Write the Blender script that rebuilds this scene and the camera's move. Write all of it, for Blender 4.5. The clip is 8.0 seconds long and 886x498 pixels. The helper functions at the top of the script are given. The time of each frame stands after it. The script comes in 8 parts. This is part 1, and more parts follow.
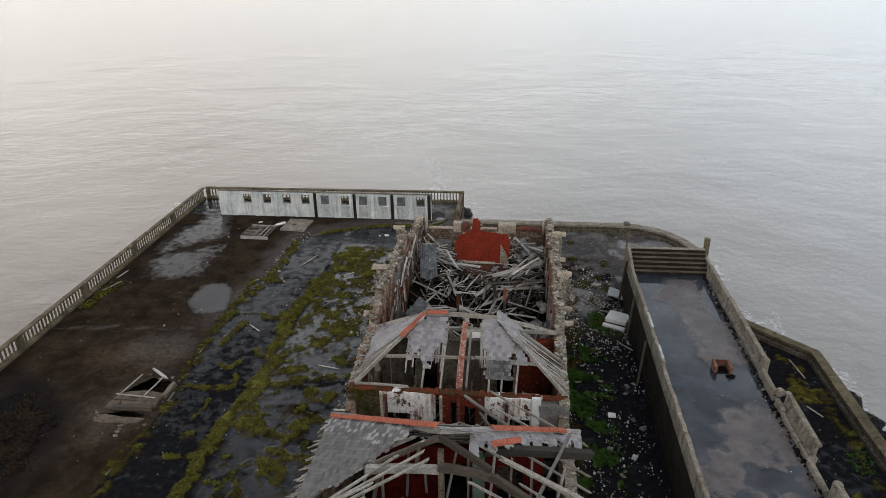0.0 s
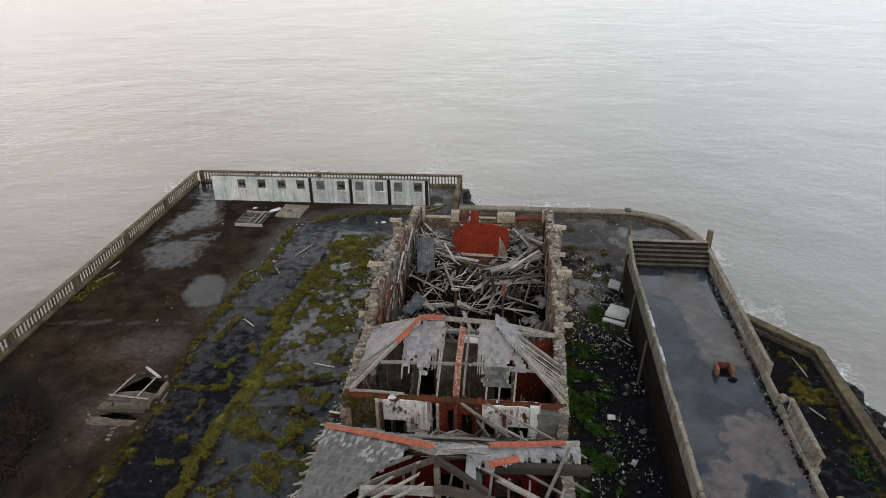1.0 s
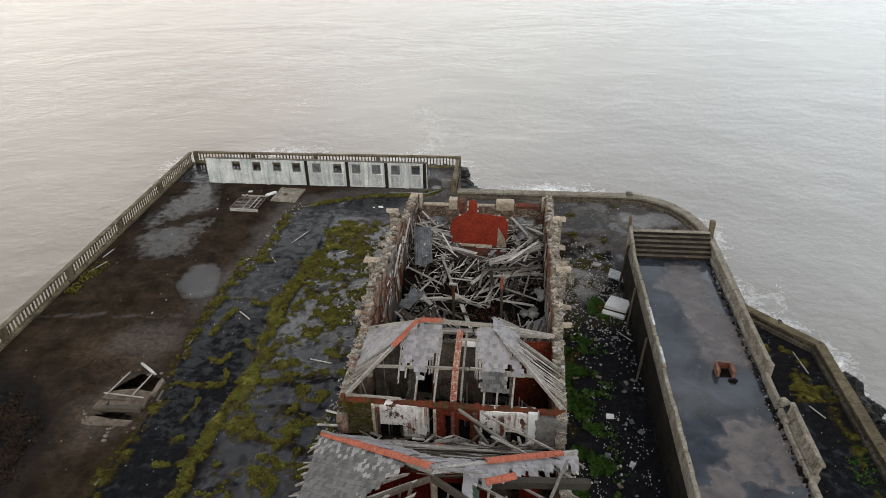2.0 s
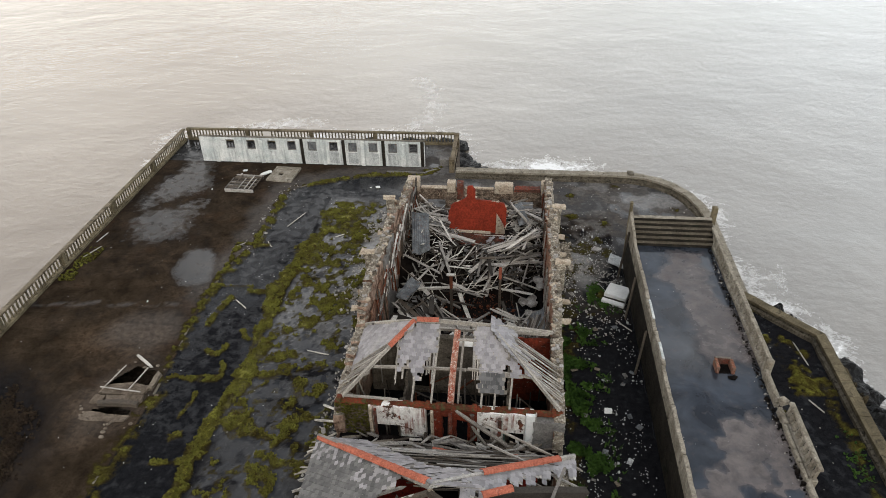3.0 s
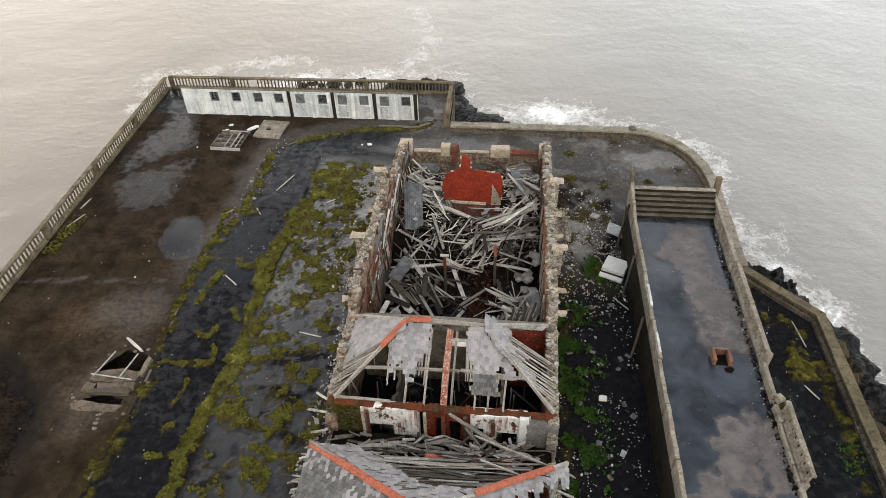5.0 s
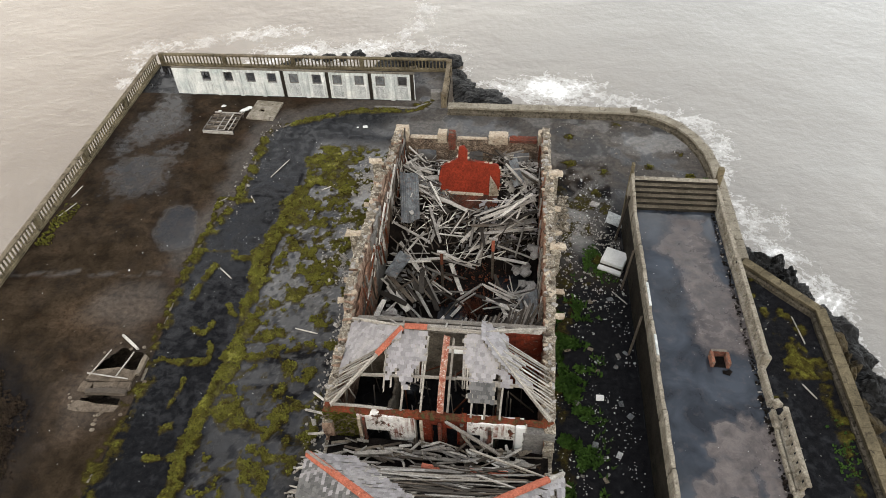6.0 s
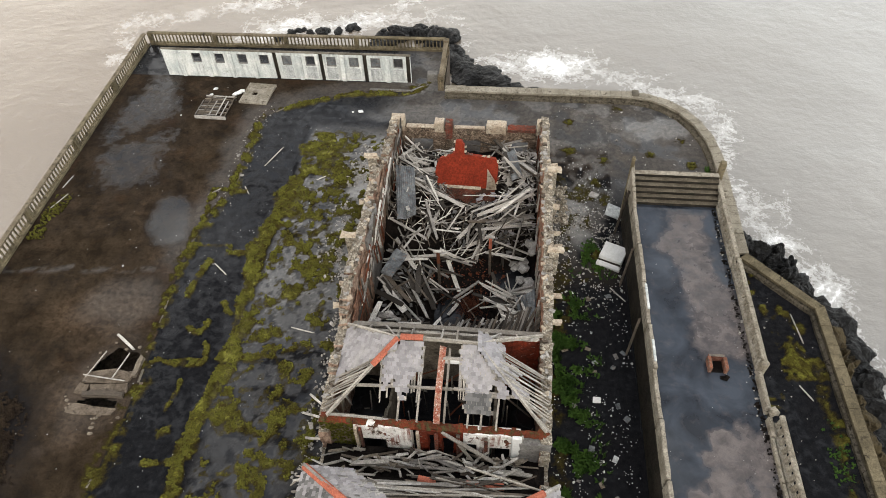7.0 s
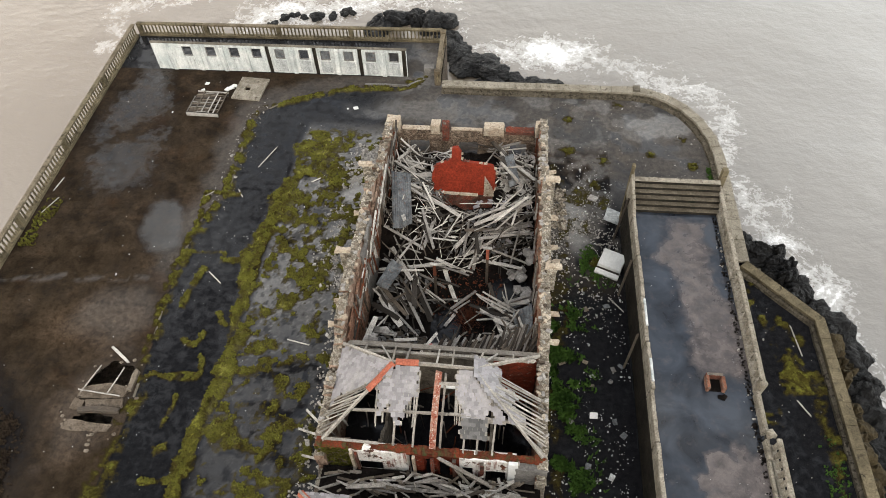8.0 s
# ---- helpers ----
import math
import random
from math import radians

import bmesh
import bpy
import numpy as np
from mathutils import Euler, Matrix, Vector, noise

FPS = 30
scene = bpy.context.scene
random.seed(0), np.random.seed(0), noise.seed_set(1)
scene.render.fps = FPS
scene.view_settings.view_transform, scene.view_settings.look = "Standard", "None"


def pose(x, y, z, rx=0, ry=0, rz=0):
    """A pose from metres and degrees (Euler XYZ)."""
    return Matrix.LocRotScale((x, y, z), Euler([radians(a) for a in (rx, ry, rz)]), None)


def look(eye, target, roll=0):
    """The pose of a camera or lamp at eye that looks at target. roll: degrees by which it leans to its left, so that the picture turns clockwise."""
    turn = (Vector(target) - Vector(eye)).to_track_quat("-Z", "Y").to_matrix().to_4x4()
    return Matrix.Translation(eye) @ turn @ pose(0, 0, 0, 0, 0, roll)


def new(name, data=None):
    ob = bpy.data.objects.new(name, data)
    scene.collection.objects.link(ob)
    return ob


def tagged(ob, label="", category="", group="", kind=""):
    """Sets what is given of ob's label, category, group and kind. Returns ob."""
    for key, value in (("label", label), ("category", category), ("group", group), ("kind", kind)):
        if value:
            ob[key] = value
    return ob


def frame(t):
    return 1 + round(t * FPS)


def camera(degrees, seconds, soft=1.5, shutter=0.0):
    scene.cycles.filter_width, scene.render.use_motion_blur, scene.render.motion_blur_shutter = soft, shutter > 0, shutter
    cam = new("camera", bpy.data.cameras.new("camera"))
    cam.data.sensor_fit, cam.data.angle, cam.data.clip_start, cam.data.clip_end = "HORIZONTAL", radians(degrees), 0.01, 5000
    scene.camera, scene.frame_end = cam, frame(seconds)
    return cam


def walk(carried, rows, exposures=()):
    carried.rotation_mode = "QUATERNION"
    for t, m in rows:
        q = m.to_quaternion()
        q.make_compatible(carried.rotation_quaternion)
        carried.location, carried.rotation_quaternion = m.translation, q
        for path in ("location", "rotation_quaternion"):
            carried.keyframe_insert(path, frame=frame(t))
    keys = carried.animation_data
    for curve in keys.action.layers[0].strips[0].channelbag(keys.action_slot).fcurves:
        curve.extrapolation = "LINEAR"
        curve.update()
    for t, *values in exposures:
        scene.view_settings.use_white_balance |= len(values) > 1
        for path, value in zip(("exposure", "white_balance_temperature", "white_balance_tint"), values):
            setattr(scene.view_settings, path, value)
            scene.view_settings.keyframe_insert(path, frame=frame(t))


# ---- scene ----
cam = camera(66.1, 8.0, soft=0.6)
METRES, EYE, TILT, LEAN, TURN = 18.0, 23.57, -24.0, 0.91, 6.4
ROWS = [
    (0.0, 0.0, 0.0, 0.0, -0.0, 0.0, 0.0),
    (0.5, 0.0047, 0.0287, 0.0487, -0.0, -1.36, 0.05),
    (1.0, 0.0082, 0.0556, 0.0979, -0.04, -2.78, 0.1),
    (1.5, 0.0123, 0.0797, 0.1477, -0.06, -4.25, 0.15),
    (3.0, 0.0247, 0.1531, 0.2999, -0.09, -9.36, 0.37),
    (3.5, 0.0276, 0.18, 0.3483, -0.16, -11.17, 0.43),
    (4.0, 0.0335, 0.2095, 0.3979, -0.19, -13.03, 0.51),
    (4.5, 0.038, 0.2402, 0.4488, -0.25, -14.92, 0.59),
    (6.0, 0.055, 0.3429, 0.6159, -0.37, -20.54, 0.84),
    (6.5, 0.0607, 0.3807, 0.6729, -0.42, -22.36, 0.91),
    (7.0, 0.0665, 0.4207, 0.7304, -0.47, -24.21, 0.97),
    (7.5, 0.0735, 0.4626, 0.7893, -0.52, -26.02, 1.02),
    (8.0, 0.0804, 0.5125, 0.8523, -0.55, -27.2, 1.1),
]
walk(cam, [(t, pose(0, 0, EYE, TILT, LEAN, TURN) @ pose(METRES * x, METRES * y, METRES * z, 90 + pitch, roll, yaw)) for t, x, y, z, yaw, pitch, roll in ROWS],
     exposures=[(0.0, 0.22, 6380, 10), (1.5, 0.44, 6500, 9), (3.5, 0.87, 6680, 9), (5.5, 1.13, 6820, 9), (8.0, 1.3, 6900, 9)])

# ---- world, sun, exposure ----
SUN_EL, SUN_ROT = radians(37), radians(163)
world = bpy.data.worlds.new("overcast_sky")
scene.world = world
world.use_nodes = True
wn, wl = world.node_tree.nodes, world.node_tree.links
wn.clear()
w_out = wn.new("ShaderNodeOutputWorld")
w_bg = wn.new("ShaderNodeBackground")
w_bg.inputs["Strength"].default_value = 0.1
w_sky = wn.new("ShaderNodeTexSky")
w_sky.sky_type = "NISHITA"
w_sky.sun_disc = False
w_sky.sun_elevation, w_sky.sun_rotation = SUN_EL, SUN_ROT
w_co = wn.new("ShaderNodeTexCoord")
w_map = wn.new("ShaderNodeMapping")
w_map.inputs["Scale"].default_value = (1.0, 1.0, 1.9)
w_noise = wn.new("ShaderNodeTexNoise")
w_noise.inputs["Scale"].default_value = 3.6
w_noise.inputs["Detail"].default_value = 6.0
w_noise.inputs["Roughness"].default_value = 0.55
w_ramp = wn.new("ShaderNodeValToRGB")
w_ramp.color_ramp.elements[0].position = 0.45
w_ramp.color_ramp.elements[0].color = (2.9, 3.2, 3.8, 1)
w_ramp.color_ramp.elements[1].position = 0.72
w_ramp.color_ramp.elements[1].color = (13.8, 13.8, 13.7, 1)
w_mix = wn.new("ShaderNodeMix")
w_mix.data_type = "RGBA"
w_mix.inputs[0].default_value = 0.86
wl.new(w_co.outputs["Generated"], w_map.inputs["Vector"])
wl.new(w_map.outputs[0], w_noise.inputs["Vector"])
wl.new(w_noise.outputs["Fac"], w_ramp.inputs[0])
wl.new(w_sky.outputs[0], w_mix.inputs[6])
wl.new(w_ramp.outputs[0], w_mix.inputs[7])
# bright haze low over the water
w_sep = wn.new("ShaderNodeSeparateXYZ")
w_low = wn.new("ShaderNodeMapRange")
w_low.inputs["From Min"].default_value, w_low.inputs["From Max"].default_value = 0.05, 0.62
w_low.inputs["To Min"].default_value, w_low.inputs["To Max"].default_value = 1.0, 0.0
w_haze = wn.new("ShaderNodeMix")
w_haze.data_type = "RGBA"
wl.new(w_co.outputs["Generated"], w_sep.inputs[0])
wl.new(w_sep.outputs[2], w_low.inputs["Value"])
wl.new(w_low.outputs[0], w_haze.inputs[0])
wl.new(w_mix.outputs[2], w_haze.inputs[6])
w_side = wn.new("ShaderNodeMapRange")
w_side.inputs["From Min"].default_value, w_side.inputs["From Max"].default_value = -0.5, 0.5
w_tint = wn.new("ShaderNodeMix")
w_tint.data_type = "RGBA"
w_tint.inputs[6].default_value = (15.8, 15.1, 14.1, 1)
w_tint.inputs[7].default_value = (14.0, 15.0, 15.6, 1)
wl.new(w_sep.outputs[0], w_side.inputs["Value"])
wl.new(w_side.outputs[0], w_tint.inputs[0])
wl.new(w_tint.outputs[2], w_haze.inputs[7])
wl.new(w_haze.outputs[2], w_bg.inputs["Color"])
wl.new(w_bg.outputs[0], w_out.inputs["Surface"])
sun_data = bpy.data.lights.new("sun", "SUN")
sun_data.energy, sun_data.angle, sun_data.color = 0.6, radians(24), (1.0, 0.93, 0.84)
sun = new("sun", sun_data)
sun.matrix_world = look((30, -60, 79), (0, 40, 0))
tagged(sun, "hazy sun behind thin cloud", "sun", kind="structure")


# ---- materials ----
class Nodes:
    """A node material under construction, with a principled surface."""

    def __init__(self, name):
        self.mat = bpy.data.materials.new(name)
        self.mat.use_nodes = True
        self.n, self.l = self.mat.node_tree.nodes, self.mat.node_tree.links
        self.bsdf = self.n["Principled BSDF"]
        self.co = self.n.new("ShaderNodeTexCoord")
        self.geo = self.n.new("ShaderNodeNewGeometry")

    def join(self, a, b):
        self.l.new(a, b)

    def put(self, socket, v):
        if isinstance(v, (int, float)):
            socket.default_value = (v, v, v, 1) if socket.type == "RGBA" else v
        elif isinstance(v, tuple):
            socket.default_value = (*v, 1) if len(v) == 3 and socket.type == "RGBA" else v
        else:
            self.l.new(v, socket)

    def mapped(self, scale=(1, 1, 1), own=False, shift=False):
        """World place, or the object's own place shifted by its random number."""
        m = self.n.new("ShaderNodeMapping")
        m.inputs["Scale"].default_value = scale
        self.l.new(self.co.outputs["Object"] if own else self.geo.outputs["Position"], m.inputs["Vector"])
        if shift:
            info = self.n.new("ShaderNodeObjectInfo")
            mul = self.math("MULTIPLY", info.outputs["Random"], 37.0)
            self.l.new(mul, m.inputs["Location"])
        return m.outputs[0]

    def noise(self, vec, scale, detail=5, rough=0.55, dist=0.0):
        t = self.n.new("ShaderNodeTexNoise")
        self.l.new(vec, t.inputs["Vector"])
        for k, v in (("Scale", scale), ("Detail", detail), ("Roughness", rough), ("Distortion", dist)):
            t.inputs[k].default_value = v
        return t.outputs["Fac"]

    def cells(self, vec, scale, feature="F1", rand=1.0):
        t = self.n.new("ShaderNodeTexVoronoi")
        t.feature = feature
        t.inputs["Scale"].default_value = scale
        t.inputs["Randomness"].default_value = rand
        self.l.new(vec, t.inputs["Vector"])
        return t

    def ramp(self, fac, *stops):
        r = self.n.new("ShaderNodeValToRGB")
        e = r.color_ramp.elements
        while len(e) < len(stops):
            e.new(0.5)
        for el, (p, c) in zip(e, stops):
            el.position = p
            el.color = (*c, 1) if isinstance(c, tuple) else (c, c, c, 1)
        self.l.new(fac, r.inputs[0])
        return r.outputs[0]

    def math(self, op, a, b=0.0, c=0.0):
        m = self.n.new("ShaderNodeMath")
        m.operation = op
        for s, v in zip(m.inputs, (a, b, c)):
            self.put(s, v)
        return m.outputs[0]

    def mix(self, fac, a, b, mode="MIX"):
        m = self.n.new("ShaderNodeMix")
        m.data_type, m.blend_type = "RGBA", mode
        self.put(m.inputs[0], fac)
        self.put(m.inputs[6], a)
        self.put(m.inputs[7], b)
        return m.outputs[2]

    def attr(self, name):
        a = self.n.new("ShaderNodeAttribute")
        a.attribute_name = name
        return a.outputs["Fac"]

    def random(self):
        return self.n.new("ShaderNodeObjectInfo").outputs["Random"]

    def island(self):
        return self.geo.outputs["Random Per Island"]

    def bump(self, height, strength=0.5, distance=0.05, under=None):
        b = self.n.new("ShaderNodeBump")
        b.inputs["Distance"].default_value = distance
        self.put(b.inputs["Strength"], strength)
        self.l.new(height, b.inputs["Height"])
        if under:
            self.l.new(under, b.inputs["Normal"])
        return b.outputs[0]

    def done(self, color, rough=0.8, normal=None, metal=0.0, spec=0.5):
        self.put(self.bsdf.inputs["Base Color"], color)
        self.put(self.bsdf.inputs["Roughness"], rough)
        self.put(self.bsdf.inputs["Metallic"], metal)
        self.put(self.bsdf.inputs["Specular IOR Level"], spec)
        if normal:
            self.l.new(normal, self.bsdf.inputs["Normal"])
        return self.mat


def worn(name, c1, c2, c3=None, scale=1.2, fine=14.0, rough=0.8, bump=0.5, dist=0.03, own=False, stain=0.5, spec=0.08, streak=0.0, grain=0.75):
    """A weathered surface: two colours in large patches, fine grain, and a third colour as stains."""
    k = Nodes(name)
    v = k.mapped(own=own, shift=own)
    big, small = k.noise(v, scale, 6, 0.6, 0.3), k.noise(v, fine, 5, 0.65)
    col = k.mix(k.ramp(big, (0.36, 0.0), (0.64, 1.0)), c1, c2)
    if c3:
        col = k.mix(k.ramp(k.noise(v, scale * 2.7, 7, 0.7, 0.6), (stain, 0.0), (stain + 0.12, 1.0)), col, c3)
    col = k.mix(grain, col, k.ramp(small, (0.3, 0.35), (0.7, 1.2)), "MULTIPLY")
    if streak:
        run = k.ramp(k.noise(k.mapped((2.6, 2.6, 0.22)), 1.7, 6, 0.65), (0.46, 0.0), (0.68, streak))
        col = k.mix(run, col, tuple(c * 0.28 for c in c2))
    return k.done(col, rough, k.bump(k.math("ADD", small, k.math("MULTIPLY", big, 1.5)), bump, dist), 0.0, spec)


def rubble_stone(name, c1, c2, mortar, scale=3.6, plaster=None, cover=0.5):
    """Rubble masonry: uneven stones with recessed mortar, some of it under old plaster."""
    k = Nodes(name)
    v = k.mapped((1, 1, 1.5))
    cell, edge = k.cells(v, scale), k.cells(v, scale, "DISTANCE_TO_EDGE")
    tone = k.n.new("ShaderNodeSeparateColor")
    k.join(cell.outputs["Color"], tone.inputs[0])
    col = k.mix(tone.outputs[0], c1, c2)
    joint = k.ramp(edge.outputs["Distance"], (0.02, 1.0), (0.09, 0.0))
    col = k.mix(joint, col, mortar)
    small = k.noise(k.mapped(), 18, 5, 0.7)
    height = k.math("ADD", k.ramp(edge.outputs["Distance"], (0.0, 0.0), (0.16, 1.0)), k.math("MULTIPLY", small, 0.6))
    strength = 0.55
    grime = k.ramp(k.noise(k.mapped(), 2.3, 7, 0.7, 0.4), (0.46, 0.0), (0.66, 0.8))
    col = k.mix(grime, col, tuple(c * 0.32 for c in mortar))
    if plaster:
        where = k.ramp(k.noise(k.mapped((1, 1, 0.7)), 0.9, 7, 0.65, 0.5), (cover, 0.0), (cover + 0.05, 1.0))
        stain = k.mix(k.ramp(k.noise(k.mapped((3, 3, 0.35)), 1.6, 5, 0.6), (0.4, 0.0), (0.7, 1.0)), plaster, tuple(c * 0.45 for c in plaster))
        col = k.mix(where, col, stain)
        height = k.mix(where, height, k.math("ADD", 1.0, k.math("MULTIPLY", small, 0.25)))
    col = k.mix(0.8, col, k.ramp(small, (0.3, 0.3), (0.7, 1.25)), "MULTIPLY")
    return k.done(col, 0.9, k.bump(height, strength, 0.06), 0.0, 0.15)


def brickwork(name, c1, c2, mortar, plaster=None, cover=0.5):
    """Brick courses of real size, partly under broken plaster."""
    k = Nodes(name)
    # courses run along the wall whichever way it faces
    sep = k.n.new("ShaderNodeSeparateXYZ")
    k.join(k.geo.outputs["Position"], sep.inputs[0])
    com = k.n.new("ShaderNodeCombineXYZ")
    k.join(k.math("ADD", sep.outputs[0], sep.outputs[1]), com.inputs[0])
    k.join(sep.outputs[2], com.inputs[1])
    b = k.n.new("ShaderNodeTexBrick")
    k.join(com.outputs[0], b.inputs["Vector"])
    for key, val in (("Scale", 1.0), ("Brick Width", 0.225), ("Row Height", 0.075), ("Mortar Size", 0.009)):
        b.inputs[key].default_value = val
    for key, val in (("Color1", c1), ("Color2", c2), ("Mortar", mortar)):
        b.inputs[key].default_value = (*val, 1)
    small = k.noise(k.mapped(), 15, 5, 0.7)
    col, height = b.outputs["Color"], k.math("SUBTRACT", 1.0, b.outputs["Fac"])
    grime = k.ramp(k.noise(k.mapped(), 1.1, 6, 0.65), (0.42, 0.0), (0.62, 0.75))
    col = k.mix(grime, col, (0.035, 0.028, 0.022))
    if plaster:
        where = k.ramp(k.noise(k.mapped((1, 1, 0.8)), 0.8, 8, 0.66, 0.4), (cover, 0.0), (cover + 0.03, 1.0))
        streak = k.ramp(k.noise(k.mapped((4, 4, 0.3)), 1.5, 5, 0.6), (0.42, 0.0), (0.72, 1.0))
        col = k.mix(where, col, k.mix(streak, plaster, tuple(c * 0.62 for c in plaster)))
        height = k.mix(where, height, 1.5)
    col = k.mix(0.75, col, k.ramp(small, (0.3, 0.3), (0.7, 1.2)), "MULTIPLY")
    return k.done(col, 0.9, k.bump(k.math("ADD", height, small), 0.7, 0.03), 0.0, 0.15)


def weathered_wood(name, c1, c2, rough=0.8):
    """Grey driftwood timber: long grain, dark splits, tone by piece."""
    k = Nodes(name)
    v = k.mapped((0.6, 9, 9), own=True, shift=True)
    grain = k.noise(v, 3.0, 6, 0.7, 0.4)
    tone = k.mix(k.random(), c1, c2)
    col = k.mix(k.ramp(grain, (0.3, 1.0), (0.55, 0.0)), tone, tuple(c * 0.3 for c in c1))
    col = k.mix(0.7, col, k.ramp(k.noise(k.mapped(), 13, 6, 0.75), (0.32, 0.3), (0.66, 1.2)), "MULTIPLY")
    blotch = k.ramp(k.noise(k.mapped(), 1.7, 5, 0.6), (0.48, 0.0), (0.7, 0.5))
    col = k.mix(blotch, col, (0.045, 0.04, 0.034))
    return k.done(col, rough, k.bump(grain, 0.7, 0.02), 0.0, 0.15)


def sheet_slate(name, c1, c2, lichen):
    """Roofing slate: tone by piece, lichen blooms."""
    k = Nodes(name)
    tone = k.mix(k.math("FRACT", k.math("ADD", k.random(), k.island())), c1, c2)
    v = k.mapped()
    fine = k.noise(v, 9, 6, 0.7)
    col = k.mix(k.ramp(k.noise(v, 1.3, 6, 0.65), (0.5, 0.0), (0.68, 0.7)), tone, lichen)
    col = k.mix(0.5, col, k.ramp(fine, (0.3, 0.5), (0.7, 1.0)), "MULTIPLY")
    return k.done(col, 0.55, k.bump(fine, 0.4, 0.01))


def wet_ground(name):
    """Old wet tarmac and concrete: brown silt, dark puddles, moss, by the masks kept on the mesh."""
    k = Nodes(name)
    v = k.mapped()
    fine, mid, big = k.noise(v, 26, 5, 0.7), k.noise(v, 3.2, 7, 0.65), k.noise(v, 0.55, 6, 0.6, 0.4)
    tar = k.mix(k.ramp(mid, (0.35, 0.0), (0.65, 1.0)), (0.0075, 0.0076, 0.0088), (0.0175, 0.0172, 0.0185))
    con = k.mix(k.ramp(big, (0.36, 0.0), (0.64, 1.0)), (0.021, 0.0150, 0.0105), (0.056, 0.0400, 0.0265))
    con = k.mix(k.ramp(mid, (0.5, 0.0), (0.72, 0.8)), con, (0.018, 0.013, 0.0095))
    grit = k.ramp(k.noise(v, 7.5, 4, 0.75), (0.60, 0.0), (0.70, 1.0))
    tar = k.mix(k.math("MULTIPLY", grit, 0.3), tar, (0.085, 0.076, 0.066))
    rusty = k.ramp(k.noise(v, 0.33, 5, 0.6, 0.5), (0.56, 0.0), (0.68, 0.45))
    con = k.mix(rusty, con, (0.058, 0.032, 0.018))
    dry = k.math("MULTIPLY", k.attr("silt"), k.ramp(k.noise(v, 0.9, 7, 0.7, 0.4), (0.34, 0.15), (0.62, 1.0)))
    con = k.mix(dry, con, k.mix(k.ramp(mid, (0.35, 0.0), (0.65, 1.0)), (0.118, 0.080, 0.051), (0.056, 0.037, 0.023)))
    chips = k.ramp(k.noise(v, 11, 3, 0.8), (0.62, 0.0), (0.70, 1.0))
    con = k.mix(k.math("MULTIPLY", chips, k.math("MULTIPLY", k.attr("silt"), 0.5)), con, (0.21, 0.17, 0.13))
    con = k.mix(0.55, con, k.ramp(k.noise(v, 8, 7, 0.8, 0.3), (0.32, 0.35), (0.66, 1.3)), "MULTIPLY")
    col = k.mix(k.attr("concrete"), tar, con)
    pale = k.mix(k.ramp(mid, (0.4, 0.0), (0.6, 1.0)), (0.34, 0.33, 0.315), (0.24, 0.236, 0.232))
    col = k.mix(k.attr("pale"), col, pale)
    water = k.math("ADD", k.attr("water"), k.math("MULTIPLY", k.math("SUBTRACT", k.noise(v, 1.6, 7, 0.65, 0.3), 0.5), k.math("MULTIPLY", 1.3, k.ramp(k.attr("water"), (0.02, 0.0), (0.2, 1.0)))))
    col = k.mix(k.math("MULTIPLY", k.math("MULTIPLY", water, k.math("SUBTRACT", 1.0, k.attr("pale"))), 0.72), col, (0.012, 0.013, 0.015))
    moss = k.math("ADD", k.attr("moss"), k.math("ADD", k.math("MULTIPLY", k.math("SUBTRACT", fine, 0.5), 0.7), k.math("MULTIPLY", k.math("SUBTRACT", mid, 0.5), 0.9)))
    mossy = k.ramp(moss, (0.30, 0.0), (0.50, 1.0))
    green = k.ramp(k.noise(v, 1.1, 5, 0.6), (0.3, (0.036, 0.025, 0.010)), (0.5, (0.098, 0.084, 0.020)), (0.68, (0.190, 0.182, 0.032)))
    green = k.mix(0.85, green, k.ramp(k.noise(v, 9, 7, 0.8), (0.32, 0.2), (0.68, 1.4)), "MULTIPLY")
    green = k.mix(k.ramp(k.math("ADD", k.attr("moss"), k.math("MULTIPLY", k.math("SUBTRACT", mid, 0.5), 0.8)), (0.45, 0.0), (0.95, 1.0)), (0.036, 0.028, 0.011), k.mix(k.ramp(k.noise(v, 1.9, 6, 0.7), (0.46, 0.0), (0.58, 1.0)), green, (0.205, 0.198, 0.036)))
    green = k.mix(0.6, green, k.ramp(k.noise(v, 12, 5, 0.75), (0.3, 0.35), (0.7, 1.2)), "MULTIPLY")
    col = k.mix(mossy, col, green)
    col = k.mix(k.mix(k.ramp(water, (0.3, 0.0), (0.7, 1.0)), 0.7, 0.1), col, k.ramp(fine, (0.32, 0.35), (0.68, 1.25)), "MULTIPLY")
    rough = k.mix(k.ramp(water, (0.4, 0.0), (0.95, 1.0)), k.ramp(big, (0.35, 0.42), (0.65, 0.75)), 0.035)
    rough = k.mix(mossy, rough, 0.95)
    height = k.math("ADD", k.math("MULTIPLY", fine, 0.5), mid)
    power = k.mix(k.ramp(water, (0.3, 0.0), (0.5, 1.0)), 0.35, 0.01)
    power = k.mix(mossy, power, 1.0)
    return k.done(col, rough, k.bump(height, power, 0.05), 0.0, k.mix(k.ramp(water, (0.45, 0.0), (1.0, 1.0)), 0.0, 0.36))


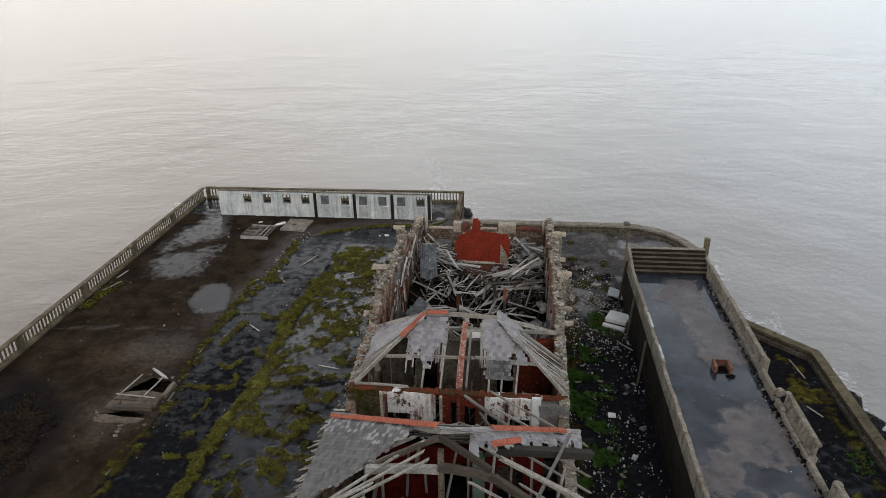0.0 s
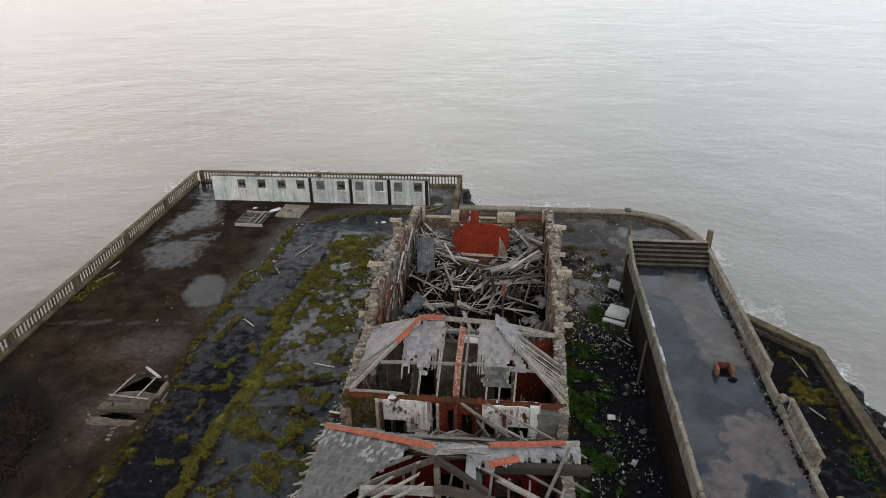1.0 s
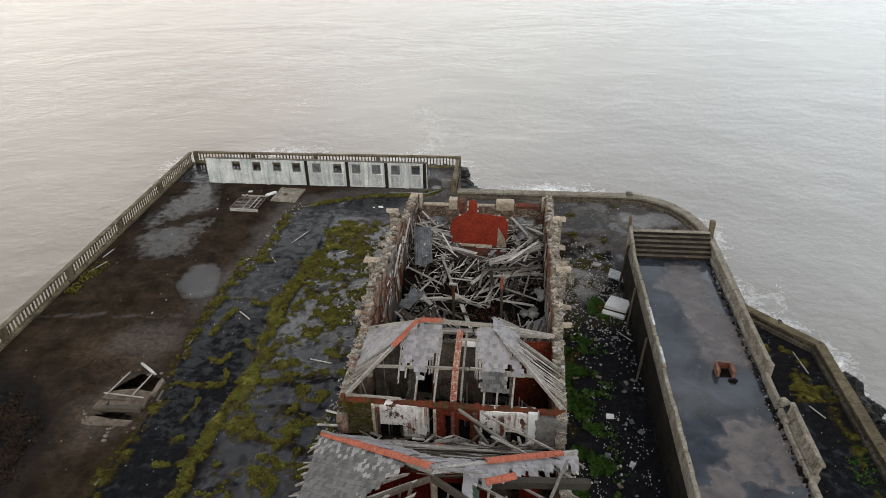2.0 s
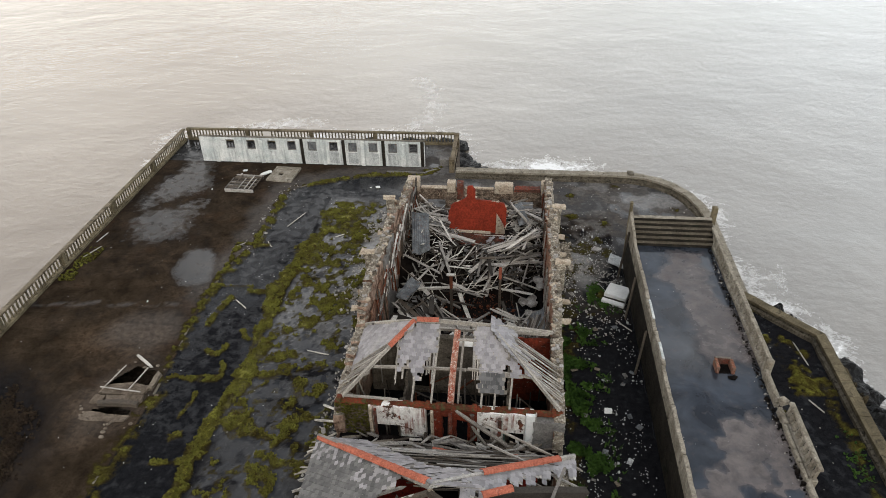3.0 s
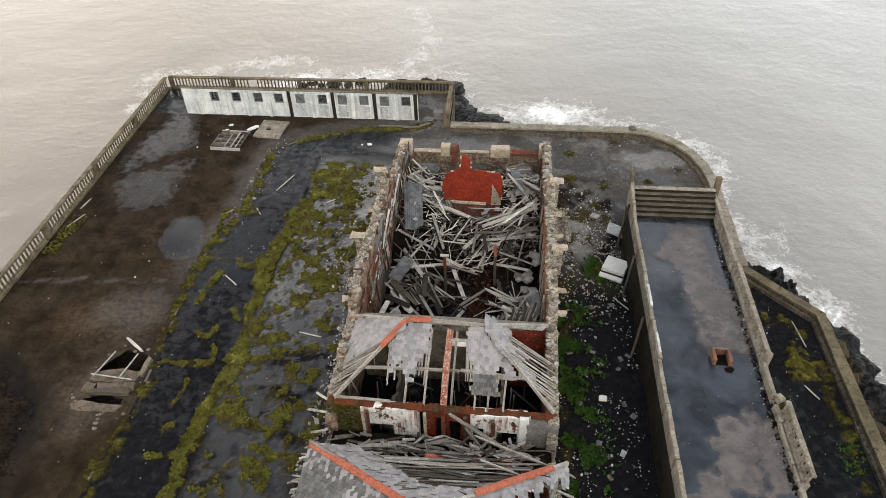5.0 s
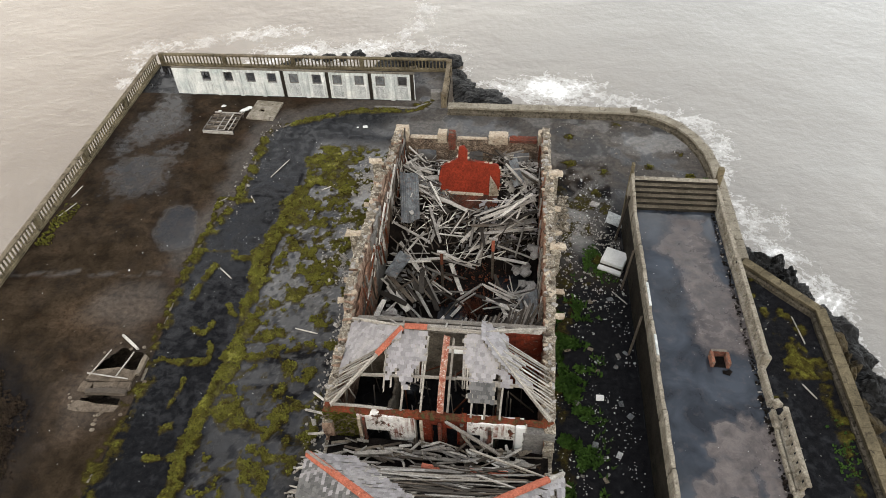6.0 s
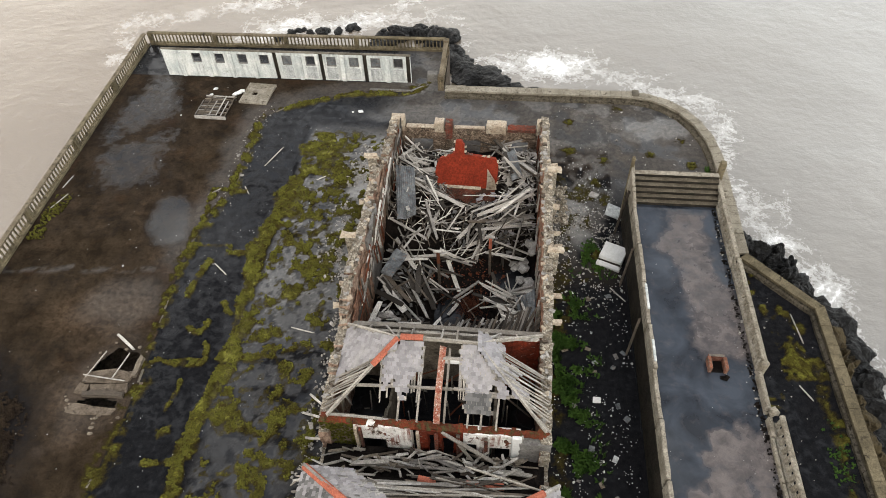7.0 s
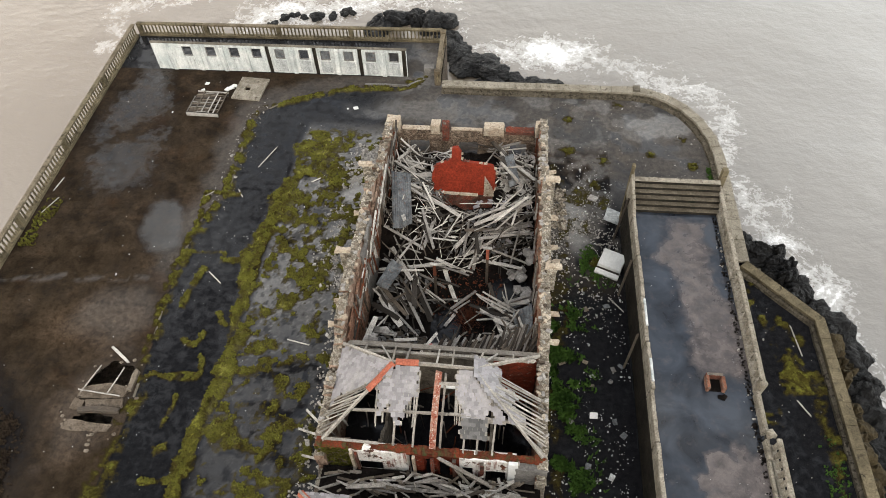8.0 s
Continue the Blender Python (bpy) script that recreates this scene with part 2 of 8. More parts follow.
def roof_felt(name):
    """Flat roof under standing rain: blue cloud reflections put into the water colour, pinkish silt banks."""
    k = Nodes(name)
    v = k.mapped()
    fine, mid, big = k.noise(v, 22, 5, 0.7), k.noise(v, 2.1, 7, 0.62, 0.3), k.noise(v, 0.5, 5, 0.55, 0.5)
    silt = k.attr("silt")
    col = k.mix(k.ramp(k.noise(v, 1.5, 8, 0.7, 0.3), (0.36, 0.0), (0.6, 1.0)), (0.050, 0.041, 0.039), (0.125, 0.104, 0.097))
    col = k.mix(0.4, col, k.ramp(fine, (0.3, 0.5), (0.7, 1.1)), "MULTIPLY")
    edge = k.ramp(k.math("ADD", silt, k.math("MULTIPLY", k.math("SUBTRACT", mid, 0.5), 1.5)), (0.05, 0.0), (1.0, 1.0))
    # Blue mottling in the base colour stands for reflected cloud.
    sky_tone = k.mix(k.ramp(big, (0.36, 0.0), (0.64, 1.0)), (0.010, 0.012, 0.016), (0.040, 0.048, 0.061))
    col = k.mix(edge, sky_tone, col)
    rough = k.mix(edge, 0.03, k.ramp(big, (0.35, 0.25), (0.65, 0.55)))
    return k.done(col, rough, k.bump(k.math("ADD", mid, fine), k.mix(edge, 0.01, 0.25), 0.03))


def sea_water(name):
    """Silty estuary water with a low chop, and surf where the swell breaks."""
    k = Nodes(name)
    v = k.mapped((1.0, 1.25, 1.0))
    swell, chop, ripple = k.noise(v, 0.045, 3, 0.5, 0.5), k.noise(v, 0.42, 5, 0.6, 0.15), k.noise(v, 1.3, 4, 0.6)
    big = k.noise(v, 0.012, 4, 0.55, 0.6)
    # the base colour runs browner to the west, greyer to the east
    sep = k.n.new("ShaderNodeSeparateXYZ")
    k.join(k.geo.outputs["Position"], sep.inputs[0])
    east = k.math("ADD", k.math("MULTIPLY", sep.outputs[0], 0.009), k.math("ADD", 0.15, k.math("MULTIPLY", big, 0.75)))
    silt = k.ramp(east, (0.1, (0.176, 0.133, 0.092)), (0.5, (0.182, 0.159, 0.131)), (0.95, (0.218, 0.213, 0.198)))
    w = k.mapped()
    warp = k.n.new("ShaderNodeMix")
    warp.data_type = "VECTOR"
    warp.inputs[0].default_value = 0.35
    tex = k.n.new("ShaderNodeTexNoise")
    tex.inputs["Scale"].default_value = 0.5
    k.join(w, tex.inputs["Vector"])
    k.join(w, warp.inputs[4])
    k.join(tex.outputs["Color"], warp.inputs[5])
    lace = k.cells(warp.outputs[1], 0.9, "DISTANCE_TO_EDGE").outputs["Distance"]
    lace2 = k.cells(warp.outputs[1], 2.6, "DISTANCE_TO_EDGE").outputs["Distance"]
    web = k.math("ADD", k.ramp(lace, (0.0, 0.55), (0.22, 0.0)), k.ramp(lace2, (0.0, 0.4), (0.2, 0.0)))
    foam = k.math("ADD", k.math("MULTIPLY", k.attr("foam"), 0.95), k.math("MULTIPLY", web, 0.30))
    foam = k.math("ADD", foam, k.math("MULTIPLY", k.math("SUBTRACT", k.noise(w, 0.55, 8, 0.7, 0.9), 0.5), 1.9))
    foam = k.math("ADD", foam, k.math("MULTIPLY", k.math("SUBTRACT", k.noise(w, 4.0, 5, 0.7, 0.4), 0.5), 0.9))
    foam = k.math("MULTIPLY", k.ramp(foam, (0.42, 0.0), (0.78, 0.35), (1.0, 0.95)), k.ramp(k.attr("foam"), (0.02, 0.0), (0.25, 1.0)))
    col = k.mix(foam, silt, (0.80, 0.80, 0.79))
    h = k.math("ADD", k.math("MULTIPLY", swell, 3.5), k.math("ADD", chop, k.math("MULTIPLY", ripple, 0.32)))
    return k.done(col, k.mix(foam, 0.22, 0.8), k.bump(k.math("ADD", h, k.math("MULTIPLY", foam, 0.5)), 0.21, 0.4), 0.0, 1.3)


M_GROUND = wet_ground("wet_tarmac")
M_FELT = roof_felt("flooded_roof_felt")
M_SEA = sea_water("silty_sea")
M_SEAWALL = worn("sea_wall_concrete", (0.10, 0.088, 0.068), (0.19, 0.168, 0.135), (0.045, 0.038, 0.028), 0.7, 9, 0.85, 0.7, 0.05, stain=0.55)
M_TREAD = worn("speckled_wet_tread", (0.15, 0.128, 0.095), (0.085, 0.07, 0.05), (0.30, 0.27, 0.22), 1.5, 16, 0.8, 0.9, 0.03, stain=0.6)
M_PARAPET = worn("weathered_parapet_concrete", (0.36, 0.325, 0.265), (0.20, 0.172, 0.132), (0.07, 0.056, 0.038), 1.2, 11, 0.85, 0.9, 0.03, stain=0.56, streak=0.35)
M_COPING = worn("coping_concrete", (0.12, 0.094, 0.062), (0.23, 0.19, 0.135), (0.045, 0.038, 0.024), 0.9, 11, 0.85, 0.8, 0.03, stain=0.53)
M_CORE = worn("pitted_dark_concrete", (0.085, 0.072, 0.052), (0.15, 0.13, 0.10), (0.028, 0.024, 0.016), 1.6, 9, 0.85, 0.9, 0.05, stain=0.5)
M_COPEN = worn("bleached_coping_concrete", (0.20, 0.175, 0.135), (0.31, 0.28, 0.225), (0.055, 0.046, 0.03), 1.1, 11, 0.85, 0.8, 0.03, stain=0.55)
M_BALUST = worn("lichen_concrete", (0.10, 0.082, 0.052), (0.20, 0.165, 0.105), (0.04, 0.034, 0.024), 0.8, 12, 0.9, 0.5, 0.02, stain=0.56)
M_HUT = worn("flaking_white_paint", (0.70, 0.70, 0.67), (0.47, 0.50, 0.49), (0.22, 0.21, 0.18), 0.8, 8, 0.8, 0.4, 0.02, stain=0.60, streak=0.5, grain=0.45)
M_HUTG = worn("grey_flaked_panel", (0.56, 0.57, 0.555), (0.36, 0.375, 0.37), (0.50, 0.50, 0.48), 1.1, 9, 0.85, 0.4, 0.02, stain=0.6, streak=0.4)
M_HUTIN = worn("sooty_concrete", (0.05, 0.047, 0.042), (0.09, 0.083, 0.075), (0.02, 0.02, 0.018), 1.2, 10, 0.9, spec=0.1)
M_STONE = rubble_stone("rubble_stone", (0.58, 0.53, 0.44), (0.25, 0.205, 0.155), (0.17, 0.14, 0.105), 8.5)
M_STONEW = rubble_stone("plastered_rubble", (0.34, 0.24, 0.17), (0.15, 0.07, 0.048), (0.16, 0.10, 0.07), 6.0, (0.40, 0.28, 0.21), 0.47)
M_RUSTYPL = rubble_stone("rust_stained_rubble", (0.36, 0.20, 0.13), (0.17, 0.065, 0.04), (0.26, 0.16, 0.11), 6.0, (0.42, 0.27, 0.19), 0.52)
M_DARKST = rubble_stone("dark_rubble", (0.19, 0.15, 0.115), (0.07, 0.052, 0.04), (0.13, 0.105, 0.08), 5.0)
# Near-black surface with darker patches and vertical runs.
M_DARKWALL = worn("near_black_wall", (0.020, 0.017, 0.014), (0.042, 0.035, 0.027), (0.014, 0.015, 0.010), 0.8, 9, 0.85, 0.9, 0.05, stain=0.52, streak=0.4)
M_PITCON = worn("silted_broken_concrete", (0.20, 0.162, 0.125), (0.11, 0.086, 0.064), (0.055, 0.044, 0.034), 1.6, 12, 0.9, 0.9, 0.04, stain=0.55)
M_STONED = worn("dusty_concrete_plank", (0.25, 0.21, 0.165), (0.15, 0.125, 0.095), (0.07, 0.058, 0.042), 1.4, 12, 0.9, 0.8, 0.03, stain=0.57)
M_CAPST = worn("pale_dressed_stone", (0.54, 0.47, 0.37), (0.40, 0.32, 0.24), (0.16, 0.10, 0.065), 1.9, 12, 0.85, 0.9, 0.05, stain=0.54)
M_OXIDE = worn("flaking_red_oxide_plaster", (0.23, 0.040, 0.020), (0.115, 0.030, 0.018), (0.46, 0.41, 0.34), 1.6, 9, 0.85, 0.6, 0.03, stain=0.60, streak=0.35)
M_FLAKE = worn("red_paint_flaked_to_white", (0.25, 0.06, 0.035), (0.36, 0.22, 0.16), (0.62, 0.58, 0.52), 4.0, 14, 0.85, 0.6, 0.03, stain=0.53)
M_ROOMWALL = worn("dirty_brown_room_plaster", (0.20, 0.175, 0.14), (0.115, 0.098, 0.078), (0.04, 0.034, 0.028), 1.1, 9, 0.9, 0.6, 0.03, stain=0.56, streak=0.5)
M_STONEB = rubble_stone("brown_rubble", (0.42, 0.33, 0.25), (0.17, 0.115, 0.082), (0.075, 0.056, 0.04), 7.0)
M_BRICK = brickwork("red_brick", (0.26, 0.055, 0.028), (0.15, 0.038, 0.022), (0.20, 0.17, 0.14))
M_BRICKP = brickwork("weathered_orange_brick", (0.30, 0.11, 0.06), (0.24, 0.10, 0.065), (0.26, 0.22, 0.18))
M_RENDER = worn("grey_render", (0.22, 0.21, 0.195), (0.15, 0.14, 0.13), (0.08, 0.07, 0.06), 1.0, 10, 0.9, 0.5, 0.02, stain=0.6)
M_REDPL = worn("red_painted_plaster", (0.225, 0.031, 0.015), (0.155, 0.023, 0.012), (0.07, 0.014, 0.009), 1.4, 9, 0.8, 0.5, 0.02, stain=0.62)
# Darker, dirty copy of the red paint; interior shade is in its colour.
M_REDSHADE = worn("dirty_red_paint_in_shade", (0.16, 0.016, 0.010), (0.10, 0.012, 0.008), (0.03, 0.012, 0.010), 1.0, 8, 0.85, 0.5, 0.02, stain=0.54, streak=0.5)
M_WOOD = weathered_wood("grey_weathered_timber", (0.54, 0.51, 0.465), (0.15, 0.132, 0.115))
M_WOODP = weathered_wood("bleached_timber", (0.78, 0.74, 0.67), (0.40, 0.365, 0.32))
M_TRUSS = weathered_wood("dull_roof_timber", (0.50, 0.46, 0.40), (0.25, 0.22, 0.185))
M_WOODD = weathered_wood("blackened_timber", (0.075, 0.064, 0.053), (0.03, 0.025, 0.021))
M_WOODD2 = weathered_wood("rotten_brown_timber", (0.17, 0.138, 0.108), (0.06, 0.047, 0.036))
M_SLATE = sheet_slate("pale_slate", (0.315, 0.297, 0.303), (0.175, 0.163, 0.168), (0.34, 0.32, 0.305))
M_SLATED = sheet_slate("grey_slate", (0.125, 0.12, 0.116), (0.038, 0.037, 0.036), (0.14, 0.134, 0.126))
M_TILE = worn("terracotta_ridge_tile", (0.46, 0.145, 0.090), (0.34, 0.105, 0.066), (0.40, 0.27, 0.20), 2.0, 14, 0.75, 0.4, 0.02, stain=0.62)
# Sodden debris and dirt; the shade of deep voids is in the near-black.
M_DIRTSHADE = worn("sodden_debris_and_shade", (0.006, 0.005, 0.0045), (0.017, 0.0135, 0.0115), (0.065, 0.038, 0.022), 1.4, 9, 0.9, 1.0, 0.08, stain=0.63, spec=0.05)
M_LEDGE = worn("rusty_mossed_ledge", (0.19, 0.042, 0.020), (0.085, 0.030, 0.017), (0.072, 0.066, 0.028), 1.6, 12, 0.9, 0.9, 0.04, stain=0.49)


def rusty_plaster(name):
    """White plaster with rust running down it and brick showing through the holes."""
    k = Nodes(name)
    v = k.mapped()
    fine, mid = k.noise(v, 16, 5, 0.7), k.noise(v, 2.4, 7, 0.7, 0.4)
    col = k.mix(k.ramp(mid, (0.42, 0.0), (0.66, 1.0)), (0.86, 0.84, 0.80), (0.62, 0.59, 0.54))
    run = k.ramp(k.noise(k.mapped((3.2, 3.2, 0.16)), 1.3, 6, 0.65), (0.50, 0.0), (0.60, 0.9))
    run = k.math("MULTIPLY", run, k.ramp(k.noise(v, 0.75, 4, 0.6), (0.44, 0.0), (0.56, 1.0)))
    col = k.mix(run, col, (0.20, 0.055, 0.03))
    hole = k.ramp(k.noise(v, 1.15, 8, 0.7, 0.3), (0.57, 0.0), (0.60, 1.0))
    col = k.mix(hole, col, k.mix(k.ramp(mid, (0.4, 0.0), (0.6, 1.0)), (0.17, 0.055, 0.03), (0.06, 0.038, 0.025)))
    mould = k.ramp(k.noise(k.mapped((2.0, 2.0, 0.7)), 1.9, 6, 0.65), (0.58, 0.0), (0.70, 0.85))
    col = k.mix(mould, col, (0.075, 0.07, 0.055))
    col = k.mix(0.5, col, k.ramp(fine, (0.3, 0.5), (0.7, 1.15)), "MULTIPLY")
    return k.done(col, 0.9, k.bump(k.math("SUBTRACT", fine, hole), 0.6, 0.03), 0.0, 0.1)


M_PLASTER = rusty_plaster("rust_streaked_white_plaster")
M_LEAD = worn("corroded_sheet_metal", (0.20, 0.21, 0.215), (0.085, 0.09, 0.095), (0.20, 0.12, 0.08), 1.9, 12, 0.55, 0.4, 0.02, stain=0.56, streak=0.4)
M_WHITE = worn("white_enamel", (0.72, 0.72, 0.70), (0.62, 0.62, 0.60), (0.35, 0.33, 0.30), 1.2, 9, 0.45, 0.2, 0.01, stain=0.68, grain=0.2)
M_ROCK = worn("wet_black_rock", (0.004, 0.004, 0.0045), (0.013, 0.0125, 0.012), (0.032, 0.028, 0.022), 0.6, 3.5, 0.6, 1.0, 0.25, stain=0.66, spec=0.25)
M_ROCKB = worn("brown_weedy_rock", (0.05, 0.038, 0.022), (0.085, 0.066, 0.036), (0.02, 0.018, 0.014), 0.6, 3.5, 0.7, 1.0, 0.25, stain=0.55)
M_GRAVEL = worn("broken_masonry", (0.42, 0.40, 0.37), (0.24, 0.22, 0.20), None, 3.0, 12, 0.9, own=True)
M_LITTER = worn("pale_litter", (0.66, 0.66, 0.64), (0.45, 0.45, 0.44), None, 3.0, 12, 0.8, own=True)
M_MOSS = worn("cushion_moss", (0.076, 0.066, 0.015), (0.145, 0.146, 0.027), (0.055, 0.038, 0.012), 0.9, 20, 0.95, 1.0, 0.03, stain=0.52)
M_LEAF = worn("green_weeds", (0.022, 0.050, 0.010), (0.050, 0.100, 0.018), None, 1.5, 15, 0.7)
M_PINK = worn("coral_plastic", (0.70, 0.09, 0.08), (0.55, 0.07, 0.06), None, 2.0, 12, 0.5)
M_RUST = worn("rusted_iron", (0.17, 0.055, 0.028), (0.085, 0.035, 0.022), (0.30, 0.10, 0.05), 1.8, 14, 0.85, 0.6, 0.02, stain=0.6)
M_GREENP = worn("green_painted_board", (0.20, 0.28, 0.22), (0.12, 0.18, 0.145), None, 2.0, 12, 0.6)


# ---- geometry helpers ----
RNG = np.random.default_rng(7)
LAT = RNG.random((256, 256))


def lattice(x, y):
    xi, yi = np.floor(x).astype(int), np.floor(y).astype(int)
    u, v = x - xi, y - yi
    u, v = u * u * (3 - 2 * u), v * v * (3 - 2 * v)
    g = lambda a, b: LAT[a % 256, b % 256]
    return (g(xi, yi) * (1 - u) + g(xi + 1, yi) * u) * (1 - v) + (g(xi, yi + 1) * (1 - u) + g(xi + 1, yi + 1) * u) * v


def fbm(x, y, scale=1.0, octaves=4):
    """Value noise from 0 to 1 over arrays or numbers."""
    x, y = np.asarray(x, float) * scale, np.asarray(y, float) * scale
    total, amp, norm = 0.0, 1.0, 0.0
    for o in range(octaves):
        total = total + amp * lattice(x + 17.3 * o + 100, y - 9.1 * o + 100)
        norm += amp
        amp *= 0.5
        x, y = x * 2.03, y * 2.03
    return total / norm


def mesh_from(name, verts, faces, mat, smooth=False):
    me = bpy.data.meshes.new(name)
    me.from_pydata([tuple(v) for v in verts], [], [tuple(f) for f in faces])
    me.materials.append(mat)
    if smooth:
        me.polygons.foreach_set("use_smooth", [True] * len(me.polygons))
    me.update()
    return me


def under(ob, parent, label=""):
    ob.parent = parent
    if label:
        ob["label"] = label
    return ob


def part(name, bm, mat, parent, label="", smooth=False):
    """Links a bmesh as one mesh object under a thing or a part."""
    me = bpy.data.meshes.new(name)
    bmesh.ops.recalc_face_normals(bm, faces=bm.faces)
    bm.to_mesh(me)
    bm.free()
    me.materials.append(mat)
    if smooth:
        me.polygons.foreach_set("use_smooth", [True] * len(me.polygons))
    ob = new(name, me)
    return under(ob, parent, label) if parent else (tagged(ob, label) if label else ob)


def thing(name, place, label, category, group="", kind=""):
    e = new(name)
    e.matrix_world = place if isinstance(place, Matrix) else pose(*place)
    e.empty_display_size = 0.2
    return tagged(e, label, category, group, kind)


def add_box(bm, lo, hi, m=None, bevel=0.0):
    """A box from corner to corner, with worn edges if asked."""
    c = [(a + b) / 2 for a, b in zip(lo, hi)]
    s = [abs(b - a) for a, b in zip(lo, hi)]
    mm = Matrix.Translation(c) @ Matrix.Diagonal((*s, 1))
    r = bmesh.ops.create_cube(bm, size=1.0, matrix=(m @ mm) if m else mm)
    if bevel:
        edges = list({e for v in r["verts"] for e in v.link_edges})
        bmesh.ops.bevel(bm, geom=edges, offset=bevel, segments=1, affect="EDGES")


def box_part(name, lo, hi, mat, parent, label="", bevel=0.015, m=None):
    bm = bmesh.new()
    add_box(bm, lo, hi, m, bevel)
    return part(name, bm, mat, parent, label)


def grid_wall(name, p0, p1, thick, s_lines, z_lines, solid, mat, parent, label="", jitter=0.0, seed=0, inner=None, head=None):
    """A wall from p0 to p1 of real thickness (to the left of its run), built from the cells of a grid for which solid(s, z) holds: openings and broken tops
    are real. inner: material of the face on the left."""
    rng = np.random.default_rng(seed)
    d = Vector((p1[0] - p0[0], p1[1] - p0[1], 0)).normalized()
    nrm = Vector((-d.y, d.x, 0))
    ns, nz = len(s_lines) - 1, len(z_lines) - 1
    keep = np.array([[solid((s_lines[i] + s_lines[i + 1]) / 2, (z_lines[j] + z_lines[j + 1]) / 2) for j in range(nz)] for i in range(ns)])
    off = rng.uniform(-jitter, jitter, (ns + 1, nz + 1, 2, 3))
    if jitter:
        off[:, 0, :, 2] = 0
    index, verts, faces, mats = {}, [], [], []

    def vert(i, j, side):
        if (i, j, side) not in index:
            o = off[i, j, side]
            p = Vector((p0[0], p0[1], 0)) + d * (s_lines[i] + o[0]) + nrm * (thick * side + o[1] * 0.6)
            index[i, j, side] = len(verts)
            verts.append((p.x, p.y, z_lines[j] + o[2]))
        return index[i, j, side]

    def has(i, j):
        return 0 <= i < ns and 0 <= j < nz and keep[i, j]

    for i in range(ns):
        for j in range(nz):
            if not keep[i, j]:
                continue
            faces.append((vert(i, j, 0), vert(i + 1, j, 0), vert(i + 1, j + 1, 0), vert(i, j + 1, 0)))
            faces.append((vert(i + 1, j, 1), vert(i, j, 1), vert(i, j + 1, 1), vert(i + 1, j + 1, 1)))
            mats += [0, 1]
            for di, dj, a, b in ((-1, 0, (i, j), (i, j + 1)), (1, 0, (i + 1, j + 1), (i + 1, j)), (0, -1, (i + 1, j), (i, j)), (0, 1, (i, j + 1), (i + 1, j + 1))):
                if not has(i + di, j + dj):
                    faces.append((vert(*a, 1), vert(*b, 1), vert(*b, 0), vert(*a, 0)))
                    mats.append(2 if head and dj == 1 else 0)
    me = mesh_from(name, verts, faces, mat)
    if inner:
        me.materials.append(inner)
        if head:
            me.materials.append(head)
        me.polygons.foreach_set("material_index", mats)
    ob = new(name, me)
    return under(ob, parent, label) if parent else ob


def lines(a, b, step):
    return list(np.linspace(a, b, max(2, int(round((b - a) / step)) + 1)))


def plank_mesh(name, mat, seed, split=0.25):
    """A unit plank along x (length 1, width 1, thickness 1), with broken ends and a slight warp."""
    rng = np.random.default_rng(seed)
    verts, faces, n = [], [], 5
    for i in range(n):
        x = i / (n - 1) - 0.5
        for y, z in ((-0.5, -0.5), (0.5, -0.5), (0.5, 0.5), (-0.5, 0.5)):
            e = rng.uniform(-0.035, 0.035) if i in (0, n - 1) else 0
            narrow = 1 - (split * rng.random() if i in (0, n - 1) else 0.06 * rng.random())
            verts.append((x + e, y * narrow + 0.12 * math.sin(3 * x + seed), z * narrow + 0.25 * math.sin(2.6 * x + seed * 1.7)))
    for i in range(n - 1):
        for a in range(4):
            b = (a + 1) % 4
            faces.append((4 * i + a, 4 * i + b, 4 * i + 4 + b, 4 * i + 4 + a))
    faces += [(3, 2, 1, 0), tuple(4 * (n - 1) + a for a in range(4))]
    return mesh_from(name, verts, faces, mat)


PLANKS = {m: [plank_mesh("timber", m, 3 * i + 1) for i in range(5)] for m in (M_WOOD, M_WOODP, M_TRUSS, M_WOODD, M_WOODD2, M_STONED)}
BEAMS = {m: plank_mesh("beam", m, 90, 0.05) for m in (M_FLAKE, M_RENDER, M_GREENP, M_TRUSS, M_WOOD, M_WOODP, M_WOODD, M_WOODD2, M_RUST, M_BRICK)}


def along(p, q, w, t, roll=0.0):
    """The pose that stretches a unit plank from p to q, w wide and t thick."""
    p, q = Vector(p), Vector(q)
    d = q - p
    turn = d.to_track_quat("X", "Z").to_matrix().to_4x4()
    return Matrix.Translation((p + q) / 2) @ turn @ pose(0, 0, 0, roll) @ Matrix.Diagonal((d.length, w, t, 1))


def stick(name, p, q, w, t, mat, parent=None, label="", roll=0.0, k=0):
    me = BEAMS[mat] if mat not in PLANKS or k < 0 else PLANKS[mat][k % 5]
    ob = new(name, me)
    ob.matrix_world = along(p, q, w, t, roll)
    return under(ob, parent, label) if parent else ob


def poly_prism(bm, pts, z0, z1):
    """An upright prism over a plan."""
    lo = [bm.verts.new((x, y, z0)) for x, y in pts]
    hi = [bm.verts.new((x, y, z1)) for x, y in pts]
    n = len(pts)
    for i in range(n):
        bm.faces.new((lo[i], lo[(i + 1) % n], hi[(i + 1) % n], hi[i]))
    bm.faces.new(hi)
    bm.faces.new(lo[::-1])


def inside(pts, x, y):
    """Which of the places (arrays) lie inside a plan."""
    hit = np.zeros(np.shape(x), bool)
    n = len(pts)
    for i in range(n):
        (x0, y0), (x1, y1) = pts[i], pts[(i + 1) % n]
        if y0 != y1:
            hit ^= ((y0 > y) != (y1 > y)) & (x < (x1 - x0) * (y - y0) / (y1 - y0) + x0)
    return hit


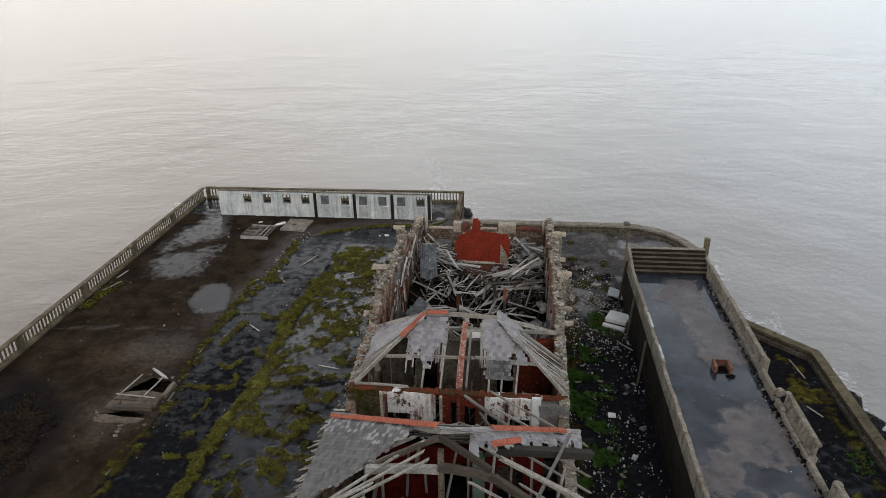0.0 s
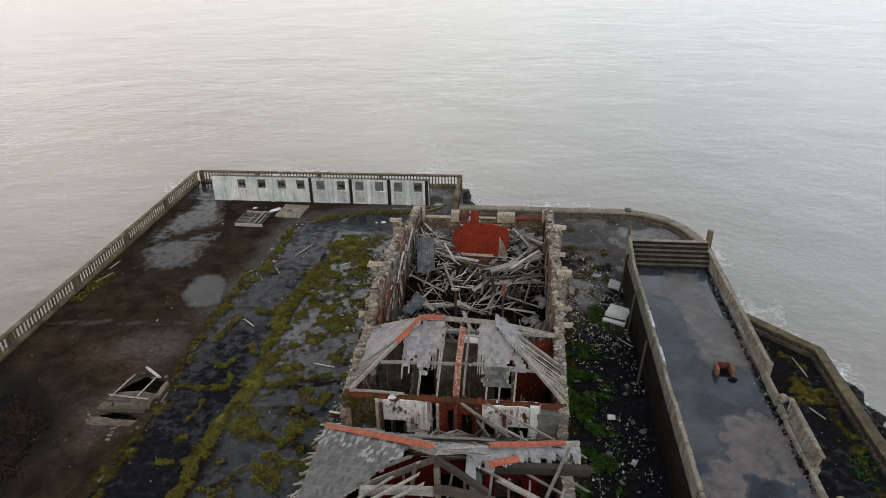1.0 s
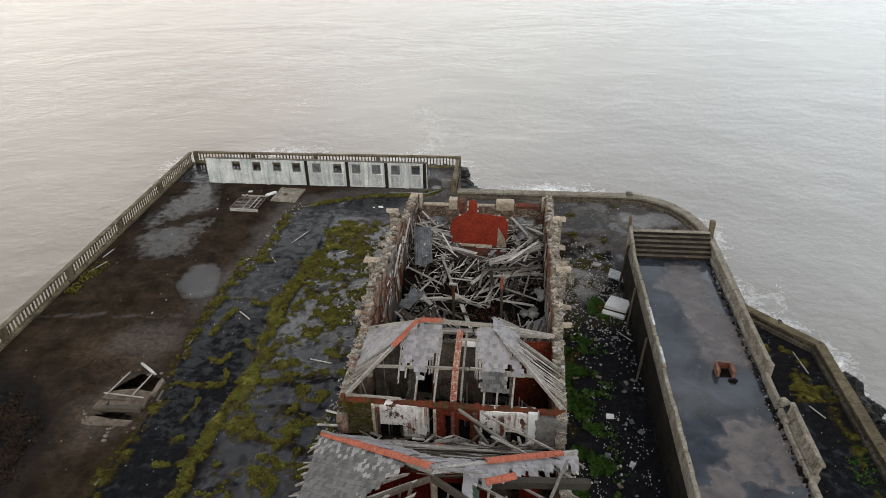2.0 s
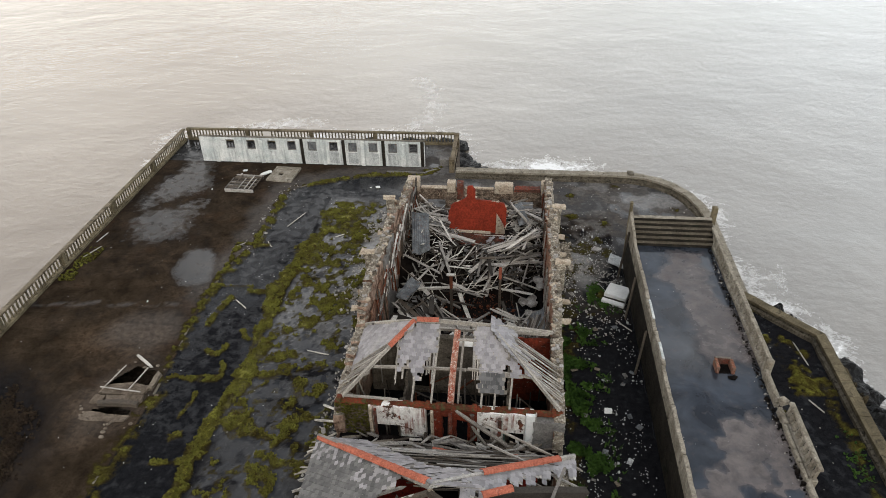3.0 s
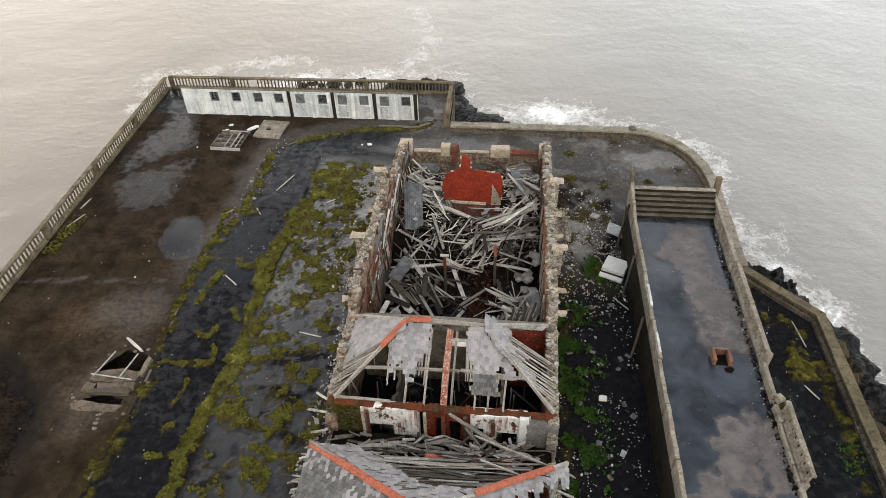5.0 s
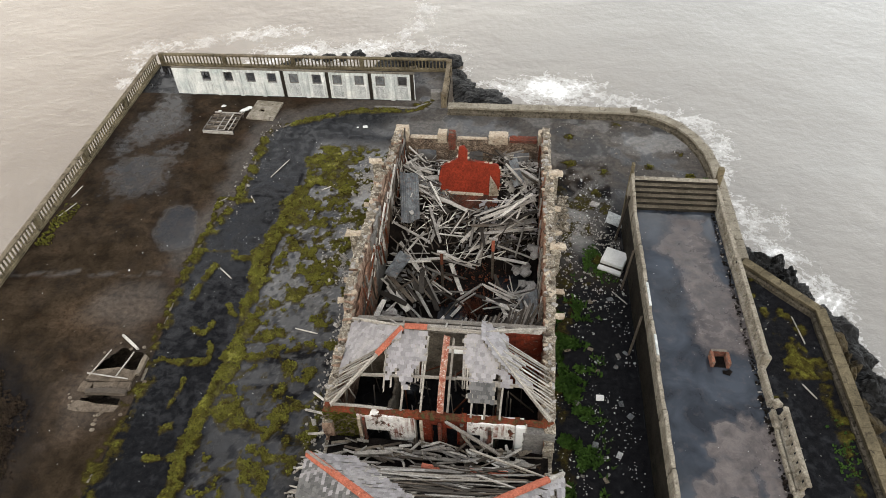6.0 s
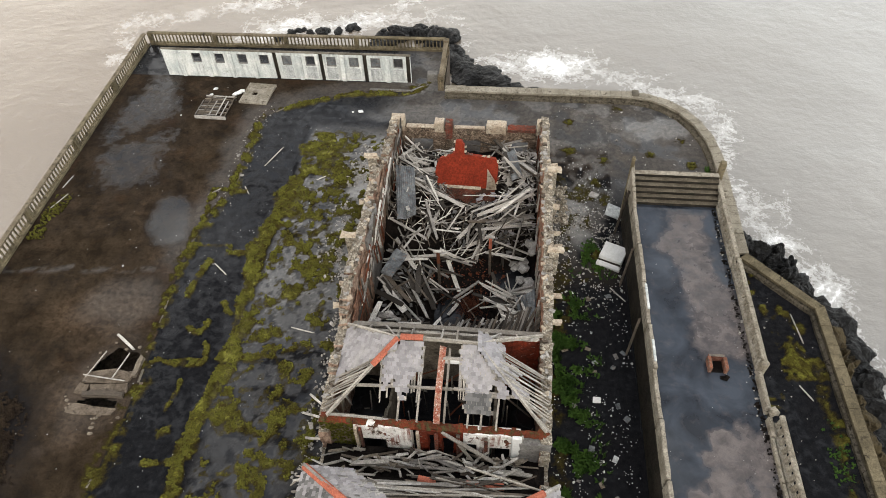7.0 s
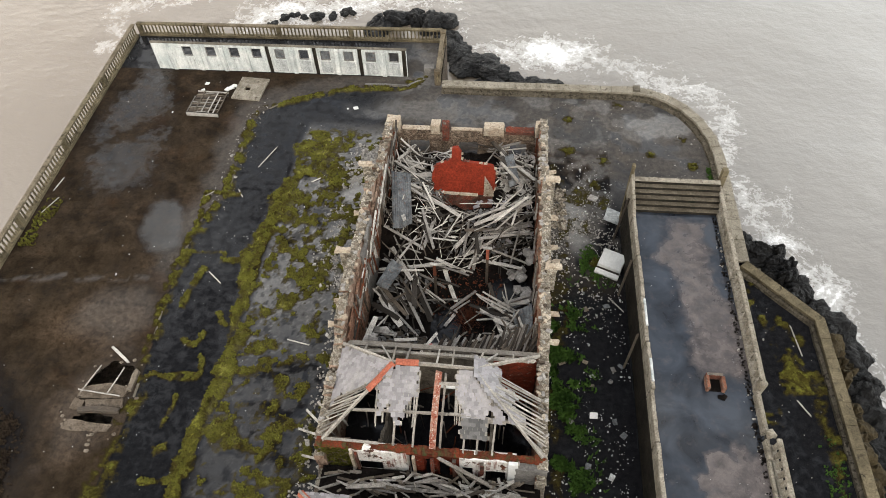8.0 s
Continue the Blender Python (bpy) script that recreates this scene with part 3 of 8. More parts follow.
def near_line(pts, x, y):
    """The distance of places (arrays) from a broken line."""
    best = np.full(np.shape(x), 1e9)
    for (x0, y0), (x1, y1) in zip(pts[:-1], pts[1:]):
        dx, dy = x1 - x0, y1 - y0
        u = np.clip(((x - x0) * dx + (y - y0) * dy) / (dx * dx + dy * dy), 0, 1)
        best = np.minimum(best, np.hypot(x - x0 - u * dx, y - y0 - u * dy))
    return best


def blob(bm, c, r, seed, squash=1.0, sub=2, rough=0.35):
    """A lump with broken facets round c."""
    ret = bmesh.ops.create_icosphere(bm, subdivisions=sub, radius=1.0)
    o = Vector((seed * 3.7, seed * 1.3, seed * 7.1))
    for v in ret["verts"]:
        d = v.co.copy()
        f = 1 + rough * (noise.noise(d * 1.3 + o) + 0.6 * noise.noise(d * 3.1 + o) + 0.55 * noise.noise(d * 6.3 + o))
        v.co = Vector((c[0] + d.x * r[0] * f, c[1] + d.y * r[1] * f, c[2] + d.z * r[2] * f * squash))


def smoothstep(a, b, x):
    t = np.clip((np.asarray(x, float) - a) / (b - a), 0, 1)
    return t * t * (3 - 2 * t)


# ---- sea ----
SEA = -6.0
SHORE_N = [(-34, 77), (-28, 76), (-21, 77), (-14, 79), (-8, 79), (-3, 73), (3, 71.5), (9, 68.8), (14, 67), (17.2, 65)]
SHORE_E = [(17.0, 65), (18.2, 61.5), (18.3, 57), (19.4, 54), (20.6, 50), (21.9, 46.6), (23.0, 42.6), (24.6, 38), (26, 31), (27.5, 22)]


def spread(lo, hi, step, far):
    """Grid lines: even between lo and hi, growing out to far on both sides."""
    mid = list(np.arange(lo, hi + 0.01, step))
    out, d, p = [], step, hi
    while p < far:
        d *= 1.45
        p += d
        out.append(p)
    return [lo - (o - hi) for o in out[::-1]] + mid + out


def build_sea():
    xs, ys = np.array(spread(-62, 62, 1.0, 2600)), np.array(spread(5, 130, 1.0, 2600))
    X, Y = np.meshgrid(xs, ys)
    warp = 5.0 * (fbm(X, Y, 0.11, 3) - 0.5)
    dn, de = near_line(SHORE_N, X + warp, Y + warp), near_line(SHORE_E, X + warp, Y - warp)
    north = 0.62 * np.exp(-(dn / 2.8) ** 2) * (0.2 + 1.3 * fbm(X, Y, 0.13, 3)) * smoothstep(-34, -26, X)
    east = (0.5 + 0.5 * smoothstep(36, 43, Y)) * 0.62 * np.exp(-(de / 1.5) ** 2) * (0.2 + 1.3 * fbm(X + 40, Y, 0.2, 3))
    burst = 1.05 * np.exp(-(((X - 4.0) / 5.0) ** 2 + ((Y - 71.6) / 2.6) ** 2)) + 0.3 * np.exp(-(((X - 21.5) / 1.8) ** 2 + ((Y - 51.5) / 4.5) ** 2))
    tail = 0.5 * np.exp(-(near_line([(-13, 80), (-12, 90), (-14, 99)], X + warp, Y) / 1.3) ** 2)
    west = 0.5 * np.exp(-(near_line([(-41, 70), (-43, 76), (-36, 80), (-26, 82)], X + warp, Y + warp) / 1.8) ** 2)
    foam = np.clip(np.maximum.reduce([north, east, burst, tail, west]), 0, 1.2)
    verts = np.stack([X.ravel(), Y.ravel(), np.full(X.size, SEA) + 0.10 * (fbm(X, Y, 0.16, 2).ravel() - 0.5) * (np.abs(X.ravel()) < 60)], 1)
    w = len(xs)
    faces = [(j * w + i, j * w + i + 1, (j + 1) * w + i + 1, (j + 1) * w + i) for j in range(len(ys) - 1) for i in range(w - 1)]
    me = mesh_from("water", verts, faces, M_SEA, True)
    me.attributes.new("foam", "FLOAT", "POINT").data.foreach_set("value", foam.ravel().astype(np.float32))
    tagged(new("water", me), "silty beige estuary water with white surf", "sea", kind="structure")


build_sea()

# ---- island platform ----
OUTLINE = [(-31.3, 2), (-32.75, 63.9), (-5.45, 64.3), (-5.35, 58.35), (10.3, 58.35), (12.3, 57.5), (13.8, 55.9), (14.9, 53.6), (15.35, 51), (15.4, 41.3), (18.85, 37.9), (18.75, 2)]
HOLE_A = [(-22.6, 30.6), (-22.05, 31.5), (-21.55, 32.15), (-20.95, 31.9), (-20.2, 31.85), (-20.05, 30.5), (-21.2, 30.3)]
HOLE_B = [(-22.6, 28.55), (-21.6, 28.95), (-20.3, 28.8), (-20.35, 28.45), (-21.5, 28.4)]
KERB = [(-19.75, 14), (-19.8, 24), (-19.5, 28), (-19.7, 32), (-20.05, 36), (-20.2, 40.5), (-19.9, 43), (-18.9, 45.5), (-19.2, 50.6), (-19.2, 52.8), (-18.8, 54.2), (-17.7, 55.1), (-15.4, 56.3), (-12, 57.5), (-8.3, 58.0), (-6.7, 59.1)]
MOSS_MAIN = [(-15.3, 14), (-15.5, 24.2), (-15.6, 26), (-15.6, 27.8), (-15.0, 30.0), (-15.1, 31.5), (-14.9, 34.4), (-15.5, 37), (-15.5, 40), (-15.4, 42.6), (-14.9, 44.6), (-14.6, 47)]
MOSS_SIDE = [[(-20.1, 40.4), (-17.6, 40.3), (-17.7, 39.7), (-16.2, 39.7)], [(-19.2, 31.5), (-16.6, 31.5), (-16.6, 32.6)], [(-17.6, 25.8), (-15.6, 25.7)], [(-19.0, 36.3), (-18.7, 37.9), (-18.3, 38.9)],
             [(-16.6, 35.7), (-15.8, 34.9)], [(-18.2, 34.1), (-17.4, 33.6), (-16.9, 34.3)], [(-17.4, 27.2), (-16.8, 27.3)], [(-17.4, 28.6), (-17.3, 30.2)], [(-18.2, 45.6), (-20.4, 45.6), (-20.2, 41)]]
MOSS_VEIN = [[(-12.6, 57.3), (-9.0, 57.5), (-7.0, 58.4)], [(-15.2, 32.2), (-13.7, 32.0), (-12.8, 32.4)], [(-14.1, 33.6), (-12.6, 34.1)], [(-15.2, 28.3), (-13.6, 28.9), (-12.1, 27.5)], [(-11.9, 32.8), (-10.7, 33.3)], [(-11.7, 31.8), (-11.7, 30.6), (-12.0, 29.6)], [(-12.0, 28.5), (-10.5, 29.2)],
             [(-11.9, 27.2), (-11.4, 27.9)], [(-11.6, 26.4), (-10.1, 26.2)], [(-10.2, 25.4), (-9.6, 27.4), (-9.2, 29)], [(-10.7, 36.2), (-10.6, 34.6)], [(-13.9, 36.2), (-13.5, 35.9)], [(-12.2, 39.3), (-11.5, 39.8), (-11.3, 40.3)], [(-10.9, 40.2), (-10.7, 38.9)],
             [(-10.2, 43.2), (-10.1, 42.0)], [(-12.4, 41.8), (-11.9, 42.4)], [(-13.6, 24.6), (-13.0, 25.4)]]
MOSS_SPOT = [(-12.55, 36.9, 0.75), (-14.8, 45.2, 1.35), (-14.0, 43.9, 0.8), (-14.4, 50.4, 1.2), (-13.1, 49.2, 0.9), (-12.2, 50.8, 0.8), (-12.0, 48.2, 0.7), (-14.2, 28.5, 0.9), (-11.7, 45.6, 0.45), (-10.5, 44.6, 0.35), (-10.9, 46.8, 0.5), (-13.2, 33.6, 0.4), (-13.9, 41.0, 0.4)]


def build_ground():
    step = 0.115
    xs, ys = np.arange(-32.6, 18.75, step), np.arange(13.0, 64.2, step)
    X, Y = np.meshgrid(xs, ys)
    wx, wy = X + 0.9 * (fbm(X, Y, 0.9, 3) - 0.5), Y + 0.9 * (fbm(X + 50, Y, 0.9, 3) - 0.5)
    n1, n2, n3 = fbm(X, Y, 0.35, 4), fbm(X + 31, Y + 7, 0.8, 4), fbm(X + 77, Y - 13, 2.2, 3)
    west = inside(KERB + [(-40, 59.1), (-40, 14)], X, Y)
    # moss, by strips and cushions
    dm = near_line(MOSS_MAIN, wx, wy)
    width = 0.45 + 0.15 * smoothstep(36, 41, Y) + 0.8 * (n2 - 0.5)
    moss = 1.1 * (1 - smoothstep(0.35, 1.5, dm / width))
    for line in MOSS_SIDE:
        moss = np.maximum(moss, 0.8 * (1 - smoothstep(0.08, 0.36, near_line(line, wx, wy))))
    for line in MOSS_VEIN:
        moss = np.maximum(moss, (0.7 + 0.6 * (n2 - 0.4)) * (1 - smoothstep(0.12, 0.5, near_line(line, wx, wy) + 0.35 * (n3 - 0.5))))
    for cx, cy, r in MOSS_SPOT:
        moss = np.maximum(moss, 1.0 * (1 - smoothstep(0.55, 1.1, np.hypot(wx - cx, wy - cy) / r + 0.9 * (n3 - 0.5) + 0.5 * (n2 - 0.5))))
    kerb_near = near_line(KERB, wx, wy)
    moss = np.maximum(moss, (0.38 + 0.55 * n3) * (0.82 + 0.18 * smoothstep(34, 40, Y)) * (1 - smoothstep(0.15, 0.75 + 0.5 * (1 - smoothstep(24, 33, Y)), kerb_near)) * smoothstep(0.26, 0.44, n2 + 0.08))
    strip = smoothstep(-15.2, -14.5, X) * (1 - smoothstep(-8.6, -8.2, X)) * (1 - smoothstep(51, 54, Y))
    cushions = smoothstep(0.595, 0.625, fbm(X * 1.0, Y * 1.15, 1.25, 3) + 0.06 * (n3 - 0.5) + 0.035 * smoothstep(33, 41, Y))
    moss = np.maximum(moss, strip * cushions * 0.72)
    moss = np.maximum(moss, strip * 0.46 * smoothstep(0.585, 0.64, fbm(X + 5, Y + 9, 2.3, 2) + 0.1 * (n2 - 0.5)))
    moss = np.maximum(moss, strip * smoothstep(45.0, 47.5, Y) * (1 - smoothstep(-11.6, -10.0, X)) * smoothstep(0.44, 0.58, n2 + 0.22 * (n3 - 0.5)) * 0.95)
    strip_e = smoothstep(2.4, 3.0, X) * (1 - smoothstep(7.3, 7.8, X))
    moss = np.maximum(moss, strip_e * 0.5 * (1 - smoothstep(0.3, 1.5, np.abs(X - 3.4) + 2.6 * (n2 - 0.45) + 0.06 * np.maximum(Y - 37, 0))))
    moss = np.maximum(moss, strip_e * 0.5 * smoothstep(0.57, 0.68, n2) * (Y < 50) * smoothstep(36, 39, Y))
    for cx, cy, r in ((6.1, 41.2, 0.8), (4.4, 51.3, 0.7), (6.2, 48, 0.6), (9.0, 46.9, 0.6), (11.6, 46.6, 0.5), (14.2, 48.5, 0.8), (12.6, 53.0, 0.6), (8.4, 56.6, 0.7), (4.6, 54.6, 0.6), (13.0, 50.2, 0.5), (6.8, 50.4, 0.7), (10.2, 51.2, 0.5)):
        moss = np.maximum(moss, 0.8 * (1.0 - smoothstep(0.2, 1.3, np.hypot(X - cx, (Y - cy)) / r + 1.8 * (n3 - 0.5) + 0.8 * (n2 - 0.5))))
    yard_e = (X > 13.4) & (Y < 41)
    moss = np.maximum(moss, yard_e * 0.7 * smoothstep(0.55, 0.68, fbm(X + 12, Y, 0.5, 3) + 0.2 * (n3 - 0.5)))
    moss = np.maximum(moss, 0.6 * yard_e * (1 - smoothstep(0.1, 0.9, np.abs(X - 17.4) + 0.8 * (n2 - 0.4))) * (Y < 33))
    # water, silt and bare concrete
    water = 0.85 * smoothstep(0.40, 0.54, n1 + 0.05 * (n3 - 0.5))
    lakes = np.zeros_like(X)
    for cx, cy, rx, ry, a in ((-28.8, 55.0, 2.6, 6.6, -0.1), (-27.2, 48.6, 3.0, 3.4, 0.2)):
        u, v = (X - cx) * math.cos(a) + (Y - cy) * math.sin(a), -(X - cx) * math.sin(a) + (Y - cy) * math.cos(a)
        lakes = np.maximum(lakes, 1.15 * (1 - smoothstep(0.2, 1.65, np.hypot(u / rx, v / ry) + 1.5 * (n1 - 0.5))))
    tar = (~west) * smoothstep(-20.5, -19.6, X) * (1 - smoothstep(-15.6, -15.0, X))
    water = np.where(west, np.maximum(lakes, 0.35 * water), water)
    water = np.maximum(water, tar * (0.75 + 0.45 * smoothstep(28, 40, Y) + 0.25 * smoothstep(0.40, 0.60, n1 + 0.05)))
    water = np.maximum(water, strip * (0.78 + 0.2 * smoothstep(33, 40, Y) - 0.6 * smoothstep(0.50, 0.57, fbm(X + 23, Y + 14, 1.5, 4))))
    water = water * (1 - 0.5 * tar)
    water = np.maximum(water, 0.7 * smoothstep(50.5, 52, Y) * (~west) * (1 - smoothstep(-1.5, 3.0, X + 3 * (n2 - 0.5))))
    east_n = smoothstep(-11.0, -7.0, X + 3.5 * (n2 - 0.5) + 1.5 * (n1 - 0.5))
    concrete = west * (1 - 0.9 * (1 - smoothstep(0.5, 1.15, np.hypot((X + 29.0) / 6.2, (Y - 25.5) / 6.0) + 0.9 * (n1 - 0.5))))
    concrete = np.maximum(concrete, 0.95 * smoothstep(46, 51, Y) * east_n * smoothstep(0.3, 0.5, n2))
    spots = smoothstep(0.60, 0.66, fbm(X + 60, Y + 21, 2.4, 2))
    lichen = smoothstep(0.53, 0.58, fbm(X + 23, Y + 14, 1.5, 4)) * smoothstep(0.40, 0.58, fbm(X + 71, Y, 0.28, 2))
    halo = smoothstep(0.02, 0.15, moss) * (1 - smoothstep(0.22, 0.45, moss))
    pale = strip * (0.5 + 0.5 * smoothstep(28, 38, Y)) * np.clip(0.30 + 0.25 * (n1 - 0.5) + 0.25 * halo + 0.22 * smoothstep(33, 40, Y) - 0.3 * lichen - 0.25 * spots, 0, 1)
    pale = np.maximum(pale, 0.42 * smoothstep(50, 53, Y) * east_n * smoothstep(0.36, 0.56, fbm(X + 8, Y + 40, 0.6, 4)))
    pale = np.maximum(pale, 0.30 * strip_e * smoothstep(38, 44, Y) * smoothstep(0.4, 0.6, n2))
    pale = np.maximum(pale, 0.9 * (1 - smoothstep(0.6, 1.0, np.hypot((X + 9.4) / 2.2, (Y - 47.6) / 3.2) + 0.7 * (n2 - 0.5))))
    pale = np.maximum(pale, 0.38 * (1 - smoothstep(0.6, 1.1, np.hypot((X + 5.5) / 6.0, (Y - 55.2) / 1.8) + 0.8 * (n2 - 0.5))))
    pale = np.maximum(pale, 0.6 * (1 - smoothstep(0.6, 1.1, np.hypot((X - 11.3) / 3.0, (Y - 54.2) / 1.5) + 0.9 * (n2 - 0.5))))
    pale = np.maximum(pale, 0.7 * (1 - smoothstep(0.5, 1.1, np.hypot((X - 4.6) / 1.6, (Y - 44.5) / 3.0) + 0.8 * (n2 - 0.5))))
    north = smoothstep(50.2, 52, Y) * east_n + smoothstep(44, 48, Y) * (X > 7.3)
    pale = np.maximum(pale, 0.22 * np.clip(north, 0, 1) * (0.4 + 1.2 * n1))
    pale = np.maximum(pale, strip * smoothstep(-12.6, -9.6, X + 2 * (n2 - 0.5)) * smoothstep(37, 42, Y) * (0.75 + 0.5 * (n3 - 0.5)))
    pale = np.maximum(pale, (0.12 + 0.12 * n2) * west * (1 - smoothstep(1.0, 2.6, near_line(KERB, X, Y) + 1.6 * (n2 - 0.5))) * smoothstep(36, 41, Y))
    water = water * (1 - 0.7 * np.clip(north, 0, 1) * smoothstep(0.35, 0.6, n2))
    joint = 1 - smoothstep(0.03, 0.4, np.abs(Y - 37.4 - 0.08 * (X + 31) + 0.8 * (n2 - 0.5)))
    pale = np.maximum(pale, 0.16 * joint * west * smoothstep(0.36, 0.6, n3))
    pale = np.maximum(pale, 0.08 * west * (1 - smoothstep(0.5, 1.25, np.hypot((X + 21.8) / 2.3, (Y - 29.6) / 3.6) + 0.9 * (n2 - 0.5))))
    pale = np.maximum(pale, 0.13 * west * (1 - smoothstep(0.5, 1.2, np.hypot((X + 22.4) / 2.8, (Y - 35.4) / 2.4) + 0.8 * (n1 - 0.5))))
    water = water * (1 - smoothstep(0.5, 0.8, pale) * (~(strip > 0.5)))
    water = np.where(strip_e > 0.5, 0.45 * water, water)
    concrete = np.maximum(concrete, 0.6 * strip_e * smoothstep(0.45, 0.6, n2) * smoothstep(36, 41, Y))
    moss = np.clip(moss * (0.55 + 0.45 * smoothstep(0.34, 0.5, n3)), 0, 1.2)
    pu, pv = (X + 22.4) * 0.94 + (Y - 42.4) * 0.26, (Y - 42.4) * 0.96 - (X + 22.4) * 0.26
    pool = 1 - smoothstep(0.5, 1.2, (np.abs(pu / 1.75) ** 2.4 + np.abs(pv / 3.0) ** 2.4) ** (1 / 2.4) + 0.5 * (n1 - 0.5) + 0.25 * (n2 - 0.5))
    water = np.maximum(water * (1 - 0.3 * west), 1.05 * pool)
    silt = west * (1 - smoothstep(0.4, 1.2, np.hypot((X + 23.0) / 3.6, (Y - 34.6) / 3.4) + 1.0 * (n1 - 0.5) + 0.4 * (n2 - 0.5)))
    silt = np.maximum(0.75 * silt, 0.85 * west * (1 - smoothstep(0.5, 1.15, np.hypot((X + 22.0) / 2.6, (Y - 28.6) / 3.4) + 0.9 * (n2 - 0.5))))
    silt = np.maximum(silt, 0.35 * west * smoothstep(0.5, 0.62, n2) * smoothstep(0.45, 0.6, n1))
    water = np.where(yard_e, 0.55 * water, water)
    Z = 0.03 * (n1 - 0.5) * (1 - np.clip(water, 0, 1)) + 0.13 * smoothstep(0.32, 0.95, moss) * (0.3 + 1.2 * n3)
    keep = inside(OUTLINE, X, Y) & ~inside(HOLE_A, X, Y) & ~inside(HOLE_B, X, Y)
    w = len(xs)
    cells = keep[:-1, :-1] & keep[:-1, 1:] & keep[1:, :-1] & keep[1:, 1:]
    J, I = np.nonzero(cells)
    base = J * w + I
    faces = np.stack([base, base + 1, base + w + 1, base + w], 1)
    me = mesh_from("ground", np.stack([X.ravel(), Y.ravel(), Z.ravel()], 1).tolist(), faces.tolist(), M_GROUND, True)
    for name, field in (("moss", moss), ("water", water), ("concrete", concrete), ("pale", pale), ("silt", silt)):
        me.attributes.new(name, "FLOAT", "POINT").data.foreach_set("value", np.clip(field, 0, 1.2).ravel().astype(np.float32))
    tagged(new("ground", me), "wet black tarmac and brown concrete with puddles and moss", "ground", kind="structure")
    return X, Y, moss


GX, GY, GMOSS = build_ground()

bm = bmesh.new()
poly_prism(bm, OUTLINE, SEA - 3, -2.4)
lo = [bm.verts.new((x, y, -2.4)) for x, y in OUTLINE]
hi = [bm.verts.new((x, y, -0.03)) for x, y in OUTLINE]
for i in range(len(OUTLINE)):
    j = (i + 1) % len(OUTLINE)
    bm.faces.new((lo[i], lo[j], hi[j], hi[i]))
tagged(part("quay_wall", bm, M_DARKST, None), "dark stone quay wall dropping to the sea", "quay", kind="structure")
bm = bmesh.new()
add_box(bm, (-60, -60, -7.5), (40, 2.0, -0.05))
add_box(bm, (-32.6, 2.05, -2.35), (18.6, 13.05, -0.02))
tagged(part("ground_south", bm, M_GROUND, None), "dark wet ground of the island", "ground", kind="structure")


def kerb_stones():
    """The broken kerb between concrete and tarmac, stone by stone."""
    k = thing("kerb", (0, 0, 0), "low mossy concrete kerb round the tarmac", "kerb", kind="structure")
    mesh = None
    rng = np.random.default_rng(5)
    for (x0, y0), (x1, y1) in zip(KERB[1:-1], KERB[2:]):
        n = max(1, round(math.hypot(x1 - x0, y1 - y0) / 0.9))
        for i in range(n):
            u = (i + 0.5) / n
            if rng.random() < 0.6:
                continue
            if mesh is None:
                b = bmesh.new()
                add_box(b, (-0.43, -0.07, -0.1), (0.43, 0.07, 0.05), None, 0.02)
                first = part("kerb_stone", b, M_SEAWALL, k)
                mesh = first.data
                ob = first
            else:
                ob = under(new("kerb_stone", mesh), k)
            ob.matrix_world = pose(x0 + u * (x1 - x0), y0 + u * (y1 - y0), rng.uniform(-0.03, 0.01), rng.uniform(-4, 4), rng.uniform(-2, 2), math.degrees(math.atan2(y1 - y0, x1 - x0)) + rng.uniform(-2, 2))


kerb_stones()


# ---- balustrades on the sea edge ----
def baluster_mesh():
    """A flat-faced precast baluster, waisted, 0.84 high."""
    prof = [(0.0, 0.07), (0.10, 0.07), (0.17, 0.042), (0.46, 0.06), (0.68, 0.038), (0.77, 0.066), (0.84, 0.066)]
    verts, faces = [], []
    for z, r in prof:
        verts += [(-r, -0.045, z), (r, -0.045, z), (r, 0.045, z), (-r, 0.045, z)]
    for i in range(len(prof) - 1):
        for a in range(4):
            b = (a + 1) % 4
            faces.append((4 * i + a, 4 * i + b, 4 * i + 4 + b, 4 * i + 4 + a))
    return mesh_from("baluster", verts, faces, M_BALUST)


BALUSTER = baluster_mesh()


def balustrade(p0, p1, label, bay=7.0, gap=0.35, missing=(), stops=()):
    """A run of balusters between a base and a rail, with a pier at each bay."""
    d = Vector((p1[0] - p0[0], p1[1] - p0[1], 0))
    run = d.length
    m = pose(p0[0], p0[1], 0, 0, 0, math.degrees(math.atan2(d.y, d.x)))
    t = thing("balustrade", m, label, "balustrade", kind="structure")
    piers = max(1, round(run / bay))
    ends = list(stops or [run * i / piers for i in range(piers)]) + [run]

    def piece(name, lo, hi, mat=M_BALUST, bevel=0.02):
        ob = box_part(name, lo, hi, mat, t, "", bevel)
        return ob

    for i, (a, b) in enumerate(zip(ends, ends[1:])):
        piece("plinth", (a + 0.004, -0.19, -0.05), (b - 0.004, 0.19, 0.2))
        piece("rail", (a + 0.004, -0.17, 1.04), (b - 0.004, 0.17, 1.2), M_COPING if i % 3 else M_BALUST, 0.03)
        piece("pier", (a - 0.02 + 0.03, -0.16, 0.2), (a + 0.38, 0.16, 1.04))
        n = int((b - a - 0.5) / gap)
        for j in range(n):
            if (i, j) in missing:
                continue
            s = a + 0.5 + (j + 0.5) * (b - a - 0.5) / n
            ob = under(new("baluster", BALUSTER), t)
            ob.location = (s, 0, 0.2)
    return t


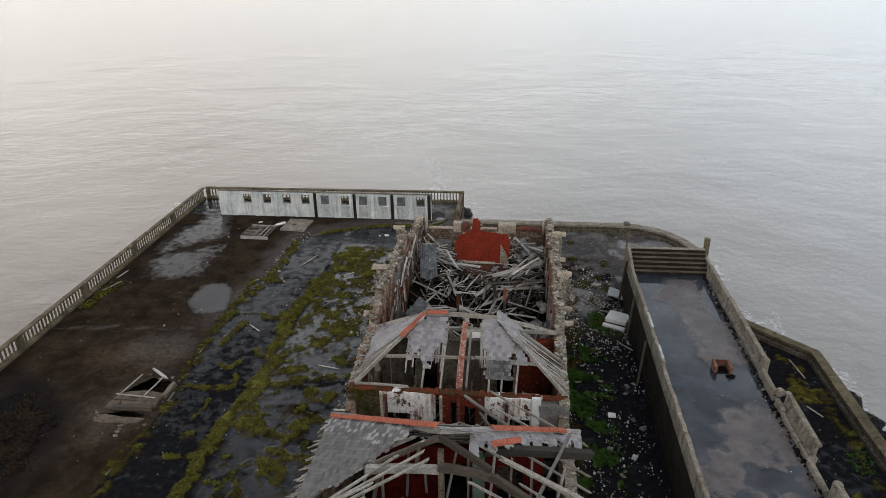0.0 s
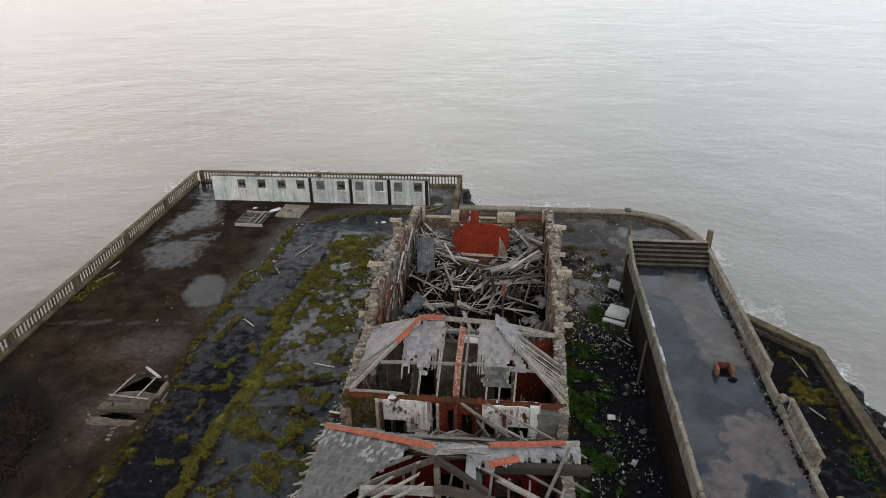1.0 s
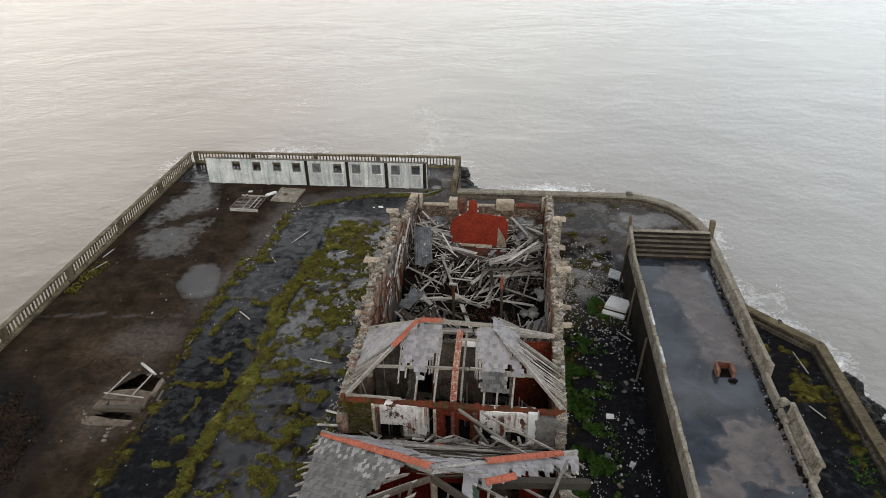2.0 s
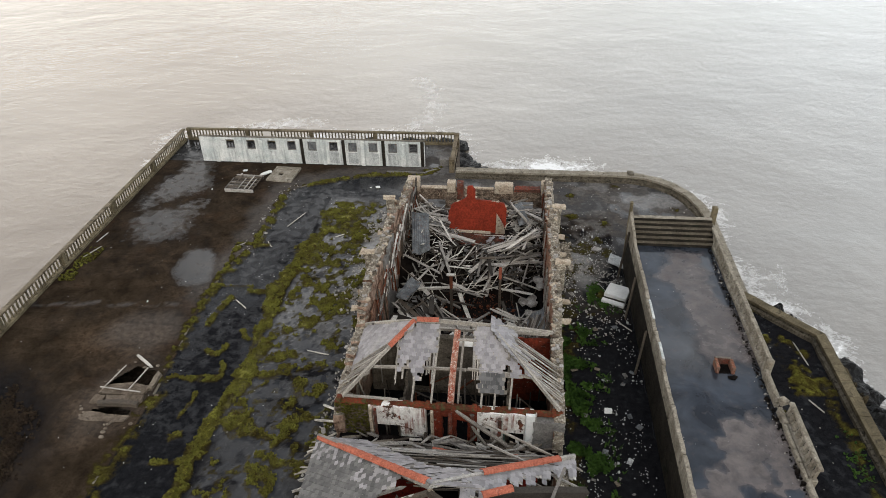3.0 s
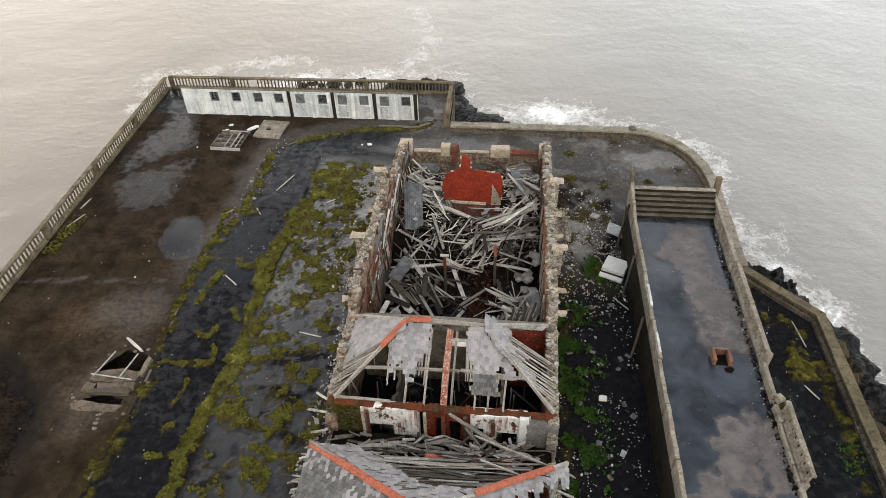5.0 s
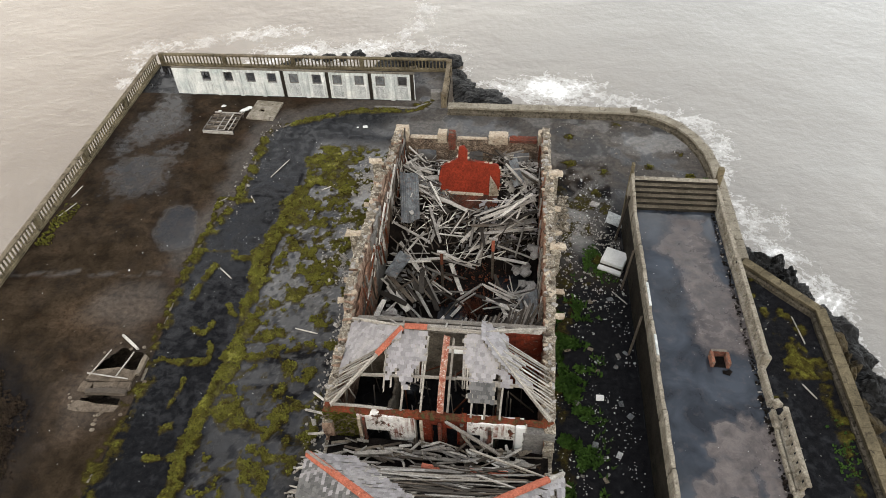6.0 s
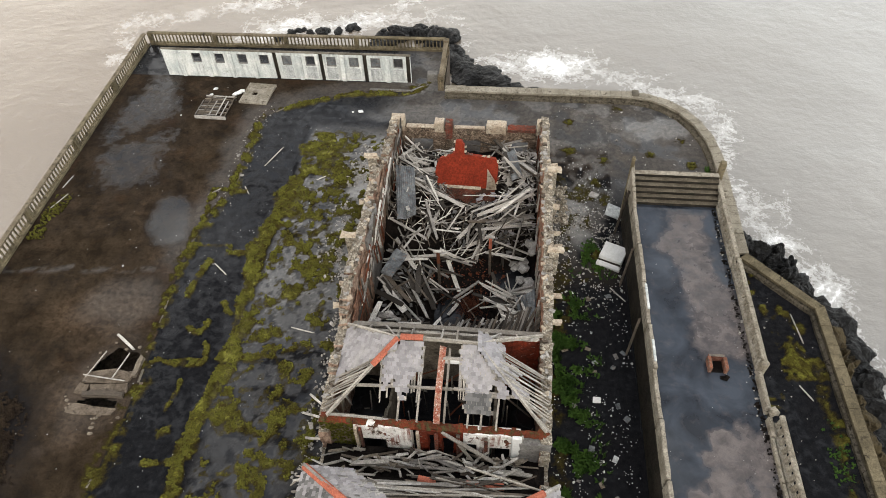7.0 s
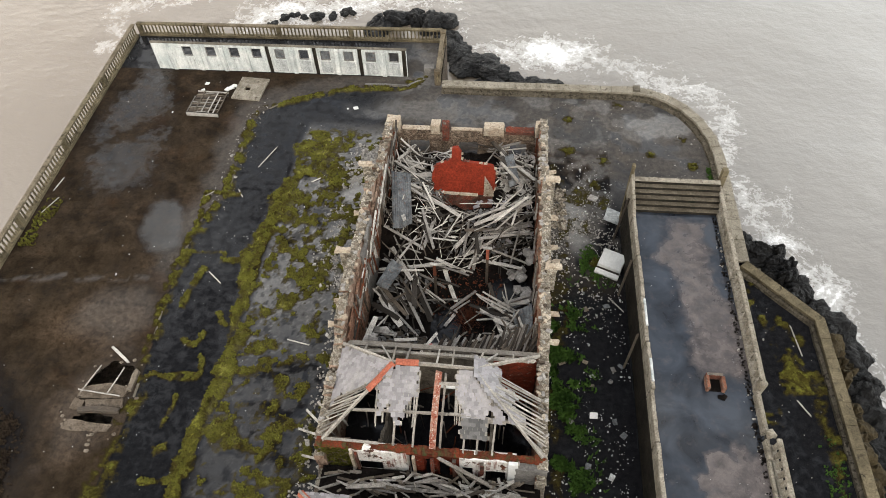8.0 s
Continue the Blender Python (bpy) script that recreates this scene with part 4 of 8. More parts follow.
balustrade((-31.03, 5.0), (-32.42, 63.55), "lichened concrete balustrade along the sea edge")
balustrade((-32.2, 63.75), (-5.75, 64.05), "weathered concrete balustrade behind the white hut wall", gap=0.31, missing={(1, 4), (1, 5)}, stops=(0, 5.9, 12.25, 18.5))


def rail_wall(p0, p1, label):
    """The short return balustrade with square bars."""
    d = Vector((p1[0] - p0[0], p1[1] - p0[1], 0))
    run = d.length
    t = thing("return_balustrade", pose(p0[0], p0[1], 0, 0, 0, math.degrees(math.atan2(d.y, d.x))), label, "balustrade", kind="structure")
    box_part("plinth", (0, -0.16, -0.05), (run, 0.16, 0.24), M_COPING, t)
    box_part("rail", (0, -0.17, 1.06), (run, 0.17, 1.2), M_COPING, t)
    box_part("pier", (-0.22, -0.24, 0), (0.22, 0.24, 1.35), M_COPING, t)
    box_part("pier", (run - 0.3, -0.24, 0), (run + 0.14, 0.24, 1.3), M_COPING, t)
    for i in range(int(run / 0.33)):
        ob = under(new("baluster", BALUSTER), t)
        ob.location = (0.45 + i * 0.33, 0, 0.22)


rail_wall((-5.65, 63.6), (-5.6, 58.3), "pale concrete balustrade returning to the sea wall")


# ---- sea walls ----
def resample(pts, step):
    out = []
    for (x0, y0), (x1, y1) in zip(pts[:-1], pts[1:]):
        n = max(1, round(math.hypot(x1 - x0, y1 - y0) / step))
        out += [(x0 + (x1 - x0) * i / n, y0 + (y1 - y0) * i / n) for i in range(n)]
    return out + [pts[-1]]


def sea_wall(pts, label, width=0.82, top=0.62, seed=3, ledge=0.34, stone=0.8, coping=M_COPEN):
    """A thick sea wall along pts: stone core, inner ledge, and coping laid block by block."""
    rng = np.random.default_rng(seed)
    t = thing("sea_wall", (0, 0, 0), label, "sea wall", kind="structure")
    pts = resample(pts, stone)
    sides = []
    for i, (x, y) in enumerate(pts):
        a, b = pts[max(0, i - 1)], pts[min(len(pts) - 1, i + 1)]
        d = Vector((b[0] - a[0], b[1] - a[1])).normalized()
        sides.append(Vector((d.y, -d.x)))
    profile = [(width * 0.48, -0.6), (width * 0.48, top - 0.16), (-width * 0.48, top - 0.16), (-width * 0.48, 0.24), (-width * 0.48 - ledge, 0.2), (-width * 0.48 - ledge - 0.04, -0.3)]
    verts, faces = [], []
    for (x, y), n in zip(pts, sides):
        for o, z in profile:
            j = rng.uniform(-0.025, 0.025)
            # the outward side of the run lies to its left
            verts.append((x - n.x * (o + j), y - n.y * (o + j), z + j))
    k = len(profile)
    for i in range(len(pts) - 1):
        for a in range(k - 1):
            faces.append((k * i + a, k * i + a + 1, k * i + k + a + 1, k * i + k + a))
    core = new("core", mesh_from("core", verts, faces, M_CORE))
    under(core, t, "rough stone inner face")
    for i in range(len(pts) - 1):
        (x0, y0), (x1, y1) = pts[i], pts[i + 1]
        n0, n1 = sides[i], sides[i + 1]
        w, zt = width / 2 + 0.03 + rng.uniform(-0.02, 0.02), top + rng.uniform(-0.02, 0.02)
        bm = bmesh.new()
        s = 0.006
        quad = [(x0 - n0.x * w, y0 - n0.y * w), (x1 - n1.x * w, y1 - n1.y * w), (x1 + n1.x * w, y1 + n1.y * w), (x0 + n0.x * w, y0 + n0.y * w)]
        c = (sum(q[0] for q in quad) / 4, sum(q[1] for q in quad) / 4)
        quad = [(q[0] + (c[0] - q[0]) * s, q[1] + (c[1] - q[1]) * s) for q in quad]
        poly_prism(bm, quad, top - 0.17, zt)
        bmesh.ops.bevel(bm, geom=[e for e in bm.edges if all(v.co.z > top - 0.1 for v in e.verts)], offset=0.02, segments=1, affect="EDGES")
        part("coping_stone", bm, coping, t)


sea_wall([(-5.2, 57.75), (9.4, 57.75), (10.7, 57.45), (11.9, 56.85), (13.0, 55.85), (13.9, 54.4), (14.5, 52.7), (14.75, 50.8), (14.75, 41.6)],
         "weathered concrete sea wall with worn coping blocks", 0.68, 0.62, 3, 0.24)
sea_wall([(14.75, 41.45), (18.28, 37.7), (18.38, 12)], "low mossy concrete sea wall round the side yard", 0.56, 0.6, 5, 0.16, 1.3, M_BALUST)
box_part("fallen_block", (13.0, 54.2, 0.63), (13.5, 54.8, 0.8), M_SEAWALL, None)
bpy.data.objects["fallen_block"].matrix_world = pose(0, 0, 0)
tagged(bpy.data.objects["fallen_block"], "small dark concrete block on the sea wall", "block")
bpy.data.objects["fallen_block"].location = (-3.6, 3.25, 0.0)


# ---- rocks ----
def boulder_mesh(mat, seed):
    """A wet rock broken along its beds, worn smooth between the cracks."""
    bm = bmesh.new()
    bmesh.ops.create_icosphere(bm, subdivisions=4, radius=1.0)
    o = Vector((seed * 3.7, seed * 1.3, seed * 7.1))
    for v in bm.verts:
        d = v.co.copy()
        f = 1 + 0.45 * noise.noise(d * 1.1 + o) + 0.22 * noise.noise(d * 2.7 + o)
        f -= 0.16 * max(0.0, 0.45 - abs(noise.noise(Vector((d.x * 1.6, d.y * 1.6, d.z * 4.2)) + o * 2)) * 3)
        f += 0.07 * noise.noise(d * 7.5 + o) + 0.035 * noise.noise(d * 15 + o)
        v.co = Vector((d.x * f, d.y * f, d.z * f))
    me = bpy.data.meshes.new("boulder")
    bm.to_mesh(me)
    bm.free()
    me.materials.append(mat)
    return me


def outcrop(spots, mat, label, seed):
    """Boulders heaped together, each a piece of its own."""
    rng = np.random.default_rng(seed)
    t = thing("rock_outcrop", (spots[0][0], spots[0][1], SEA), label, "rock")
    shapes = [boulder_mesh(mat, seed * 9 + n) for n in range(5)]
    for n, (x, y, r, h) in enumerate(spots):
        for i in range(2):
            q = r * rng.uniform(0.6, 1.15)
            ob = under(new("boulder", shapes[int(rng.integers(5))]), t)
            ob.matrix_basis = Matrix.Translation((x + rng.uniform(-r, r) * 0.6 - spots[0][0], y + rng.uniform(-r, r) * 0.6 - spots[0][1], h * rng.uniform(-0.1, 0.3))) @ pose(0, 0, 0, rng.uniform(-14, 14), rng.uniform(-14, 14), rng.uniform(0, 360)) @ Matrix.Diagonal((q * rng.uniform(0.9, 1.5), q * rng.uniform(0.7, 1.1), h * rng.uniform(0.45, 0.8), 1))
    return t


def scatter(line, across, n, r, h, seed):
    rng = np.random.default_rng(seed)
    out = []
    for i in range(n):
        u = (i + rng.random()) / n * (len(line) - 1)
        k = min(int(u), len(line) - 2)
        f = u - k
        out.append((line[k][0] * (1 - f) + line[k + 1][0] * f + rng.uniform(-across, across), line[k][1] * (1 - f) + line[k + 1][1] * f + rng.uniform(-across, across), r * rng.uniform(0.6, 1.4), h * rng.uniform(0.5, 1.3)))
    return out


outcrop(scatter([(-15.2, 74.3), (-12.5, 75.6), (-9.8, 76.6), (-7.6, 75.2), (-6.0, 72.6), (-4.4, 70.2)], 0.8, 24, 0.9, 1.0, 1), M_ROCK, "jagged wet black rocks below the balustrade", 2)
outcrop(scatter([(-4.8, 69.4), (-3.2, 68.6), (-1.4, 67.6)], 0.6, 9, 1.0, 0.9, 14), M_ROCK, "black rock ledge beside the balustrade", 4)
outcrop(scatter([(-3, 65.6), (0.4, 65.9), (2.6, 65.8), (4.4, 65.3)], 0.5, 12, 0.9, 0.9, 2), M_ROCK, "low black rocks washed by surf", 3)
for n, (x, y, r, h) in enumerate([(-24.6, 74.6, 0.6, 0.5), (-23.6, 76.6, 0.55, 0.4), (-20.9, 76.2, 0.75, 0.6), (-17.5, 77.3, 0.7, 0.5)]):
    outcrop(scatter([(x - 1.1 * r, y - 0.3), (x + 1.1 * r, y + 0.3)], 0.4, 4, 0.55 * r, 0.8 * h, 40 + n), M_ROCK, "black rocks awash in the surf", 20 + n)
outcrop(scatter([(17.2, 48.4), (18.6, 47.8), (19.8, 46.4), (20.6, 44.6), (20.9, 42.6)], 0.75, 46, 0.62, 1.2, 5), M_ROCK, "black boulders heaped against the sea wall", 6)
outcrop(scatter([(21.4, 41.2), (22.4, 39.2), (22.8, 36.5), (22.8, 32), (23.0, 27), (23.2, 22)], 0.7, 40, 1.15, 1.5, 8), M_ROCK, "dark wet rocks along the sea wall", 9)
outcrop(scatter([(20.2, 40.2), (20.9, 37.5), (20.9, 33), (20.9, 27)], 0.35, 30, 0.95, 2.6, 11), M_ROCKB, "brown weed-covered ledges under the sea wall", 12)


# ---- white hut wall ----
def hut_wall():
    t = thing("hut_wall", (0, 0, 0), "long flaking white-painted hut wall with small dark windows", "wall", kind="structure")
    x0, x1, y, top = -28.75, -8.1, 59.15, 2.45
    windows = (-25.88, -23.93, -21.99, -20.16, -18.26, -16.31, -14.57, -12.71, -10.94, -9.1)
    slots = (-19.23, -15.41, -11.8, -8.3)
    cuts = sorted({x0, x1} | {w + s for w in windows for s in (-0.4, 0.4)} | {min(w + s, x1) for w in slots for s in (-0.16, 0.16)})
    s_lines = [c - x0 for c in cuts]
    z_lines = [-0.05, 0.6, 1.3, 2.2, top]

    def solid(s, z):
        x = s + x0
        if any(abs(x - w) < 0.39 for w in windows) and 1.3 < z < 2.2:
            return False
        return not any(abs(x - w) < 0.15 for w in slots)

    grid_wall("wall_face", (x0, y), (x1, y), 0.22, s_lines, z_lines, solid, M_HUT, t, inner=M_HUTIN)
    for w in windows:
        bm = bmesh.new()
        for lo, hi in (((w - 0.4, y + 0.05, 1.3), (w - 0.34, y + 0.12, 2.2)), ((w + 0.34, y + 0.05, 1.3), (w + 0.4, y + 0.12, 2.2)), ((w - 0.34, y + 0.05, 2.14), (w + 0.34, y + 0.12, 2.2)), ((w - 0.34, y + 0.03, 1.3), (w + 0.34, y + 0.12, 1.37))):
            add_box(bm, lo, hi)
        surround = part("window_frame", bm, M_RENDER, t)
        box_part("window_sill", (w - 0.42, y - 0.05, 1.22), (w + 0.42, y - 0.004, 1.296), M_HUT, t, "", 0.01)
        if w > -20:
            box_part("apron_panel", (w - 0.46, y - 0.022, 0.12), (w + 0.46, y - 0.003, 1.2), M_HUTG, t, "grey flaked panel below the window", 0.006)
        if w in windows[4:8:3] or w in (-14.57, -10.94):
            box_part("window_board", (w - 0.33, y + 0.1, 1.38), (w + 0.33, y + 0.13, 2.13), M_LEAD, surround, "grey board closing the window", 0.0)
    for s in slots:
        box_part("gap_post", (s - 0.15, y + 0.06, -0.03), (s + 0.15, y + 0.2, top - 0.1), M_DARKWALL, t, "near-black infill between the bays", 0.01)
    for b in (-27.3, -25.0, -23.0, -21.05, -17.2, -13.65, -9.95):
        box_part("pilaster", (b - 0.17, y - 0.1, -0.03), (b + 0.17, y - 0.004, top - 0.25), M_HUT, t)
    box_part("coping", (x0 - 0.05, y - 0.05, top), (x1 + 0.04, y + 0.26, top + 0.05), M_SEAWALL, t, "", 0.02)
    box_part("end_wall", (x0, y + 0.224, -0.05), (x0 + 0.2, y + 1.3, top - 0.6), M_HUTIN, t)


hut_wall()


# ---- flat-roofed annex with flooded terrace ----
AX0, AX1, DECK = 7.75, 12.85, 2.8


def annex():
    t = thing("terrace_annex", (0, 0, 0), "flat-roofed concrete annex with a flooded roof terrace", "building")
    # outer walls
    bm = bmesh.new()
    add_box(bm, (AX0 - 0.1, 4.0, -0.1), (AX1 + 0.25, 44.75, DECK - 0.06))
    part("wall", bm, M_DARKWALL, t, "near-black outer wall")
    # deck
    step = 0.11
    xs, ys = np.arange(AX0 - 0.05, AX1 + 0.1, step), np.arange(8.0, 43.6, step)
    X, Y = np.meshgrid(xs, ys)
    n1, n2 = fbm(X, Y, 0.55, 4), fbm(X + 20, Y + 5, 1.3, 3)
    bank = 1 - smoothstep(0.55, 1.3, np.abs(X - 10.9 + 0.10 * (Y - 38) * (Y < 38) - 0.3 * np.sin(Y * 0.6)) / 1.35 + 1.9 * (n1 - 0.5) + 0.6 * (n2 - 0.5))
    bank *= smoothstep(31.9, 32.9, Y + 0.9 * (X - 10.5) * (X < 10.5) + 1.2 * (n2 - 0.5)) * (1 - smoothstep(42.2, 43.0, Y + (n2 - 0.5)))
    south = smoothstep(0.42, 0.52, n1 + 0.16 * (n2 - 0.5) + 0.035 * (X - 10.0)) * (1 - smoothstep(27.9, 28.6, Y + 1.6 * (n2 - 0.5) - 0.2 * (X - 10.5)))
    silt = np.clip(np.maximum(0.85 * bank, south), 0, 1)
    silt *= 1 - (1 - smoothstep(0.6, 0.95, np.hypot((X - 12.3) / 0.55, (Y - 41.5) / 1.0)))
    w = len(xs)
    faces = [(j * w + i, j * w + i + 1, (j + 1) * w + i + 1, (j + 1) * w + i) for j in range(len(ys) - 1) for i in range(w - 1)]
    me = mesh_from("terrace_deck", np.stack([X.ravel(), Y.ravel(), DECK + 0.012 * silt.ravel()], 1).tolist(), faces, M_FELT, True)
    me.attributes.new("silt", "FLOAT", "POINT").data.foreach_set("value", silt.ravel().astype(np.float32))
    under(new("terrace_deck", me), t, "roof felt under rainwater with painted sky reflections, and pink silt")
    # terraced steps at the far end: near-black risers, paler treads
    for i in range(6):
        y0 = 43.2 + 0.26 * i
        step = box_part("step", (AX0 + 0.1, y0, DECK - 0.1), (AX1 + 0.05, 44.85, DECK + 0.225 * (i + 1) - 0.045), M_DARKWALL, t, "", 0.02)
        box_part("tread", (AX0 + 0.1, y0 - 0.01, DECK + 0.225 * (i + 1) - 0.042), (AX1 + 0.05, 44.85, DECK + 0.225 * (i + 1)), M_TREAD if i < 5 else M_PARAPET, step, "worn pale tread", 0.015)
    # west parapet, higher beside the steps, with gaps
    rng = np.random.default_rng(4)

    def top(y):
        if y > 42.2:
            return DECK + 0.85 + 0.85 * smoothstep(42.2, 44.6, y)
        return DECK + 0.85

    cuts = [4, 10, 15, 19.4, 22.6, 25.3, 28.2, 30.9, 33.6, 36.4, 39.2, 42.0, 43.4, 44.9]
    for a, b in zip(cuts[:-1], cuts[1:]):
        bm = bmesh.new()
        lean = rng.uniform(-0.05, 0.05)
        v = []
        for y in (a + 0.03, b - 0.03):
            z1 = top(y) + rng.uniform(-0.05, 0.05)
            for x, z in ((AX0 - 0.16, DECK - 0.1), (AX0 + 0.08, DECK - 0.1), (AX0 + 0.06 + lean, z1), (AX0 - 0.14 + lean, z1)):
                v.append(bm.verts.new((x, y, z)))
        for f in ((0, 1, 2, 3), (7, 6, 5, 4), (0, 4, 5, 1), (1, 5, 6, 2), (2, 6, 7, 3), (3, 7, 4, 0)):
            bm.faces.new([v[i] for i in f])
        bmesh.ops.bevel(bm, geom=bm.edges[:], offset=0.03, segments=1, affect="EDGES")
        bmesh.ops.subdivide_edges(bm, edges=[e for e in bm.edges if e.calc_length() > 1.0], cuts=9, use_grid_fill=True)
        for q in bm.verts:
            q.co += Vector((0.035 * noise.noise(q.co * 1.7), 0, 0.05 * noise.noise(q.co * 1.3 + Vector((4, 0, 0))) - 0.10 * max(0.0, noise.noise(q.co * 2.9) - 0.25)) if q.co.z > DECK + 0.3 else (0, 0, 0))
        part("parapet", bm, M_PARAPET, t)
    for y0, y1 in ((34.2, 36.2), (31.0, 32.6)):
        box_part("parapet_coping", (AX0 - 0.04, y0 + 0.3, DECK + 0.8), (AX0 + 0.09, y1, DECK + 0.91), M_HUT, t, "white-painted strip of coping", 0.03)
    box_part("corner_post", (AX0 - 0.16, 44.7, -0.05), (AX0 + 0.0, 45.0, 5.1), M_BALUST, t)
    box_part("corner_post", (AX1 + 0.1, 45.0, -0.05), (AX1 + 0.42, 45.35, 4.75), M_BALUST, t)
    # raking struts against the west side
    for y, z, q in ((43.6, 3.6, 43.2), (39.4, 2.9, 38.9), (34.6, 2.7, 34.0)):
        stick("strut", (AX0 - 0.22, y, z), (AX0 - 0.6, q, 0.0), 0.13, 0.1, M_WOODD2, t, k=int(y) % 5)
    # east balustrade: pierced panels, a gap over a low kerb, and a second panel leaning out
    def panel(y0, y1, x, lean, ends=(True, True), pitch=0.46):
        n = max(2, int((y1 - y0) / pitch))
        m = Matrix.Translation((x, 0, DECK)) @ pose(0, 0, 0, 0, lean, 0)
        box_part("balustrade_rail", (-0.12, y0, 0.80), (0.12, y1, 0.95), M_PARAPET, t, "", 0.03, m)
        box_part("balustrade_plinth", (-0.17, y0, -0.3), (0.17, y1, 0.22), M_PARAPET, t, "", 0.03, m)
        for i in range(n):
            s = y0 + (i + 0.5) * (y1 - y0) / n
            box_part("baluster", (-0.08, s - 0.11, 0.216), (0.08, s + 0.11, 0.805), M_PARAPET, t, "", 0.02, m)
        for y, on in ((y0, ends[0]), (y1, ends[1])):
            if on:
                bm = bmesh.new()
                bmesh.ops.create_cone(bm, cap_ends=True, segments=12, radius1=0.22, radius2=0.2, depth=1.25, matrix=m @ Matrix.Translation((0, y, 0.33)))
                bmesh.ops.bevel(bm, geom=[e for e in bm.edges if all(v.co.z > DECK + 0.8 for v in e.verts)], offset=0.05, segments=1, affect="EDGES")
                part("balustrade_pier", bm, M_PARAPET, t, "worn rounded end pier")

    panel(38.4, 44.8, AX1 + 0.1, 1, (False, False))
    panel(31.6, 38.36, AX1 + 0.13, 3, (True, False))
    panel(24.9, 28.8, AX1 + 0.22, 7, (False, False), 0.4)
    panel(16.0, 22.6, AX1 + 0.15, 2)
    for y0, y1, h in ((29.3, 31.4, 0.55), (28.0, 29.0, 0.4), (22.8, 25.0, 0.3)):
        box_part("roof_kerb", (AX1 - 0.12, y0, DECK - 0.3), (AX1 + 0.1, y1, DECK + h), M_PARAPET, t, "", 0.05)
    box_part("roof_kerb", (AX1 - 0.12, 25.0, DECK - 0.3), (AX1 + 0.02, 28.0, DECK + 0.3), M_PARAPET, t, "", 0.04)
    bm = bmesh.new()
    blob(bm, (AX1 + 0.12, 29.15, DECK + 0.6), (0.26, 0.22, 0.26), 4, 1, 2)
    part("broken_pier", bm, M_PARAPET, t)
    return t


annex()


def u_box():
    """A three-sided brick box standing on the terrace."""
    t = thing("brick_box", (10.95, 31.85, DECK + 0.012), "low three-sided red brick box on the flooded roof", "brick box")
    box_part("back_wall", (-0.40, 0.26, -0.02), (0.40, 0.42, 0.42), M_BRICK, t, "", 0.02)
    box_part("side_wall", (-0.47, -0.44, -0.02), (-0.30, 0.256, 0.44), M_BRICKP, t, "", 0.03)
    box_part("side_wall", (0.30, -0.45, -0.02), (0.47, 0.256, 0.44), M_BRICKP, t, "", 0.03)
    box_part("floor_slab", (-0.296, -0.4, -0.02), (0.296, 0.256, 0.03), M_DIRTSHADE, t, "", 0.01)
    return t


u_box()
bm = bmesh.new()
for i in range(5):
    add_box(bm, (-0.16, -0.09, 0), (0.13, 0.1, 0.03 + 0.01 * i), pose(0.04 * i, 0, 0, 0, 0, 13 * i))
w = part("wet_board", bm, M_DIRTSHADE, None)
w.location = (11.2, 31.15, DECK + 0.012)
tagged(w, "dark sodden board lying on the flooded roof", "board")


# ---- things on the concrete yard ----
def slatted_frame():
    t = thing("wooden_frame", pose(-23.2, 54.75, 0.0, 0, 0, -2), "broken slatted wooden frame lying on wet concrete", "wooden frame")
    for y in (-1.5, -0.5, 0.5, 1.5):
        box_part("rail", (-1.45, y - 0.06, 0.26), (1.45, y + 0.06, 0.38), M_WOODD if y < 1 else M_WOODP, t)
    for i, x in enumerate((-1.4, -0.75, -0.1, 0.55, 1.0, 1.4)):
        box_part("slat", (x - 0.06, -1.52, 0.384), (x + 0.06, 1.5 if i % 2 else 0.7, 0.42), M_WOODP if i == 3 else (M_WOOD, M_WOODD2)[i % 2], t)
    for x in (-1.35, 1.35):
        for y in (-1.4, 1.4):
            box_part("leg", (x - 0.08, y - 0.08, -0.02), (x + 0.08, y + 0.08, 0.258), M_WOODD, t)
    for i, x in enumerate((-1.08, -0.42, 0.22)):
        box_part("panel", (x - 0.3, -1.4 + 0.2 * i, 0.2), (x + 0.3, 1.4, 0.245), M_WOODD2, t)
    for j in range(13):
        y = -1.36 + 0.215 * j
        if min(abs(y - q) for q in (-1.5, -0.5, 0.5, 1.5)) > 0.1:
            box_part("batten", (-1.4 if j % 4 else -0.7, y - 0.045, 0.32), (1.4 if j % 3 else 0.6, y + 0.045, 0.355), (M_WOOD, M_WOODD2, M_STONED)[j % 3], t)
    box_part("front_board", (-1.5, -1.62, 0.0), (1.45, -1.56, 0.36), M_WOOD, t)
    t.scale = (0.86, 0.84, 0.86)


slatted_frame()


def slab():
    t = thing("concrete_slab", pose(-20.4, 56.8, 0, 0, 0, -4), "tilted pale concrete slab with a square hole", "slab")
    bm = bmesh.new()
    for lo, hi in (((-1.15, -1.3, 0), (1.15, -0.25, 0.14)), ((-1.15, 0.2, 0), (1.15, 1.35, 0.14)), ((-1.15, -0.25, 0), (-0.42, 0.2, 0.14)), ((0.0, -0.25, 0), (1.15, 0.2, 0.14))):
        add_box(bm, lo, hi)
    bmesh.ops.remove_doubles(bm, verts=bm.verts, dist=0.001)
    part("slab_body", bm, M_PARAPET, t)


slab()
bm = bmesh.new()
for i in range(4):
    blob(bm, (0.17 * i, 0.15 * i, 0.12 + 0.02 * i), (0.22, 0.15, 0.13), 60 + i, 1, 2, 0.4)
w = part("white_sack", bm, M_WHITE, None, "", True)
w.location = (-22.25, 56.55, 0.0)
tagged(w, "crumpled dirty white sack beside a slab", "sack")


